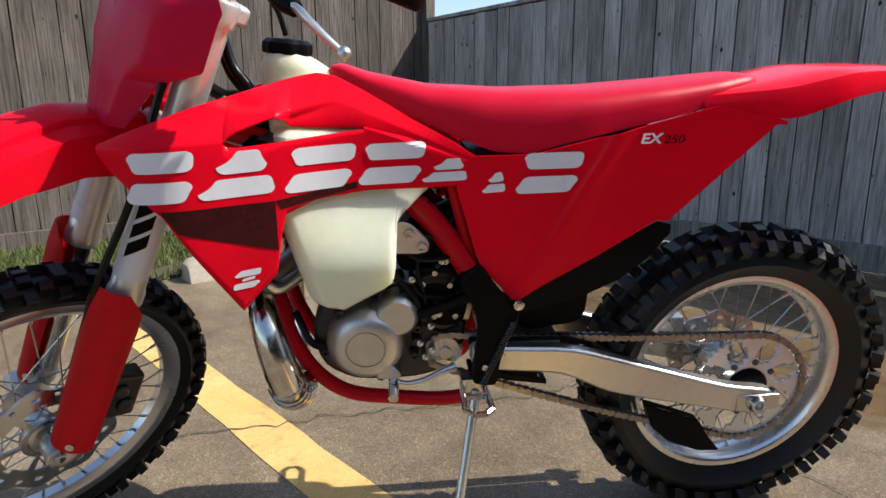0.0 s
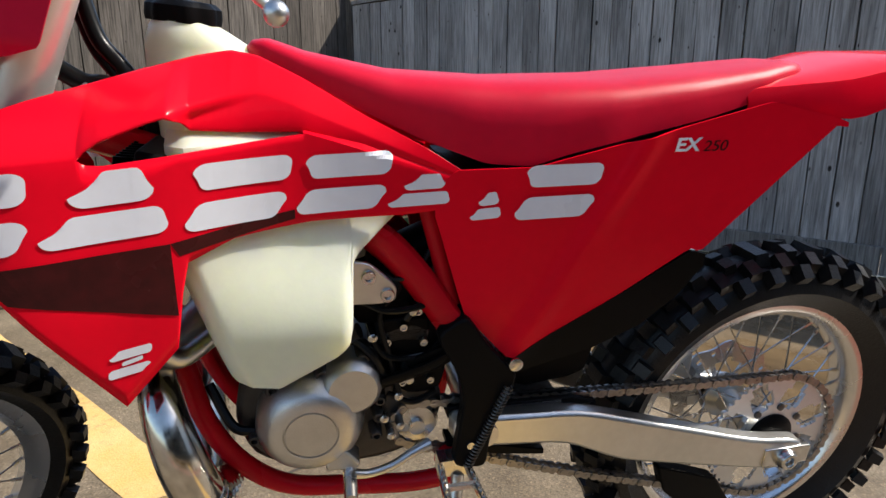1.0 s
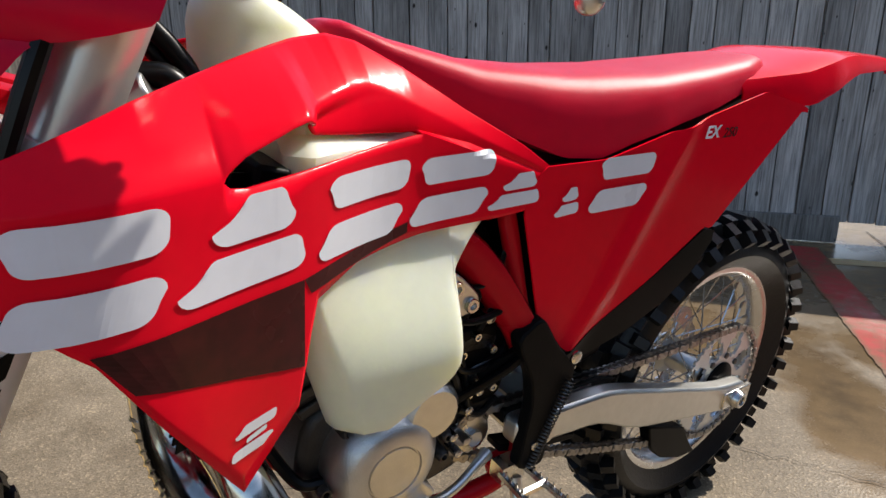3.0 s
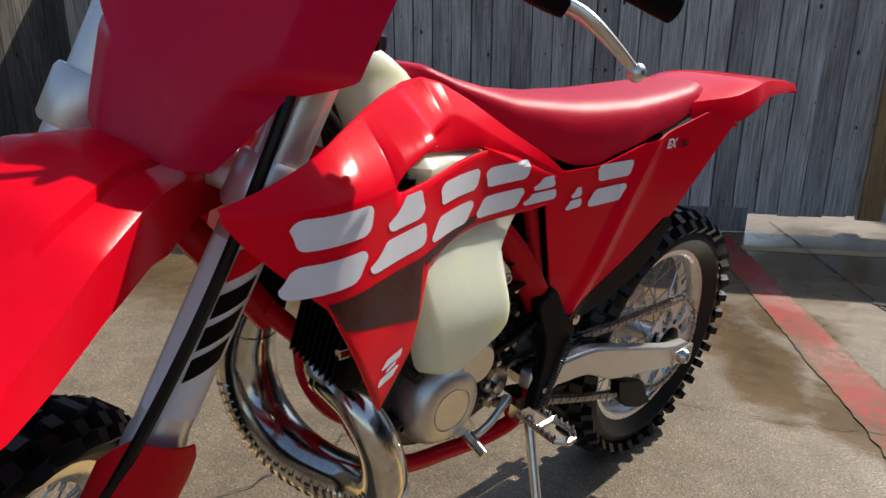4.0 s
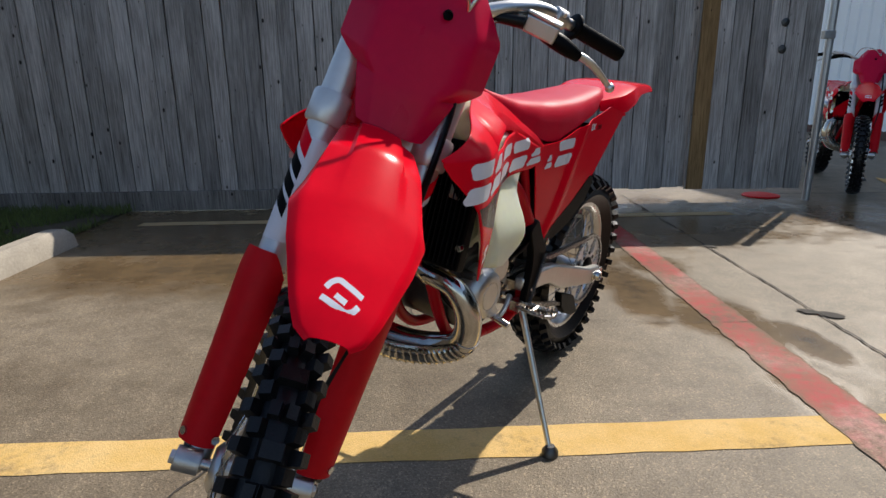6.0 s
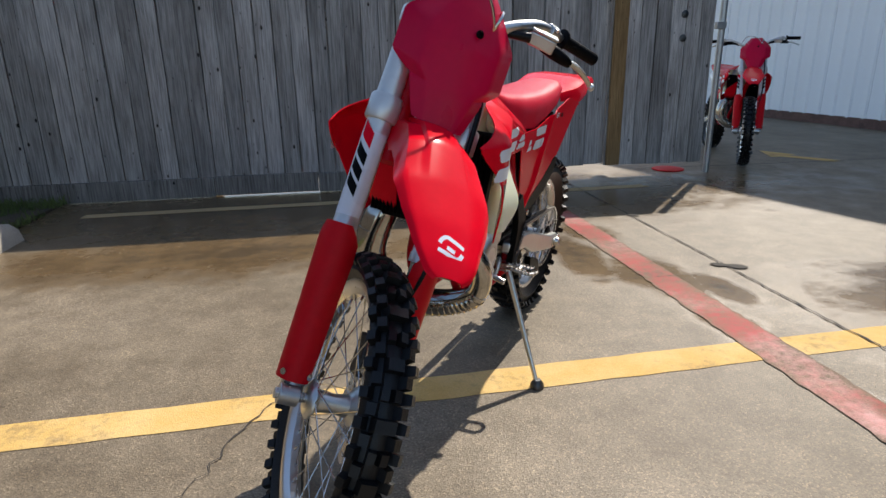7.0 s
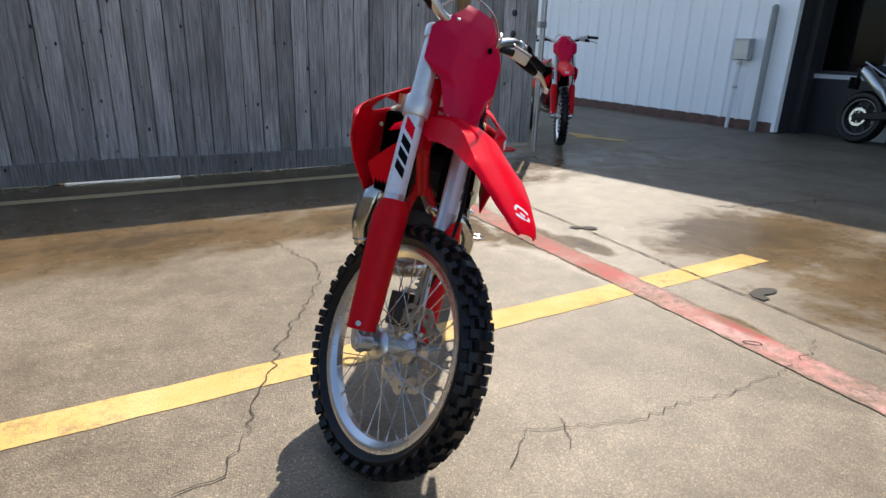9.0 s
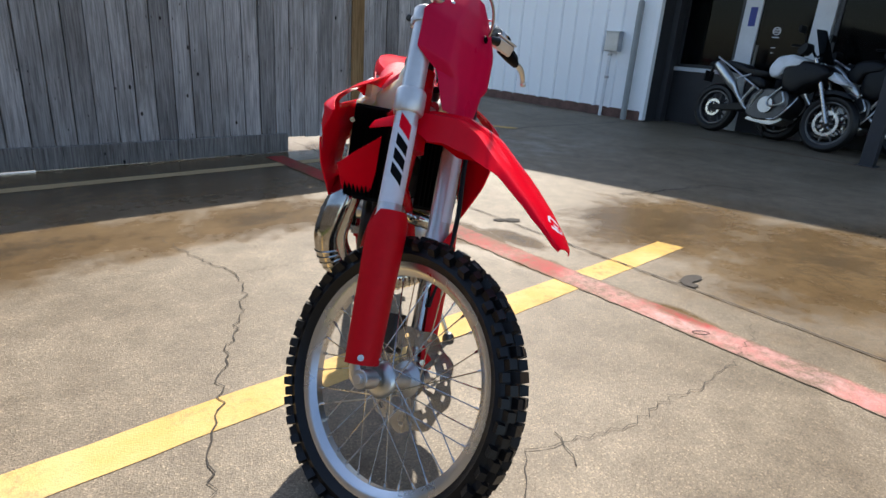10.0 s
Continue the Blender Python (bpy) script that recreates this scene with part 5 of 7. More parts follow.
        add("bolt", bm, CASE_DARK, "", ign)
    bm = bmesh.new()
    lathe(bm, [(0.0, 0.118), (0.032, 0.118), (0.038, 0.112), (0.042, 0.100), (0.043, 0.06)], (0.738, 0, 0.530), segs=48)
    add("clutch_cover", bm, ALU_RAW, "", eng)
    # tensioner clip and hose end above the covers
    bm = bmesh.new()
    rod(bm, (0.775, 0.085, 0.585), (0.728, 0.10, 0.612), 0.011, 12)
    add("hose", bm, HOSE, "", eng)
    bm = bmesh.new()
    rod(bm, (0.752, 0.092, 0.598), (0.742, 0.095, 0.604), 0.013, 14)
    add("clamp", bm, STEEL, "", eng)
    bm = bmesh.new()
    cm = Matrix.Translation((0.835, 0, 0.56)) @ Matrix.Rotation(radians(22), 4, "Y")
    box(bm, (-0.05, -0.06, -0.02), (0.05, 0.06, 0.16), cm)
    cyl = add("cylinder", bm, CASE_DARK, "", eng, bevel=0.003)
    for k in range(7):
        bm = bmesh.new()
        box(bm, (-0.056 + 0.002 * k, -0.066, 0.022 * k), (0.056 - 0.002 * k, 0.066, 0.022 * k + 0.015), cm)
        add("fin", bm, CASE_DARK, "", eng, bevel=0.003)
    bm = bmesh.new()
    rod(bm, (0.915, 0, 0.62), (0.975, 0.04, 0.575), 0.027, 16)
    add("exhaust_port", bm, ALU_RAW, "", eng)
    bm = bmesh.new()
    slab(bm, rounded([(0.748, 0.715), (0.712, 0.708), (0.678, 0.674), (0.680, 0.654), (0.700, 0.650), (0.748, 0.652)], 2, 0.22), 0.098, 0.106)
    plate_ = add("head_stay", bm, ALU, "cast engine mount plate", bevel=0.002)
    for x, z in ((0.715, 0.690), (0.691, 0.664)):
        bm = bmesh.new()
        lathe(bm, [(0.0, 0.108), (0.0045, 0.108), (0.005, 0.112), (0.0085, 0.112), (0.0095, 0.110), (0.0095, 0.1)], (x, 0, z), segs=16)
        add("bolt", bm, STEEL, "", plate_)
    # small bolts, clips and brackets on the dark side of the engine
    for x, z, y in ((0.668, 0.610, 0.094), (0.640, 0.585, 0.094), (0.655, 0.548, 0.090), (0.628, 0.520, 0.088), (0.668, 0.520, 0.088), (0.612, 0.620, 0.090), (0.648, 0.632, 0.094), (0.690, 0.590, 0.096)):
        bm = bmesh.new()
        lathe(bm, [(0.0, 0.004), (0.0025, 0.004), (0.003, 0.006), (0.0052, 0.006), (0.006, 0.003), (0.006, -0.02)], (x, y, z), segs=12)
        add("bolt", bm, STEEL, "", eng)
    for pts_ in ([(0.70, 0.600), (0.655, 0.612), (0.628, 0.600), (0.632, 0.580), (0.672, 0.585), (0.70, 0.578)], [(0.668, 0.560), (0.622, 0.566), (0.612, 0.542), (0.640, 0.530), (0.672, 0.538)]):
        bm = bmesh.new()
        slab(bm, rounded(pts_, 2, 0.25), 0.068, 0.090)
        add("bracket", bm, STEEL_DARK, "", eng, bevel=0.003)
    for pts_, r in (([(0.600, 0.085, 0.66), (0.640, 0.104, 0.645), (0.690, 0.106, 0.64), (0.725, 0.10, 0.655)], 0.0045),
                    ([(0.605, 0.085, 0.585), (0.640, 0.10, 0.565), (0.690, 0.104, 0.57), (0.712, 0.10, 0.60)], 0.004),
                    ([(0.62, 0.09, 0.50), (0.655, 0.10, 0.492), (0.69, 0.10, 0.51)], 0.0045),
                    ([(0.800, 0.07, 0.70), (0.772, 0.10, 0.66), (0.752, 0.104, 0.625), (0.735, 0.10, 0.60)], 0.0035)):
        bm = bmesh.new()
        tube(bm, pts_, r, 8, 20)
        add("hose", bm, HOSE, "", eng)
    # carburettor, cables and hoses between engine and air box
    bm = bmesh.new()
    rod(bm, (0.74, 0, 0.64), (0.60, 0, 0.70), 0.035, 18)
    box(bm, (0.64, -0.045, 0.60), (0.71, 0.055, 0.70))
    rod(bm, (0.675, 0.05, 0.66), (0.675, 0.085, 0.66), 0.018, 14)
    box(bm, (0.63, 0.02, 0.565), (0.70, 0.09, 0.62))
    add("carburettor", bm, BLACK, "black throttle body and hoses", bevel=0.004)
    for pts_, r in (([(0.70, 0.09, 0.69), (0.675, 0.10, 0.67), (0.70, 0.10, 0.63), (0.685, 0.10, 0.56), (0.672, 0.10, 0.50)], 0.004),
                    ([(0.66, 0.08, 0.70), (0.64, 0.095, 0.66), (0.665, 0.095, 0.62)], 0.005),
                    ([(0.74, 0.09, 0.60), (0.71, 0.105, 0.575), (0.69, 0.10, 0.53)], 0.0055),
                    ([(0.93, 0.05, 0.52), (0.90, 0.08, 0.47), (0.87, 0.085, 0.46)], 0.007),
                    ([(0.72, 0.09, 0.68), (0.66, 0.1, 0.685), (0.63, 0.09, 0.72)], 0.0035)):
        bm = bmesh.new()
        tube(bm, pts_, r, 8, 24)
        add("hose", bm, HOSE, "", eng)
    bm = bmesh.new()
    tube(bm, [(0.66, 0.095, 0.55), (0.60, 0.105, 0.58), (0.57, 0.105, 0.60)], 0.014, 10, 8, flat=0.5)
    tube(bm, [(0.71, 0.10, 0.525), (0.63, 0.11, 0.555), (0.58, 0.11, 0.585)], 0.016, 10, 8, flat=0.45)
    add("sprocket_guard", bm, BLACK)
    for x, z in ((0.675, 0.505), (0.672, 0.455), (0.66, 0.53), (0.71, 0.60), (0.655, 0.635), (0.695, 0.47), (0.685, 0.44)):
        bm = bmesh.new()
        lathe(bm, [(0.0, 0.106), (0.0035, 0.106), (0.0065, 0.104), (0.0065, 0.06)], (x, 0, z), segs=10)
        add("bolt", bm, STEEL, "", eng)
    bm = bmesh.new()
    slab(bm, rounded([(0.70, 0.60), (0.63, 0.625), (0.60, 0.58), (0.61, 0.50), (0.66, 0.495), (0.70, 0.535)], 2, 0.3), 0.06, 0.088)
    slab(bm, rounded([(0.745, 0.665), (0.66, 0.70), (0.64, 0.65), (0.66, 0.61), (0.73, 0.60)], 2, 0.3), -0.05, 0.07)
    add("gearbox_cover", bm, BLACK, "black plastic cover", bevel=0.004)
    # gear shifter
    bm = bmesh.new()
    tube(bm, [(0.628, 0.095, 0.412), (0.655, 0.105, 0.408), (0.685, 0.112, 0.396), (0.72, 0.118, 0.392), (0.745, 0.122, 0.400)], [0.010, 0.007, 0.0065, 0.0065, 0.008], 10, 16)
    shifter = add("gear_shifter", bm, ALU, "forged gear lever")
    bm = bmesh.new()
    rod(bm, (0.746, 0.112, 0.402), (0.748, 0.162, 0.390), 0.0095, 14)
    add("toe_peg", bm, STEEL, "", shifter)
    # foot pegs
    for sgn in (1, -1):
        bm = bmesh.new()
        path = [(0.575, 0.115), (0.57, 0.20), (0.585, 0.215), (0.605, 0.215), (0.62, 0.20), (0.615, 0.115)]
        for (a, b), (c, d) in zip(path, path[1:]):
            tube(bm, [(a, b * sgn, 0.385), (c, d * sgn, 0.385)], 0.006, 6)
            ln = math.hypot(c - a, d - b)
            for k in range(int(ln / 0.012) + 1):
                g = k / max(1, int(ln / 0.012))
                rod(bm, (a + (c - a) * g, (b + (d - b) * g) * sgn, 0.385), (a + (c - a) * g, (b + (d - b) * g) * sgn, 0.397), 0.004, 5, 0.0015)
        tube(bm, [(0.572, 0.16 * sgn, 0.385), (0.618, 0.16 * sgn, 0.385)], 0.006, 6)
        box(bm, (0.575, min(0.095 * sgn, 0.122 * sgn), 0.370), (0.618, max(0.095 * sgn, 0.122 * sgn), 0.398))
        add("foot_peg", bm, STEEL, "toothed steel foot peg")
        bm = bmesh.new()
        rod(bm, (0.595, 0.08 * sgn, 0.375), (0.595, 0.112 * sgn, 0.375), 0.022, 14)
        add("peg_bracket", bm, RED_FRAME, bevel=0.003)
    if stand:
        bm = bmesh.new()
        foot = Vector((0.665, 0.300, 0.031))
        topp = Vector((0.588, 0.118, 0.37))
        tube(bm, [topp, topp.lerp(foot, 0.5), foot], [0.012, 0.0105, 0.0095], 14, flat=0.8)
        st = add("side_stand", bm, ALU, "slim aluminium side stand")
        bm = bmesh.new()
        fm = Matrix.Translation(foot) @ Matrix.Rotation(radians(-7.2), 4, "X").inverted()
        lathe(bm, [(0.0, 0.02), (0.012, 0.02), (0.022, 0.006), (0.023, -0.008), (0.0, -0.010)], (0, 0, 0), axis="z", segs=20)
        add("foot", moved(bm, fm), STEEL_DARK, "", st)
        bm = bmesh.new()
        a, b = Vector((0.525, 0.136, 0.525)), Vector((0.578, 0.132, 0.395))
        up = (b - a).normalized()
        e1 = up.orthogonal().normalized()
        e2 = up.cross(e1)
        pts_ = [a.lerp(b, k / 260) + (e1 * math.cos(k * 0.62) + e2 * math.sin(k * 0.62)) * 0.006 for k in range(261)]
        tube(bm, [tuple(p) for p in pts_], 0.0014, 5)
        add("stand_spring", bm, STEEL_DARK, "", st)

    # expansion chamber
    bm = bmesh.new()
    way = [(0.958, 0.028, 0.580), (0.985, 0.058, 0.572), (0.972, 0.128, 0.552), (0.952, 0.160, 0.490), (0.936, 0.144, 0.415), (0.934, 0.076, 0.370), (0.955, -0.005, 0.355), (0.974, -0.080, 0.364),
           (0.988, -0.142, 0.405), (0.992, -0.172, 0.470), (0.990, -0.166, 0.540), (0.970, -0.145, 0.610), (0.90, -0.132, 0.665), (0.72, -0.13, 0.70), (0.55, -0.135, 0.72)]
    rad = [0.020, 0.022, 0.025, 0.029, 0.033, 0.037, 0.041, 0.045, 0.048, 0.049, 0.048, 0.044, 0.036, 0.025, 0.014]
    tube(bm, way, rad, 28, 140)
    pipe = add("expansion_chamber", bm, CHROME, "nickel-plated expansion chamber with ribbed armour")
    fine = spline([(*p, r) for p, r in zip(way, rad)], 140)
    for k in range(38, 88, 2):
        p, q = Vector(fine[k][:3]), Vector(fine[k + 1][:3])
        t = (q - p).normalized()
        outw = (p - Vector((0.955, -0.03, 0.50)))
        e1 = (outw - t * outw.dot(t)).normalized()
        e2 = t.cross(e1)
        r = fine[k][3]
        bm = bmesh.new()
        arc = [p + (e1 * math.cos(w) + e2 * math.sin(w)) * (r - 0.0012) for w in np.linspace(-1.9, 1.9, 19)]
        tube(bm, [tuple(a) for a in arc], [0.0008] + [0.0042] * 17 + [0.0008], 6)
        add("rib", bm, CHROME, "", pipe)
    for k in (12, 100):
        p, q = Vector(fine[k][:3]), Vector(fine[k + 1][:3])
        t = (q - p).normalized()
        bm = bmesh.new()
        tube(bm, [tuple(p - t * 0.004), tuple(p + t * 0.004)], fine[k][3] + 0.002, 28)
        add("weld_ring", bm, CHROME, "", pipe)
    bm = bmesh.new()
    tube(bm, [(0.56, -0.135, 0.72), (0.50, -0.135, 0.74), (0.25, -0.13, 0.80), (0.10, -0.125, 0.84)], [0.016, 0.042, 0.045, 0.040], 20, 24)
    add("silencer", bm, ALU, "brushed aluminium silencer")

    # radiators
    for sgn in (1, -1):
        bm = bmesh.new()
        rm = Matrix.Translation((0.972, 0.102 * sgn, 0.735)) @ Matrix.Rotation(radians(-14), 4, "Y")
        box(bm, (-0.018, -0.055, -0.135), (0.012, 0.055, 0.13), rm)
        rad_ = add("radiator", bm, BLACK, "black radiator behind louvres", bevel=0.004)
        for k in range(9):
            bm = bmesh.new()
            lm = rm @ Matrix.Translation((0.022, -0.048 + 0.012 * k, 0.0)) @ Matrix.Rotation(radians(35 * sgn), 4, "Z")
            box(bm, (-0.010, -0.001, -0.125), (0.010, 0.001, 0.12), lm)
            add("louvre", bm, BLACK, "", rad_, smooth=False)
        for z in (0.825, 0.66):
            bm = bmesh.new()
            rod(bm, (1.01, 0.158 * sgn, z), (1.022, 0.158 * sgn, z), 0.007, 12)
            add("bolt", bm, STEEL, "", rad_)
    bm = bmesh.new()
    skin(bm, [[(1.055, -0.075, 0.80), (1.05, -0.130, 0.755), (1.04, -0.182, 0.705)], [(1.035, -0.075, 0.70), (1.03, -0.12, 0.67), (1.015, -0.165, 0.645)], [(1.02, -0.08, 0.64), (1.01, -0.11, 0.62), (0.995, -0.148, 0.605)]], 0.004)
    add("radiator_wing", bm, RED, "red inner radiator guard")
    for pts_, r in (([(1.02, 0.02, 1.03), (1.005, 0.03, 0.968), (0.985, 0.035, 0.94), (0.97, 0.04, 0.915), (0.955, 0.05, 0.86)], 0.009),
                    ([(1.03, 0.0, 1.0), (1.012, 0.02, 0.955), (0.99, 0.03, 0.925), (0.975, 0.035, 0.90), (0.97, 0.05, 0.85)], 0.007),
                    ([(1.06, 0.045, 0.945), (1.02, 0.05, 0.920), (0.99, 0.055, 0.915), (0.965, 0.06, 0.88)], 0.011)):
        bm = bmesh.new()
        tube(bm, pts_, r, 10, 24)
        add("hose", bm, HOSE, "black rubber hose")
    bm = bmesh.new()
    rod(bm, (1.03, 0.05, 0.893), (1.005, 0.062, 0.908), 0.017, 18)
    add("radiator_cap", bm, ALU, "silver radiator filler neck", bevel=0.003)
    bm = bmesh.new()
    tube(bm, [(0.97, 0.10, 0.60), (0.95, 0.085, 0.585), (0.91, 0.05, 0.60)], 0.013, 12, 12)
    add("coolant_hose", bm, ALU)
    return bike


def bike_front(bike, S, add):
    def placed(name, bm, material, label="", parent=None, **k):
        return add(name, moved(bm, S), material, label, parent, **k)

    put = placed

    up = RAKE
    # the legs stand a little aside of the wheel's middle and lean with the bars
    FORK = Matrix.Translation(FRONT + Vector((0, 0.008, 0))) @ pose(0, 0, 0, -0.06, 1.01, -1.91) @ Matrix.Translation(-FRONT)

    def leg(y, along, ahead=0.0):
        """A point on a fork leg: metres up from the axle, along the leg."""
        return FORK @ (FRONT - LEAD * 0.034 + up * along + LEAD * ahead + Vector((0, y, 0)))

    for sgn in (1, -1):
        y = 0.098 * sgn
        bm = bmesh.new()
        tube(bm, [leg(y, 0.02), leg(y, 0.36)], 0.0235, 20)
        fork = put("fork_leg", bm, STEEL, "upside-down fork leg with grey outer tube")
        bm = bmesh.new()
        tube(bm, [leg(y, 0.348), leg(y, 0.368), leg(y, 0.375), leg(y, 0.60), leg(y, 0.84), leg(y, 0.885)], [0.031, 0.031, 0.0285, 0.0285, 0.0265, 0.0265], 28)
        put("outer_tube", bm, FORK_ALU, "", fork)
        bm = bmesh.new()
        tube(bm, [leg(y, 0.620), leg(y, 0.625), leg(y, 0.672), leg(y, 0.678)], [0.034, 0.037, 0.037, 0.034], 28)
        put("lower_clamp", bm, FORK_ALU, "", fork)
        bm = bmesh.new()
        tube(bm, [leg(y, 0.845), leg(y, 0.85), leg(y, 0.880), leg(y, 0.884)], [0.030, 0.032, 0.032, 0.029], 28)
        tube(bm, [leg(y, 0.884), leg(y, 0.890)], 0.022, 6)
        put("top_cap", bm, FORK_ALU, "", fork)
        # axle foot
        bm = bmesh.new()
        tube(bm, [leg(y, 0.05), leg(y, 0.0, 0.012), leg(y, -0.02, 0.030)], [0.027, 0.026, 0.018], 16)
        ax = FRONT + Vector((0, y, 0))
        rod(bm, ax + Vector((0, -0.022 * sgn, 0)), ax + Vector((0, 0.022 * sgn, 0)), 0.022, 18)
        rod(bm, ax + Vector((0, 0.02 * sgn, 0)), ax + Vector((0, 0.030 * sgn, 0)), 0.013, 6)
        put("axle_clamp", bm, ALU_RAW, "", fork, bevel=0.002)
        for dz_ in (0.012, 0.034):
            bm = bmesh.new()
            q0 = leg(y, dz_, 0.0)
            rod(bm, q0 + Vector((0.020, 0.012 * sgn, 0)), q0 + Vector((0.036, 0.020 * sgn, 0.004)), 0.006, 8)
            put("bolt", bm, STEEL_DARK, "", fork)
        # film on the tube
        bm = bmesh.new()
        rows = []
        for k in range(2):
            al = 0.40 + 0.19 * k
            row = []
            for j in range(13):
                w = radians(-45 + 165 * j / 12)
                row.append(tuple(leg(y, al) + LEAD * math.cos(w) * 0.0290 + Vector((0, math.sin(w) * 0.0290 * sgn, 0))))
            rows.append(row)
        skin(bm, rows, 0.0003)
        put("white_film", bm, WHITE_FILM, "", fork)
        for k, (m_, a0, ln) in enumerate(((BLACK, 0.44, 0.026), (BLACK, 0.475, 0.026), (BLACK, 0.51, 0.026), (RED, 0.55, 0.035))):
            bm = bmesh.new()
            rows = []
            for i in range(2):
                row = []
                for j in range(7):
                    w = radians(18 + 58 * j / 6)
                    al = a0 + ln * i + 0.03 * j / 6
                    row.append(tuple(leg(y, al) + LEAD * math.cos(w) * 0.0297 + Vector((0, math.sin(w) * 0.0297 * sgn, 0))))
                rows.append(row)
            skin(bm, rows, 0.0003)
            put("dark_film" if m_ is BLACK else "red_film", bm, m_, "", fork)
        # guard wrapped round the lower leg
        bm = bmesh.new()
        rows = []
        for i in range(19):
            al = 0.028 + 0.352 * i / 18
            spread = lerp_table([(0.03, 1.25), (0.10, 1.35), (0.30, 1.45), (0.345, 1.35), (0.38, 0.75)], al)
            wide = lerp_table([(0.03, 0.040), (0.2, 0.043), (0.34, 0.047), (0.38, 0.044)], al)
            row = []
            for j in range(15):
                w = radians(35) * 1 + spread * (2 * j / 14 - 1)
                row.append(tuple(leg(y, al, 0.004) + LEAD * math.cos(w) * wide + Vector((0, math.sin(w) * wide * 0.95 * sgn, 0))))
            rows.append(row)
        skin(bm, rows, 0.003 * sgn)
        guard = put("fork_guard", bm, RED_MATT, "matt red fork guard")
        for w in (50, -30):
            bm = bmesh.new()
            d = LEAD * math.cos(radians(w)) + Vector((0, math.sin(radians(w)) * sgn, 0))
            p = leg(y, 0.044, 0.004)
            rod(bm, p + d * 0.034, p + d * 0.0455, 0.0075, 12)
            put("bolt", bm, STEEL, "", guard)
    # clamps between the legs
    mid = FRONT - LEAD * 0.034
    for al, th in ((0.648, 0.022), (0.866, 0.016)):
        bm = bmesh.new()
        c = FORK @ (mid + up * al - LEAD * 0.02)
        m = Matrix.Translation(c) @ Matrix.Rotation(radians(-24.5), 4, "Y")
        box(bm, (-0.035, -0.10, -th), (0.028, 0.10, th), m)
        put("triple_clamp", bm, FORK_ALU, "machined triple clamp", bevel=0.008)
    bm = bmesh.new()
    rod(bm, FRONT + Vector((0, -0.12, 0)), FRONT + Vector((0, 0.12, 0)), 0.011, 14)
    put("axle", bm, STEEL)
    # caliper and brake line
    bm = bmesh.new()
    c = leg(0.062, 0.10, -0.065)
    m = Matrix.Translation(c) @ Matrix.Rotation(radians(-24.5), 4, "Y")
    box(bm, (-0.035, -0.02, -0.05), (0.03, 0.025, 0.05), m)
    rod(bm, c + Vector((0, 0.02, 0.02)), c + Vector((0, 0.035, 0.02)), 0.016, 14)
    rod(bm, c + Vector((0, 0.02, -0.02)), c + Vector((0, 0.035, -0.02)), 0.016, 14)
    put("front_caliper", bm, CASE_DARK, "cast brake caliper", bevel=0.006)
    bm = bmesh.new()
    tube(bm, [leg(0.085, 0.80, 0.03), leg(0.10, 0.72, 0.045), leg(0.105, 0.55, 0.042), leg(0.10, 0.38, 0.052), leg(0.07, 0.18, 0.035)], 0.0065, 8, 40)
    put("brake_hose", bm, HOSE, "black brake hose")

    # front fender: spine height, half width, skirt and crown along its length; it sits a little to one side of the fork
    spine_z = [(1.06, 0.845), (1.12, 0.885), (1.20, 0.921), (1.30, 0.942), (1.38, 0.934), (1.49, 0.894), (1.575, 0.855), (1.634, 0.822), (1.668, 0.797)]
    half = [(1.06, 0.055), (1.20, 0.057), (1.235, 0.060), (1.30, 0.068), (1.35, 0.076), (1.45, 0.092), (1.49, 0.097), (1.55, 0.084), (1.634, 0.055), (1.658, 0.042), (1.668, 0.026)]
    skirt = [(1.06, 0.02), (1.20, 0.045), (1.26, 0.066), (1.36, 0.050), (1.45, 0.024), (1.50, 0.010), (1.60, 0.006), (1.668, 0.004)]
    arch = [(1.06, 0.01), (1.25, 0.012), (1.45, 0.018), (1.6, 0.013), (1.668, 0.004)]
    shift = [(1.06, 0.0), (1.20, 0.006), (1.40, 0.011), (1.668, 0.010)]

    def fender_z(x, s):
        ridge = 0.0085 * max(0.0, min(1.0, (0.51 - s) / 0.06)) * max(0.0, min(1.0, (1.50 - x) / 0.16))
        return lerp_table(spine_z, x) - lerp_table(arch, x) * s * s + ridge

    bm = bmesh.new()
    rows = []
    for i in range(61):
        x = 1.06 + 0.608 * i / 60
        hw, drop, off = lerp_table(half, x), lerp_table(skirt, x), lerp_table(shift, x)
        row = []
        for s in (1.0, 0.985, 0.95, 0.91, 0.88, 0.80, 0.62, 0.51, 0.45, 0.39, 0.28, 0.14, 0.0):
            e = max(0.0, (s - 0.88) / 0.12)
            row.append((hw * s, fender_z(x, s) - drop * e ** 1.15))
        rows.append([(x, y_ + off, z_) for y_, z_ in row] + [(x, off - y_, z_) for y_, z_ in row[-2::-1]])
    skin(bm, rows, 0.003)
    fender = put("front_fender", bm, RED, "glossy red front fender")

    def fy(x, y_):
        return fender_z(x, abs(y_ - lerp_table(shift, x)) / lerp_table(half, x)) + 0.0036
    # an open ring with a bar in it, drawn as plain shapes
    def ring_piece(pts):
        bm = bmesh.new()
        rows = []
        for k, (a, b) in enumerate(pts):
            w_ = 0.0036
            p, q = pts[max(0, k - 1)], pts[min(len(pts) - 1, k + 1)]
            d = Vector((q[0] - p[0], q[1] - p[1])).normalized()
            rows.append([bm.verts.new((a - d.y * o, b + d.x * o, fy(a - d.y * o, b + d.x * o))) for o in np.linspace(-w_, w_, 5)])
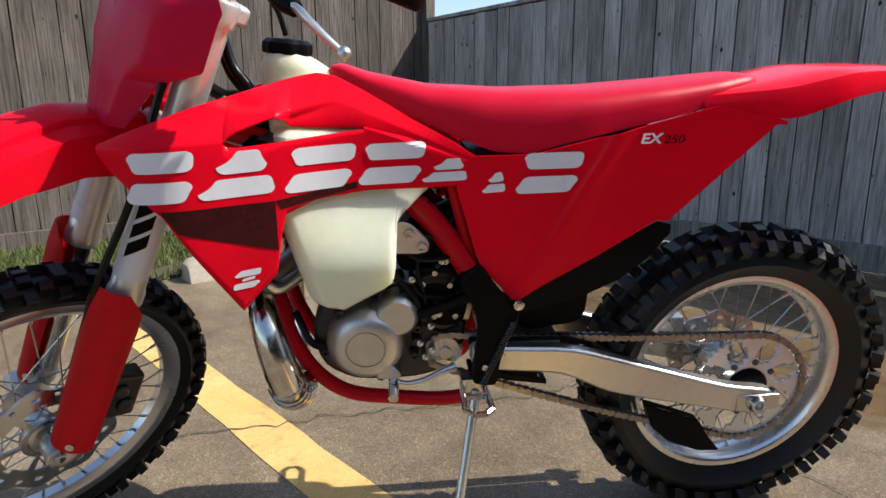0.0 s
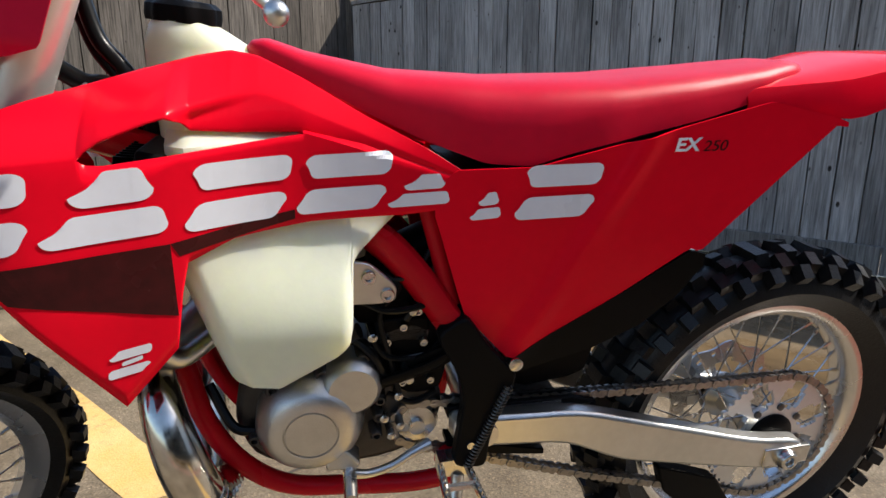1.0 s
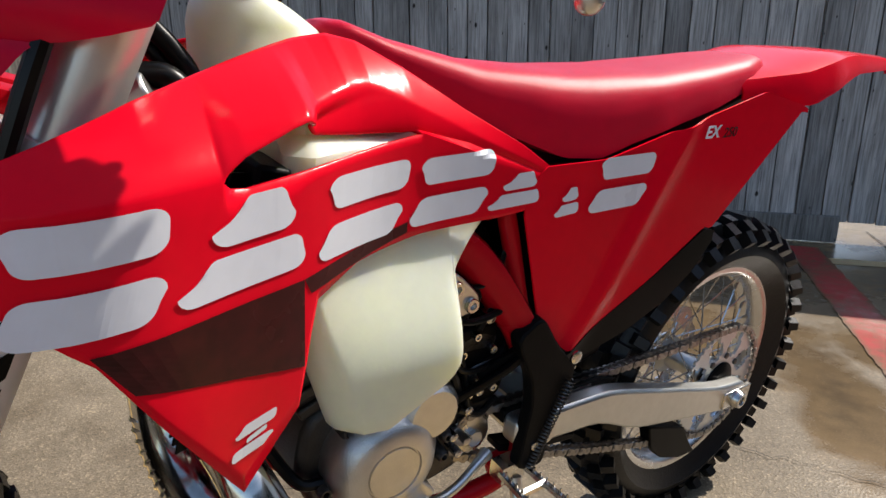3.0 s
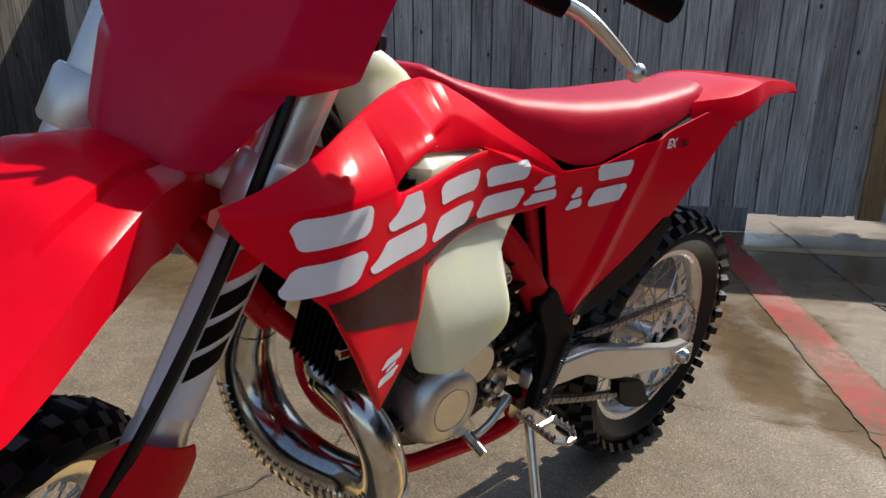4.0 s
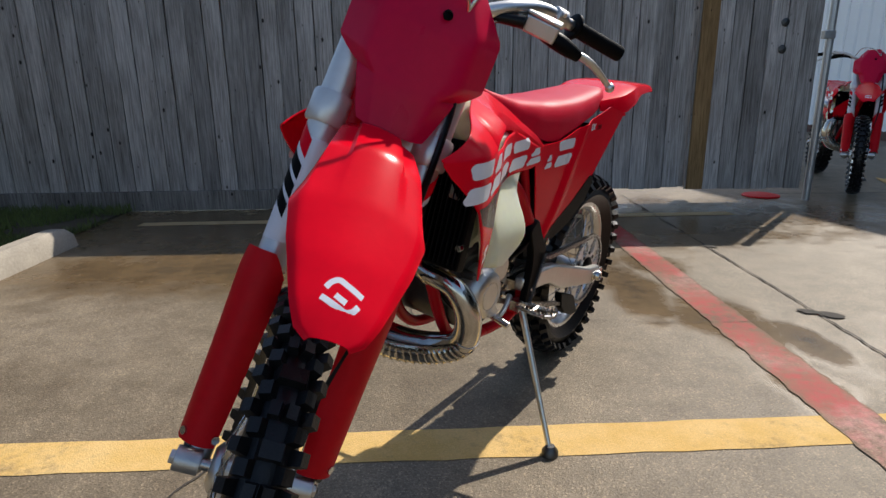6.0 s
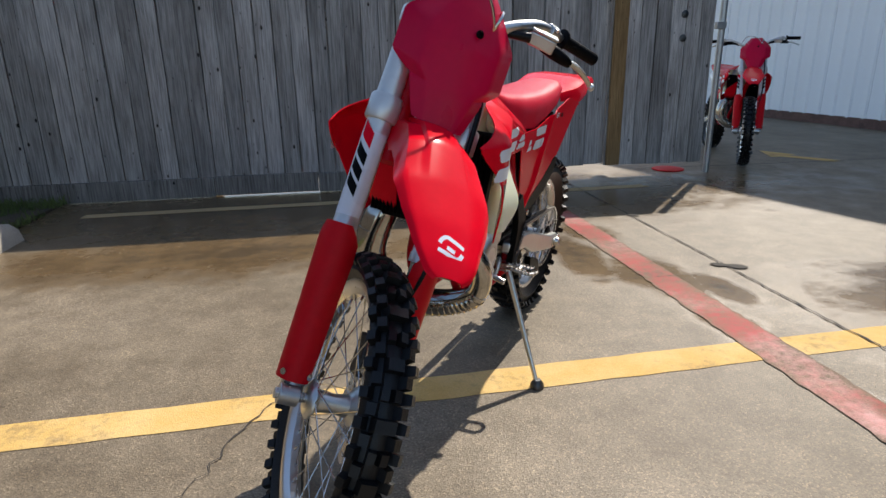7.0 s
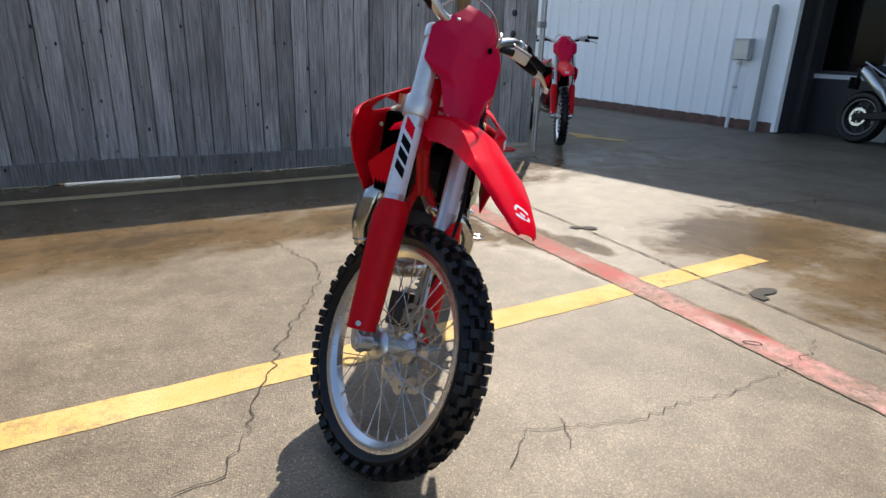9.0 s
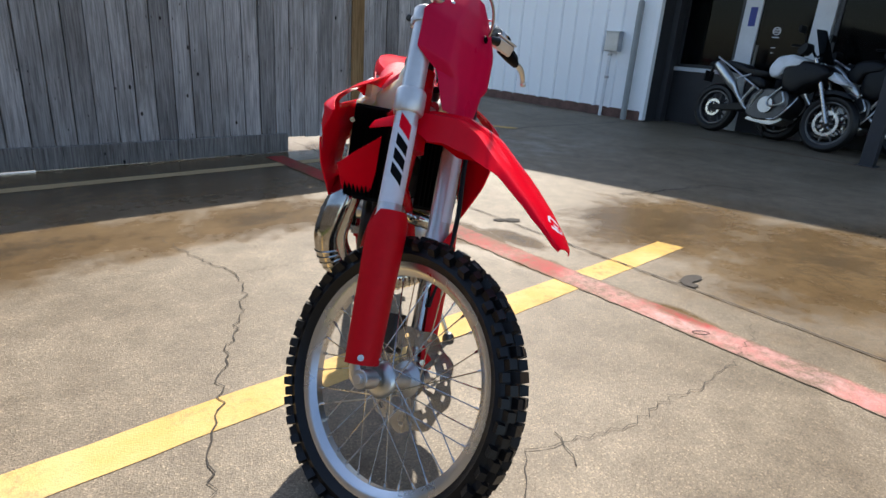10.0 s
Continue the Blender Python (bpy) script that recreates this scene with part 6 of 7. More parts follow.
        for r0, r1 in zip(rows, rows[1:]):
            for j in range(4):
                bm.faces.new((r0[j], r0[j + 1], r1[j + 1], r1[j]))

        put("badge_film", bm, WHITE_FILM, "white film shape", fender, smooth=False)

    def slant(u_, v_):
        return (1.622 + 0.34 * u_ + 0.96 * v_, 0.010 + 0.94 * u_ - 0.29 * v_)

    for key in ([(0.022, -0.0135), (0.0, -0.0135), (-0.013, -0.013), (-0.020, -0.006), (-0.0225, 0.003)],
                [(-0.022, 0.0145), (0.0, 0.0145), (0.013, 0.0135), (0.020, 0.007), (0.0225, -0.002)],
                [(-0.008, 0.004), (0.000, 0.0045), (0.008, 0.0045)]):
        ring_piece([slant(*p) for p in spline(key, 26)])

    # number plate
    bm = bmesh.new()
    rows = []
    for i in range(61):
        f = i / 60
        z = 0.930 + 0.285 * f
        xc = lerp_table([(0.925, 1.232), (1.0, 1.205), (1.10, 1.162), (1.17, 1.118), (1.215, 1.082)], z)
        hw = lerp_table([(0.917, 0.052), (0.945, 0.066), (0.99, 0.084), (1.006, 0.090), (1.022, 0.120), (1.032, 0.135), (1.115, 0.136), (1.125, 0.131), (1.16, 0.098), (1.205, 0.056), (1.215, 0.048)], z)
        back = lerp_table([(0.925, 0.020), (1.0, 0.040), (1.03, 0.080), (1.11, 0.080), (1.2, 0.030)], z)
        rows.append([(xc - back * (0.22 * abs(s) + 0.78 * max(0.0, (abs(s) - 0.60) / 0.40)), hw * s, z) for s in (-1, -0.9, -0.8, -0.7, -0.62, -0.58, -0.4, -0.2, 0, 0.2, 0.4, 0.58, 0.62, 0.7, 0.8, 0.9, 1)])
    skin(bm, rows, 0.003)
    plate = put("number_plate", moved(bm, Matrix.Translation((0.012, 0.008, 0.004)) @ FORK), RED_PLATE, "blank crimson number plate")
    bm = bmesh.new()
    lathe(bm, [(0.0, 0.0), (0.009, 0.0), (0.009, 0.003), (0.006, 0.004), (0.006, 0.001), (0.0, 0.001)], (0, 0, 0), axis="x", segs=16)
    put("grommet", moved(bm, Matrix.Translation((0.012, 0.008, 0.004)) @ FORK @ Matrix.Translation((1.149, 0.020, 1.135)) @ Matrix.Rotation(radians(-24), 4, "Y") @ Matrix.Rotation(radians(12), 4, "Z")), BLACK, "", plate)

    # handlebar, a little forward of the clamp
    def shifted(name, bm, material, label="", parent=None, **k):
        return placed(name, moved(bm, Matrix.Translation((0.030, 0.0, 0.006))), material, label, parent, **k)

    put = shifted
    # handlebar
    bm = bmesh.new()
    half = [(1.062, 0.0, 1.155), (1.062, 0.09, 1.157), (1.045, 0.16, 1.192), (1.014, 0.225, 1.215), (0.985, 0.30, 1.212), (0.956, 0.418, 1.206)]
    tube(bm, [(x, -y_, z) for x, y_, z in half[:0:-1]] + half, [0.011] * 2 + [0.0125] + [0.014] * 5 + [0.0125] + [0.011] * 2, 14, 70)
    bar = put("handlebar", bm, ALU, "tapered silver aluminium handlebar")
    for sgn in (1, -1):
        def side(p):
            return (p[0], p[1] * sgn, p[2])
        bm = bmesh.new()
        ga, gb = Vector(side((0.983, 0.306, 1.2115))), Vector(side((0.954, 0.428, 1.2055)))
        cuts, rads = [0.0], [0.0150]
        for k in range(30):
            f = 0.03 + 0.92 * k / 29
            cuts += [f, f + 0.004, f + 0.016, f + 0.020]
            rads += [0.0156, 0.0161, 0.0161, 0.0156]
        tube(bm, [tuple(ga.lerp(gb, f)) for f in cuts + [0.985, 1.0]], rads + [0.0158, 0.0125], 18)
        put("grip", bm, BLACK, "black ribbed rubber grip", bar)
        bm = bmesh.new()
        tube(bm, [side((0.9865, 0.298, 1.212)), side((0.9860, 0.300, 1.212)), side((0.9845, 0.305, 1.212)), side((0.984, 0.307, 1.212))], [0.022, 0.0255, 0.0255, 0.022], 24)
        put("flange", bm, BLACK, "", bar)
        # clamp round the bar, with its two bolts
        bm = bmesh.new()
        tube(bm, [side((1.003, 0.250, 1.2145)), side((0.994, 0.276, 1.2135))], 0.0185, 18)
        clamp = put("lever_clamp", bm, ALU_RAW, "", bar, bevel=0.002)
        for dz in (0.016, -0.014):
            bm = bmesh.new()
            tube(bm, [side((0.985, 0.258, 1.214 + dz)), side((1.022, 0.266, 1.206 + dz))], 0.0045, 8)
            put("bolt", bm, STEEL, "", clamp)
        # reservoir with its flat lid, ahead of the bar
        rm = Matrix.Translation(side((1.050, 0.226, 1.190))) @ Matrix.Rotation(radians(-17 * sgn), 4, "Z") @ Matrix.Rotation(radians(8), 4, "Y")
        bm = bmesh.new()
        box(bm, (-0.026, -0.032, -0.022), (0.018, 0.034, 0.010), rm)
        rod(bm, rm @ Vector((0.0, -0.050 * sgn, -0.010)), rm @ Vector((0.0, 0.030 * sgn, -0.010)), 0.012, 14)
        res = put("master_cylinder", bm, ALU_RAW if sgn > 0 else BLACK, "cast lever perch and reservoir", bar, bevel=0.004)
        bm = bmesh.new()
        box(bm, (-0.027, -0.033, 0.0105), (0.019, 0.035, 0.0165), rm)
        put("lid", bm, ALU, "", res, bevel=0.002)
        bm = bmesh.new()
        tube(bm, [side((1.064, 0.190, 1.180)), side((1.062, 0.178, 1.177)), side((1.058, 0.150, 1.170)), side((1.050, 0.125, 1.162)), side((1.05, 0.09, 1.165))], [0.0125, 0.0115, 0.010, 0.0085, 0.0045], 12, 24)
        put("boot", bm, HOSE, "black rubber boot", bar)
        # lever pivot in its rubber shroud
        bm = bmesh.new()
        tube(bm, [side((1.040, 0.238, 1.176)), side((1.052, 0.262, 1.176)), side((1.058, 0.290, 1.172)), side((1.058, 0.316, 1.168))], [0.012, 0.0165, 0.0150, 0.0105], 14, 20)
        put("pivot", bm, BLACK, "", bar)
        bm = bmesh.new()
        tube(bm, [side((1.058, 0.300, 1.171)), side((1.060, 0.325, 1.170)), side((1.062, 0.345, 1.166)), side((1.058, 0.375, 1.155)), side((1.051, 0.400, 1.144))], [0.0075, 0.0088, 0.0085, 0.0070, 0.0060], 12, 28, flat=0.7)
        bmesh.ops.create_uvsphere(bm, u_segments=14, v_segments=10, radius=0.0095, matrix=Matrix.Translation(side((1.050, 0.405, 1.142))))
        put("lever", bm, ALU, "polished lever with ball end", bar)
    bm = bmesh.new()
    box(bm, (1.035, -0.055, 1.12), (1.09, 0.055, 1.175))
    put("bar_clamp", bm, ALU, "", bar, bevel=0.006)
    for pts_ in ([(1.05, 0.10, 1.165), (1.085, 0.095, 1.20), (1.118, 0.085, 1.185), (1.118, 0.075, 1.14), (1.095, 0.065, 1.11)], [(1.05, -0.11, 1.165), (1.09, -0.06, 1.235), (1.125, 0.02, 1.225), (1.128, 0.070, 1.175), (1.110, 0.082, 1.135), (1.085, 0.08, 1.11)]):
        bm = bmesh.new()
        tube(bm, pts_, 0.0035, 8, 30)
        put("cable", bm, STEEL, "steel-braided control cable", bar)
    return bike


def build_bike(M, steer, label, stand=True, close=True):
    bike, S, add = dirt_bike(M, steer, label, close)
    bike_running_gear(bike, S, add, stand)
    bike_front(bike, S, add)
    return bike


BIKE = pose(0.657, 1.750, 0, -7.4, -0.2, 180 + 12.6)
build_bike(BIKE, 45.5, "red off-road motorcycle leaning on its side stand, bars turned")
FAR = pose(6.41, 2.56, 0, 0, 0, 207) @ pose(0, 0, 0, -4, 0, 0)
build_bike(FAR, -12, "red off-road motorcycle parked upright behind the gate", close=False)

# ---------------------------------------------------------------- storefront
GLASS = bpy.data.materials.new("shop_glass")
GLASS.use_nodes = True
gb = GLASS.node_tree.nodes["Principled BSDF"]
gb.inputs["Base Color"].default_value = (0.02, 0.025, 0.03, 1)
gb.inputs["Roughness"].default_value = 0.04
gb.inputs["Transmission Weight"].default_value = 0.9
gb.inputs["IOR"].default_value = 1.22
FRAME_WHITE = mat("white_door_frame", (0.70, 0.71, 0.73), 0.45, vary=0.08)
SHOP_DARK = mat("interior_dimmed_by_colour", (0.018, 0.018, 0.020), 0.8, vary=0.3)
PAD_BLUE = mat("blue_sticker", (0.02, 0.04, 0.25), 0.4)
SATIN_BLACK = mat("satin_black_fairing", (0.010, 0.010, 0.011), 0.32, spec=0.18, vary=0.2)
FAIR_WHITE = mat("white_fairing", (0.72, 0.74, 0.76), 0.28, vary=0.05)
GOLD = mat("gold_fork", (0.42, 0.20, 0.03), 0.3, metal=0.9)


def lot_part(name, bm, material, label, category, kind="structure", **k):
    ob = part(name, bm, material, None, smooth=False, **k)
    ob.matrix_world = LOT
    return tagged(ob, label, category, kind=kind)


bm = bmesh.new()
box(bm, (FRONT_S, -9, 0), (FRONT_S + 0.15, CORNER - 0.006, 0.80))
lot_part("wall_front", bm, TRIM_DARK, "charcoal panelled lower wall of the storefront", "wall")
bm = bmesh.new()
box(bm, (FRONT_S, -9, 2.7), (FRONT_S + 0.15, CORNER - 0.006, 5.0))
lot_part("wall_head", bm, TRIM_DARK, "charcoal wall above the shop windows", "wall")
bm = bmesh.new()
box(bm, (FRONT_S - 0.03, 3.72, 0.80), (FRONT_S + 0.16, CORNER - 0.008, 0.86))
lot_part("window_sill_1", bm, FRAME_WHITE, "white sill of the shop window", "window sill", bevel=0.004)
for k, (a, b) in enumerate(((3.72, CORNER - 0.008), (1.3, 2.50), (-1.4, 1.2))):
    win = new("window_%d" % (k + 1))
    win.matrix_world = LOT
    tagged(win, "dark shop window in a charcoal frame", "window", kind="structure")
    bm = bmesh.new()
    box(bm, (FRONT_S + 0.06, a + 0.04, 0.87), (FRONT_S + 0.07, b - 0.04, 2.68))
    part("pane", bm, GLASS, win, smooth=False)
    bm = bmesh.new()
    for u, v, z0, z1 in ((a, a + 0.05, 0.862, 2.7), (b - 0.05, b, 0.862, 2.7), (a + 0.05, b - 0.05, 0.862, 0.91), (a + 0.05, b - 0.05, 2.65, 2.7)):
        box(bm, (FRONT_S + 0.03, u, z0), (FRONT_S + 0.11, v, z1))
    part("window_frame", bm, TRIM_DARK, win, smooth=False)
door = new("door_1")
door.matrix_world = LOT
tagged(door, "glazed shop door with white jambs and small white stickers", "door", kind="structure")
bm = bmesh.new()
box(bm, (FRONT_S + 0.02, 2.76, 0.02), (FRONT_S + 0.05, 3.47, 2.15))
part("pane", bm, GLASS, door, smooth=False)
for a, b in ((3.47, 3.71), (2.52, 2.76)):
    bm = bmesh.new()
    box(bm, (FRONT_S - 0.02, a, 0), (FRONT_S + 0.14, b, 2.7))
    part("jamb", bm, FRAME_WHITE, door, smooth=False, bevel=0.005)
bm = bmesh.new()
box(bm, (FRONT_S + 0.0, 3.41, 0.95), (FRONT_S + 0.02, 3.45, 1.25))
part("door_handle", bm, STEEL_DARK, door, smooth=False, bevel=0.004)
bm = bmesh.new()
lathe(bm, [(0.055, 0.0), (0.055, -0.002), (0.045, -0.002), (0.045, 0.0), (0.055, 0.0)], (FRONT_S + 0.018, 3.21, 1.45), axis="x", segs=24)
for z in (1.43, 1.45, 1.47):
    box(bm, (FRONT_S + 0.016, 3.17, z), (FRONT_S + 0.018, 3.25, z + 0.008))
for z, w in ((1.36, 0.05), (1.22, 0.03), (1.15, 0.02)):
    box(bm, (FRONT_S + 0.016, 3.21 - w, z), (FRONT_S + 0.018, 3.21 + w, z + 0.012))
part("sticker", bm, FRAME_WHITE, door, smooth=False)
bm = bmesh.new()
box(bm, (FRONT_S - 0.024, 3.52, 1.50), (FRONT_S - 0.021, 3.62, 1.76))
part("notice", bm, PAD_BLUE, door, smooth=False)
# room behind the glass; its dimness is put into the near-black colour
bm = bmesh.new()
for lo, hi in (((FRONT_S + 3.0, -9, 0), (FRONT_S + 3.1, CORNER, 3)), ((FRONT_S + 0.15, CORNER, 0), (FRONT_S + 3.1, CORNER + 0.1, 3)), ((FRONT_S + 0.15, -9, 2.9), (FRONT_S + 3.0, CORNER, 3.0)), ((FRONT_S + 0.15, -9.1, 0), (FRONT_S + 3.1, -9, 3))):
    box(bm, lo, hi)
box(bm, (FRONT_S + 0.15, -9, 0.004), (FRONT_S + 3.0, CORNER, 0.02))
lot_part("room_walls", bm, SHOP_DARK, "shop interior walls and floor, near-black to stand for an unlit room", "wall")
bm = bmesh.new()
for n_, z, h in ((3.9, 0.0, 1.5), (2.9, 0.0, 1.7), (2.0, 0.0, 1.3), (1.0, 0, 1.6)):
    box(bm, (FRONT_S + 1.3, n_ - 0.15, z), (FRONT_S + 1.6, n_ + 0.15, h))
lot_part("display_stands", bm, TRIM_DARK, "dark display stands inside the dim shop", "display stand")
# porch post and its beam
post = new("porch_post")
post.matrix_world = LOT
tagged(post, "dark square steel porch post", "post")
bm = bmesh.new()
box(bm, (5.84, 1.30, 0), (5.98, 1.44, 2.75))
part("shaft", bm, TRIM_DARK, post, smooth=False, bevel=0.006)
bm = bmesh.new()
box(bm, (5.81, 1.27, 0), (6.01, 1.47, 0.012))
part("base_plate", bm, TRIM_DARK, post, smooth=False)
bm = bmesh.new()
box(bm, (5.80, -9, 2.75), (6.02, CORNER - 0.02, 3.0))
box(bm, (6.02, -9, 2.78), (FRONT_S, CORNER - 0.02, 2.86))
lot_part("porch_beam", bm, TRIM_DARK, "dark porch beam and soffit", "beam")

# meter box with its conduit and the downpipe on the siding
meter = new("meter_box")
meter.matrix_world = LOT
tagged(meter, "grey steel electrical box with white conduit on the siding", "electrical box")
bm = bmesh.new()
box(bm, (WALL_S - 0.16, 5.20, 1.02), (WALL_S - 0.031, 5.44, 1.31))
body = part("body", bm, GALV, meter, smooth=False, bevel=0.012)
bm = bmesh.new()
box(bm, (WALL_S - 0.17, 5.19, 1.305), (WALL_S - 0.031, 5.45, 1.325))
part("lid", bm, GALV, meter, smooth=False, bevel=0.004)
bm = bmesh.new()
tube(bm, [(WALL_S - 0.075, 5.36, 1.02), (WALL_S - 0.075, 5.37, 0.88), (WALL_S - 0.07, 5.38, 0.55), (WALL_S - 0.07, 5.40, 0.0)], 0.028, 12)
part("conduit", bm, FRAME_WHITE, meter)
for z in (0.95, 0.60):
    bm = bmesh.new()
    rod(bm, (WALL_S - 0.073, 5.37, z), (WALL_S - 0.073, 5.37, z + 0.04), 0.036, 12)
    part("collar", bm, GALV, meter)
pipe_ = new("downpipe")
pipe_.matrix_world = LOT
tagged(pipe_, "grey painted steel pipe standing against the siding", "pipe")
bm = bmesh.new()
rod(bm, (WALL_S - 0.10, 4.93, 0), (WALL_S - 0.10, 4.93, 1.74), 0.048, 16)
part("shaft", bm, TRIM_GREY, pipe_)
bm = bmesh.new()
bmesh.ops.create_uvsphere(bm, u_segments=16, v_segments=8, radius=0.048, matrix=Matrix.Translation((WALL_S - 0.10, 4.93, 1.74)))
part("cap", bm, TRIM_GREY, pipe_)
# painted arrow and far markings
bm = bmesh.new()
pts = [(3.50, 5.70), (3.28, 5.22), (3.40, 5.20), (3.66, 4.76), (3.80, 4.82), (3.54, 5.27), (3.66, 5.30)]
bm.faces.new([bm.verts.new((s, n, 0.004)) for s, n in pts])
lot_part("arrow_mark", bm, YELLOW, "faded yellow painted arrow on the concrete", "line marking")
ribbon("joint_cross", [(1.5, 4.85), (2.65, 4.81), (4.2, 4.77), (5.48, 4.70), (6.5, 4.72)], 0.018, CRACK, "dark joint between concrete slabs", z=0.010, rough=0.015)
ribbon("crack_c", [(1.9, 2.02), (2.4, 1.9), (2.99, 1.79), (3.32, 1.11)], 0.012, CRACK, "thin meandering crack in the concrete", z=0.008, rough=0.05)
flat_strip("line_shop", 5.74, 5.82, -3.0, 3.4, RED_LINE, "worn pink painted line by the storefront", z=0.005)


# ---------------------------------------------------------------- adventure motorcycles
def adventure_bike(label, accent, fork_mat):
    b = new("adventure_motorcycle")
    tagged(b, label, "motorcycle", group="adventure motorcycles by the shop")

    def add(name, bm, m, parent=None, **k):
        return part(name, bm, m, parent or b, **k)

    for name, x, r, w, rim in (("rear", 0.0, 0.325, 0.14, 0.225), ("front", 1.56, 0.335, 0.11, 0.250)):
        bm = bmesh.new()
        prof = [(rim, -w * 0.35), (rim + 0.03, -w * 0.5), (r - 0.03, -w * 0.48), (r, -w * 0.2), (r + 0.003, 0), (r, w * 0.2), (r - 0.03, w * 0.48), (rim + 0.03, w * 0.5), (rim, w * 0.35), (rim, -w * 0.35)]
        lathe(bm, prof, (x, 0, r), segs=40)
        add(name + "_tyre", bm, RUBBER)
        bm = bmesh.new()
        lathe(bm, [(rim + 0.006, -w * 0.36), (rim - 0.02, -w * 0.3), (rim - 0.02, w * 0.3), (rim + 0.006, w * 0.36), (rim - 0.012, w * 0.36), (rim - 0.03, 0), (rim - 0.012, -w * 0.36), (rim + 0.006, -w * 0.36)], (x, 0, r), segs=40)
        rim_ob = add(name + "_rim", bm, STEEL_DARK)
        bm = bmesh.new()
        lathe(bm, [(0.0, -0.06), (0.05, -0.05), (0.04, 0.0), (0.05, 0.05), (0.0, 0.06)], (x, 0, r), segs=20)
        for k in range(10):
            a = 2 * math.pi * k / 10
            tube(bm, [(x + 0.04 * math.cos(a), 0, r + 0.04 * math.sin(a)), (x + (rim - 0.02) * math.cos(a + 0.12), 0, r + (rim - 0.02) * math.sin(a + 0.12))], 0.012, 6)
        add(name + "_hub", bm, STEEL_DARK)
        for s in ((-1, 1) if name == "front" else (-1,)):
            bm = bmesh.new()
            d1 = 0.15 if name == "front" else 0.115
            lathe(bm, [(d1, 0.0), (d1, 0.005), (d1 - 0.035, 0.005), (d1 - 0.035, 0.0), (d1, 0.0)], (x, s * 0.075, r), segs=40)
            for k in range(8):
                a = 2 * math.pi * k / 8
                tube(bm, [(x + 0.05 * math.cos(a), s * 0.075, r + 0.05 * math.sin(a)), (x + 0.09 * math.cos(a), s * 0.075, r + 0.09 * math.sin(a))], 0.008, 6)
            add(name + "_brake_disc", bm, STEEL)
    bm = bmesh.new()
    slab(bm, rounded([(0.0, 0.36), (0.55, 0.46), (0.60, 0.38), (0.45, 0.33), (0.0, 0.29)], 2, 0.3), -0.13, -0.07)
    slab(bm, rounded([(0.0, 0.36), (0.55, 0.46), (0.60, 0.38), (0.45, 0.33), (0.0, 0.29)], 2, 0.3), 0.07, 0.13)
    add("swingarm", bm, SATIN_BLACK, bevel=0.01)
    bm = bmesh.new()
    slab(bm, rounded([(0.55, 0.32), (0.60, 0.58), (0.80, 0.66), (1.08, 0.64), (1.12, 0.42), (0.98, 0.27), (0.70, 0.25)], 2, 0.3), -0.19, 0.19)
    eng = add("engine", bm, STEEL_DARK, bevel=0.02)
    for s in (-1, 1):
        bm = bmesh.new()
        lathe(bm, [(0.0, 0.03), (0.08, 0.03), (0.10, 0.0)], (0.84, s * 0.19 if s > 0 else -0.22, 0.45), segs=28)
        add("engine_cover", bm, ALU_RAW, eng)
        bm = bmesh.new()
        tube(bm, [(0.62, 0.20 * s, 0.66), (0.50, 0.19 * s, 0.46), (0.60, 0.17 * s, 0.36), (0.66, 0.19 * s, 0.50), (0.74, 0.20 * s, 0.62)], 0.018, 8, 24)
        add("foot_hanger", bm, ALU)
        bm = bmesh.new()
        tube(bm, [(0.98, 0.20 * s, 0.68), (0.86, 0.23 * s, 0.52), (0.90, 0.24 * s, 0.44), (1.08, 0.25 * s, 0.50), (1.02, 0.22 * s, 0.62)], 0.011, 8, 24)
        tube(bm, [(0.78, 0.16 * s, 0.27), (1.0, 0.19 * s, 0.30), (1.12, 0.17 * s, 0.45), (1.16, 0.10 * s, 0.58)], 0.011, 8, 24)
        add("crash_bar", bm, ALU)
        bm = bmesh.new()
        tube(bm, [(0.66, 0.15 * s, 0.62), (0.20, 0.17 * s, 0.86), (-0.06, 0.15 * s, 0.98)], 0.012, 8, 14)
        tube(bm, [(0.50, 0.17 * s, 0.80), (0.30, 0.19 * s, 0.72)], 0.010, 8)
        add("rear_rack", bm, ALU)
    bm = bmesh.new()
    tube(bm, [(0.52, -0.17, 0.40), (0.38, -0.19, 0.55), (0.27, -0.21, 0.68), (0.05, -0.22, 0.86), (0.02, -0.22, 0.88)], [0.025, 0.03, 0.062, 0.066, 0.05], 16, 24)
    add("silencer", bm, ALU)
    bm = bmesh.new()
    slab(bm, rounded([(0.56, 0.23), (0.95, 0.20), (1.10, 0.30), (1.02, 0.33), (0.62, 0.29)], 2, 0.3), -0.16, 0.16, 0.1)
    add("skid_plate", bm, ALU, bevel=0.01)
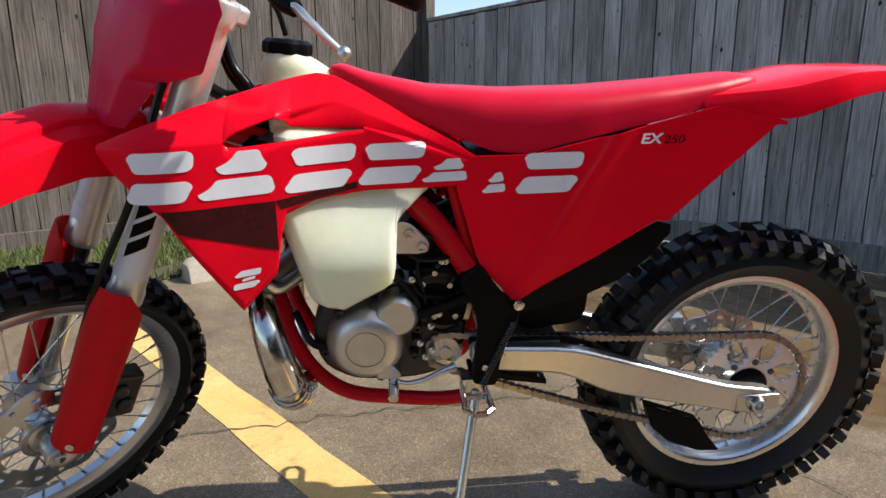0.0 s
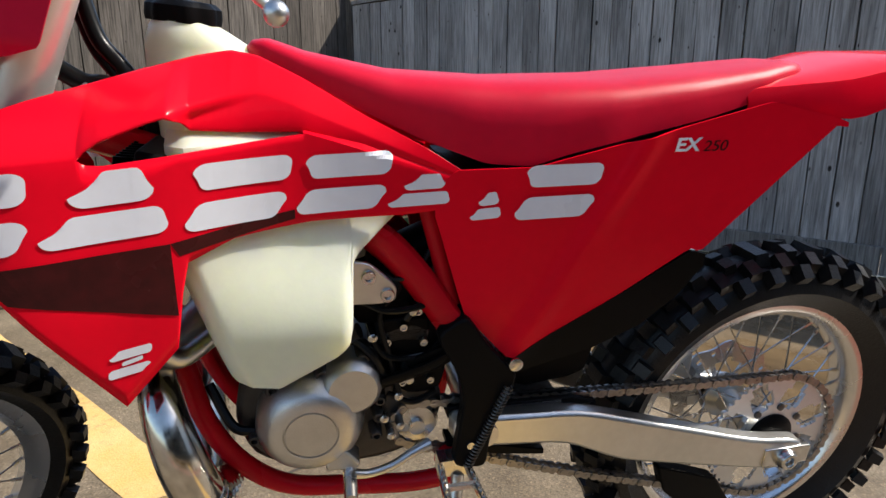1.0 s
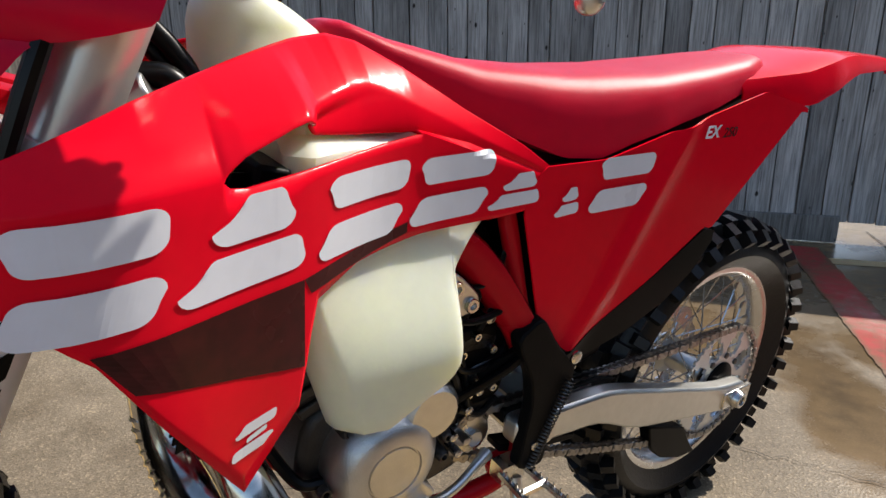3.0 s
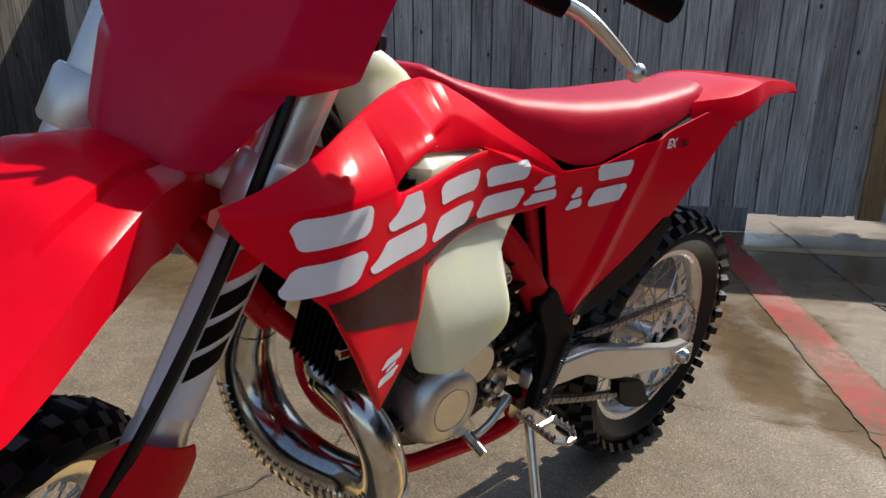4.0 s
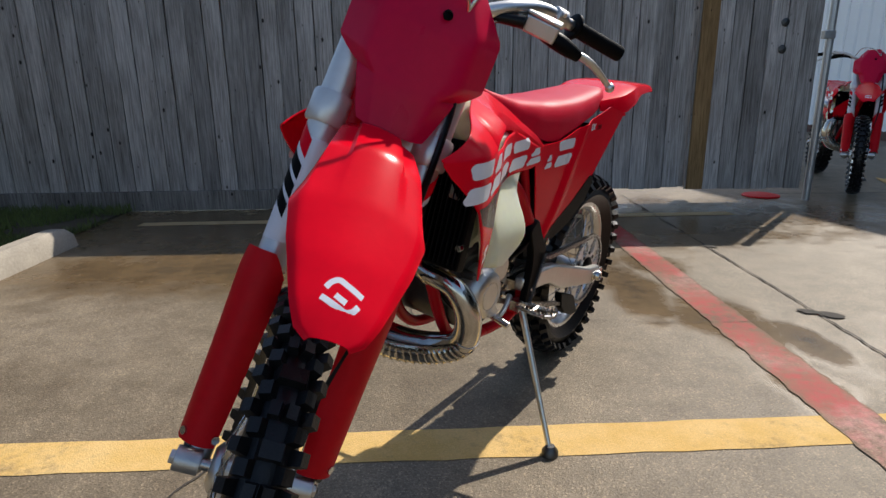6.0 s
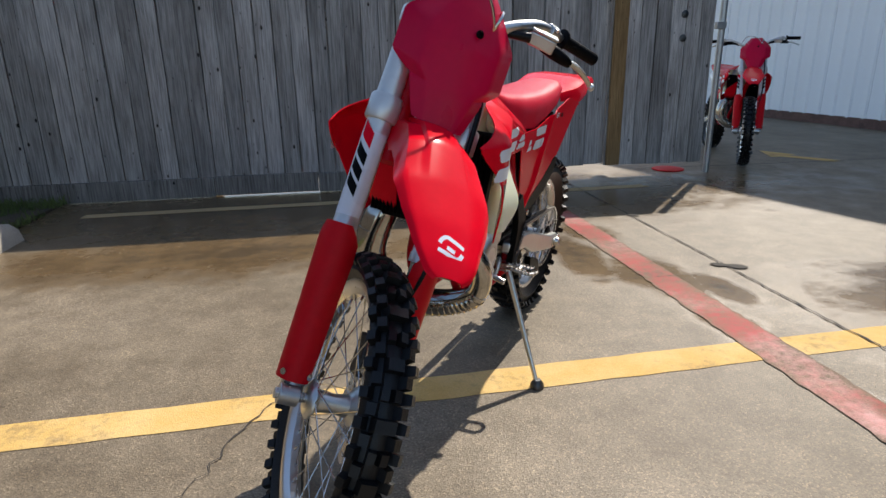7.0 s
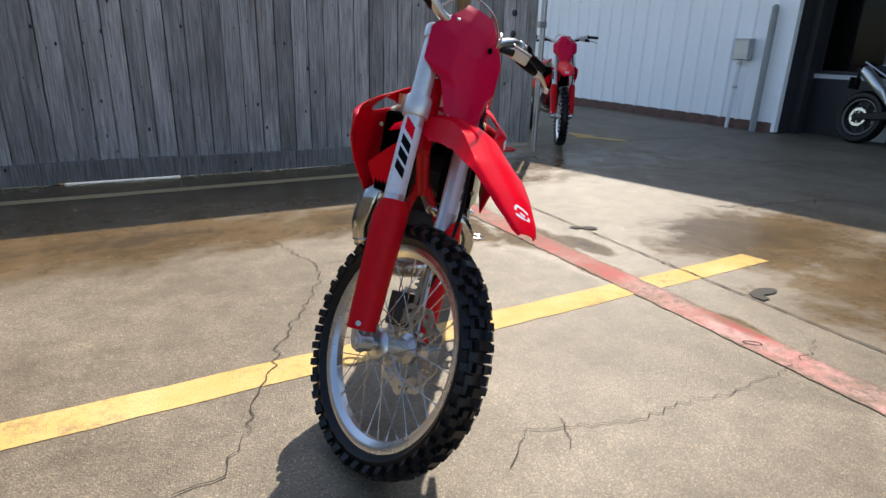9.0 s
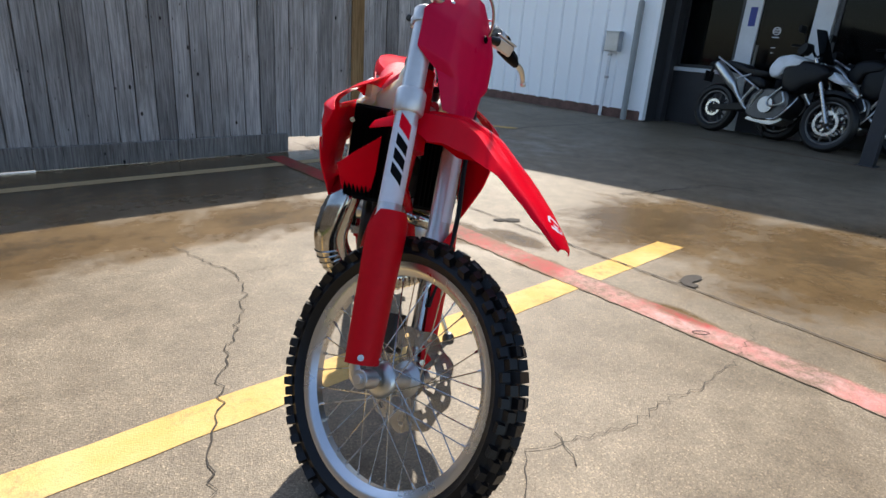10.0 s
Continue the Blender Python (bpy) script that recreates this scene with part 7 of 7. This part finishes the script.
    for nm, pts, w, m_ in (("seat", [(-0.08, 0.92), (0.10, 0.96), (0.30, 0.93), (0.50, 0.84), (0.72, 0.86), (0.74, 0.80), (0.50, 0.76), (0.25, 0.84), (-0.05, 0.88)], 0.13, SATIN_BLACK),
                           ("tail", [(-0.22, 0.92), (-0.05, 0.96), (0.30, 0.86), (0.28, 0.78), (-0.02, 0.85), (-0.24, 0.87)], 0.10, SATIN_BLACK),
                           ("side_cover", [(0.30, 0.82), (0.66, 0.78), (0.70, 0.66), (0.58, 0.62), (0.34, 0.76)], 0.12, SATIN_BLACK),
                           ("tank_cover", [(0.72, 0.90), (0.80, 1.04), (0.98, 1.08), (1.14, 1.03), (1.12, 0.95), (0.94, 0.92), (0.88, 0.80), (0.80, 0.78), (0.74, 0.82)], 0.20, accent),
                           ("fairing", [(0.92, 0.95), (1.10, 1.02), (1.36, 0.99), (1.50, 0.90), (1.40, 0.80), (1.22, 0.72), (1.10, 0.62), (0.96, 0.66), (0.90, 0.80)], 0.185, SATIN_BLACK),
                           ("beak", [(1.30, 0.92), (1.46, 0.93), (1.68, 0.78), (1.60, 0.77), (1.40, 0.84)], 0.10, FAIR_WHITE),
                           ("front_mudguard", [(1.30, 0.62), (1.42, 0.72), (1.66, 0.72), (1.82, 0.62), (1.66, 0.69), (1.44, 0.69)], 0.07, SATIN_BLACK)):
        bm = bmesh.new()
        out = rounded(pts, 2, 0.28)
        for s in (1, -1):
            pillow(bm, out, 0.0, w * s, min(0.05, w * 0.4))
        add(nm, bm, m_)
    for s in (-1, 1):
        bm = bmesh.new()
        tube(bm, [(1.585, 0.10 * s, 0.33), (1.40, 0.10 * s, 0.72), (1.24, 0.10 * s, 1.04)], [0.024, 0.026, 0.030], 12)
        add("fork_leg", bm, fork_mat)
        bm = bmesh.new()
        tube(bm, [(1.17, 0.02 * s, 1.08), (1.16, 0.20 * s, 1.16), (1.06, 0.40 * s, 1.15)], 0.014, 10, 14)
        add("handlebar", bm, SATIN_BLACK)
        bm = bmesh.new()
        pillow(bm, rounded([(1.14, 1.10), (1.24, 1.20), (1.27, 1.12), (1.20, 1.04)], 2, 0.3), 0.40 * s, 0.24 * s, 0.02)
        add("hand_guard", bm, SATIN_BLACK)
        bm = bmesh.new()
        tube(bm, [(1.14, 0.24 * s, 1.17), (1.12, 0.28 * s, 1.28), (1.10, 0.33 * s, 1.33)], 0.006, 8)
        pillow(bm, rounded([(1.09, 1.30), (1.12, 1.30), (1.12, 1.38), (1.09, 1.38)], 2, 0.3), 0.28 * s, 0.40 * s, 0.01)
        add("mirror", bm, SATIN_BLACK)
    bm = bmesh.new()
    rows = []
    for k in range(7):
        f = k / 6
        rows.append([(1.38 - 0.20 * f - 0.06 * abs(s) ** 2, s * (0.15 - 0.05 * f), 1.0 + 0.38 * f) for s in np.linspace(-1, 1, 9)])
    skin(bm, rows, 0.004)
    add("windscreen", bm, GLASS)
    bm = bmesh.new()
    tube(bm, [(0.60, 0.12, 0.28), (0.66, 0.26, 0.0)], [0.014, 0.011], 10)
    box(bm, (0.63, 0.24, -0.004), (0.70, 0.30, 0.008))
    add("side_stand", bm, STEEL_DARK)
    bm = bmesh.new()
    box(bm, (-0.26, -0.09, 0.66), (-0.245, 0.09, 0.80))
    tube(bm, [(-0.20, 0, 0.90), (-0.25, 0, 0.72)], 0.02, 8)
    add("plate_holder", bm, SATIN_BLACK)
    return b


def stand_at(s, n, s2, n2):
    """A pose with the rear wheel at s, n and the front towards s2, n2."""
    a, c = lot(s, n), lot(s2, n2)
    d = c - a
    return pose(a.x, a.y, GZ, 0, 0, math.degrees(math.atan2(d.y, d.x))) @ pose(0, 0, 0, -6, 0, 0) @ Matrix.Scale(1.06, 4)


adv = adventure_bike("black and white adventure motorcycle on its side stand", FAIR_WHITE, STEEL)
adv.matrix_world = stand_at(6.82, 3.66, 6.45, 1.98)
adv2 = adventure_bike("black adventure motorcycle with gold fork by the shop", SATIN_BLACK, GOLD)
adv2.matrix_world = stand_at(6.95, 2.80, 6.70, 1.40)
adv3 = copy_thing(adv2, stand_at(6.95, 2.2, 6.6, 0.75))
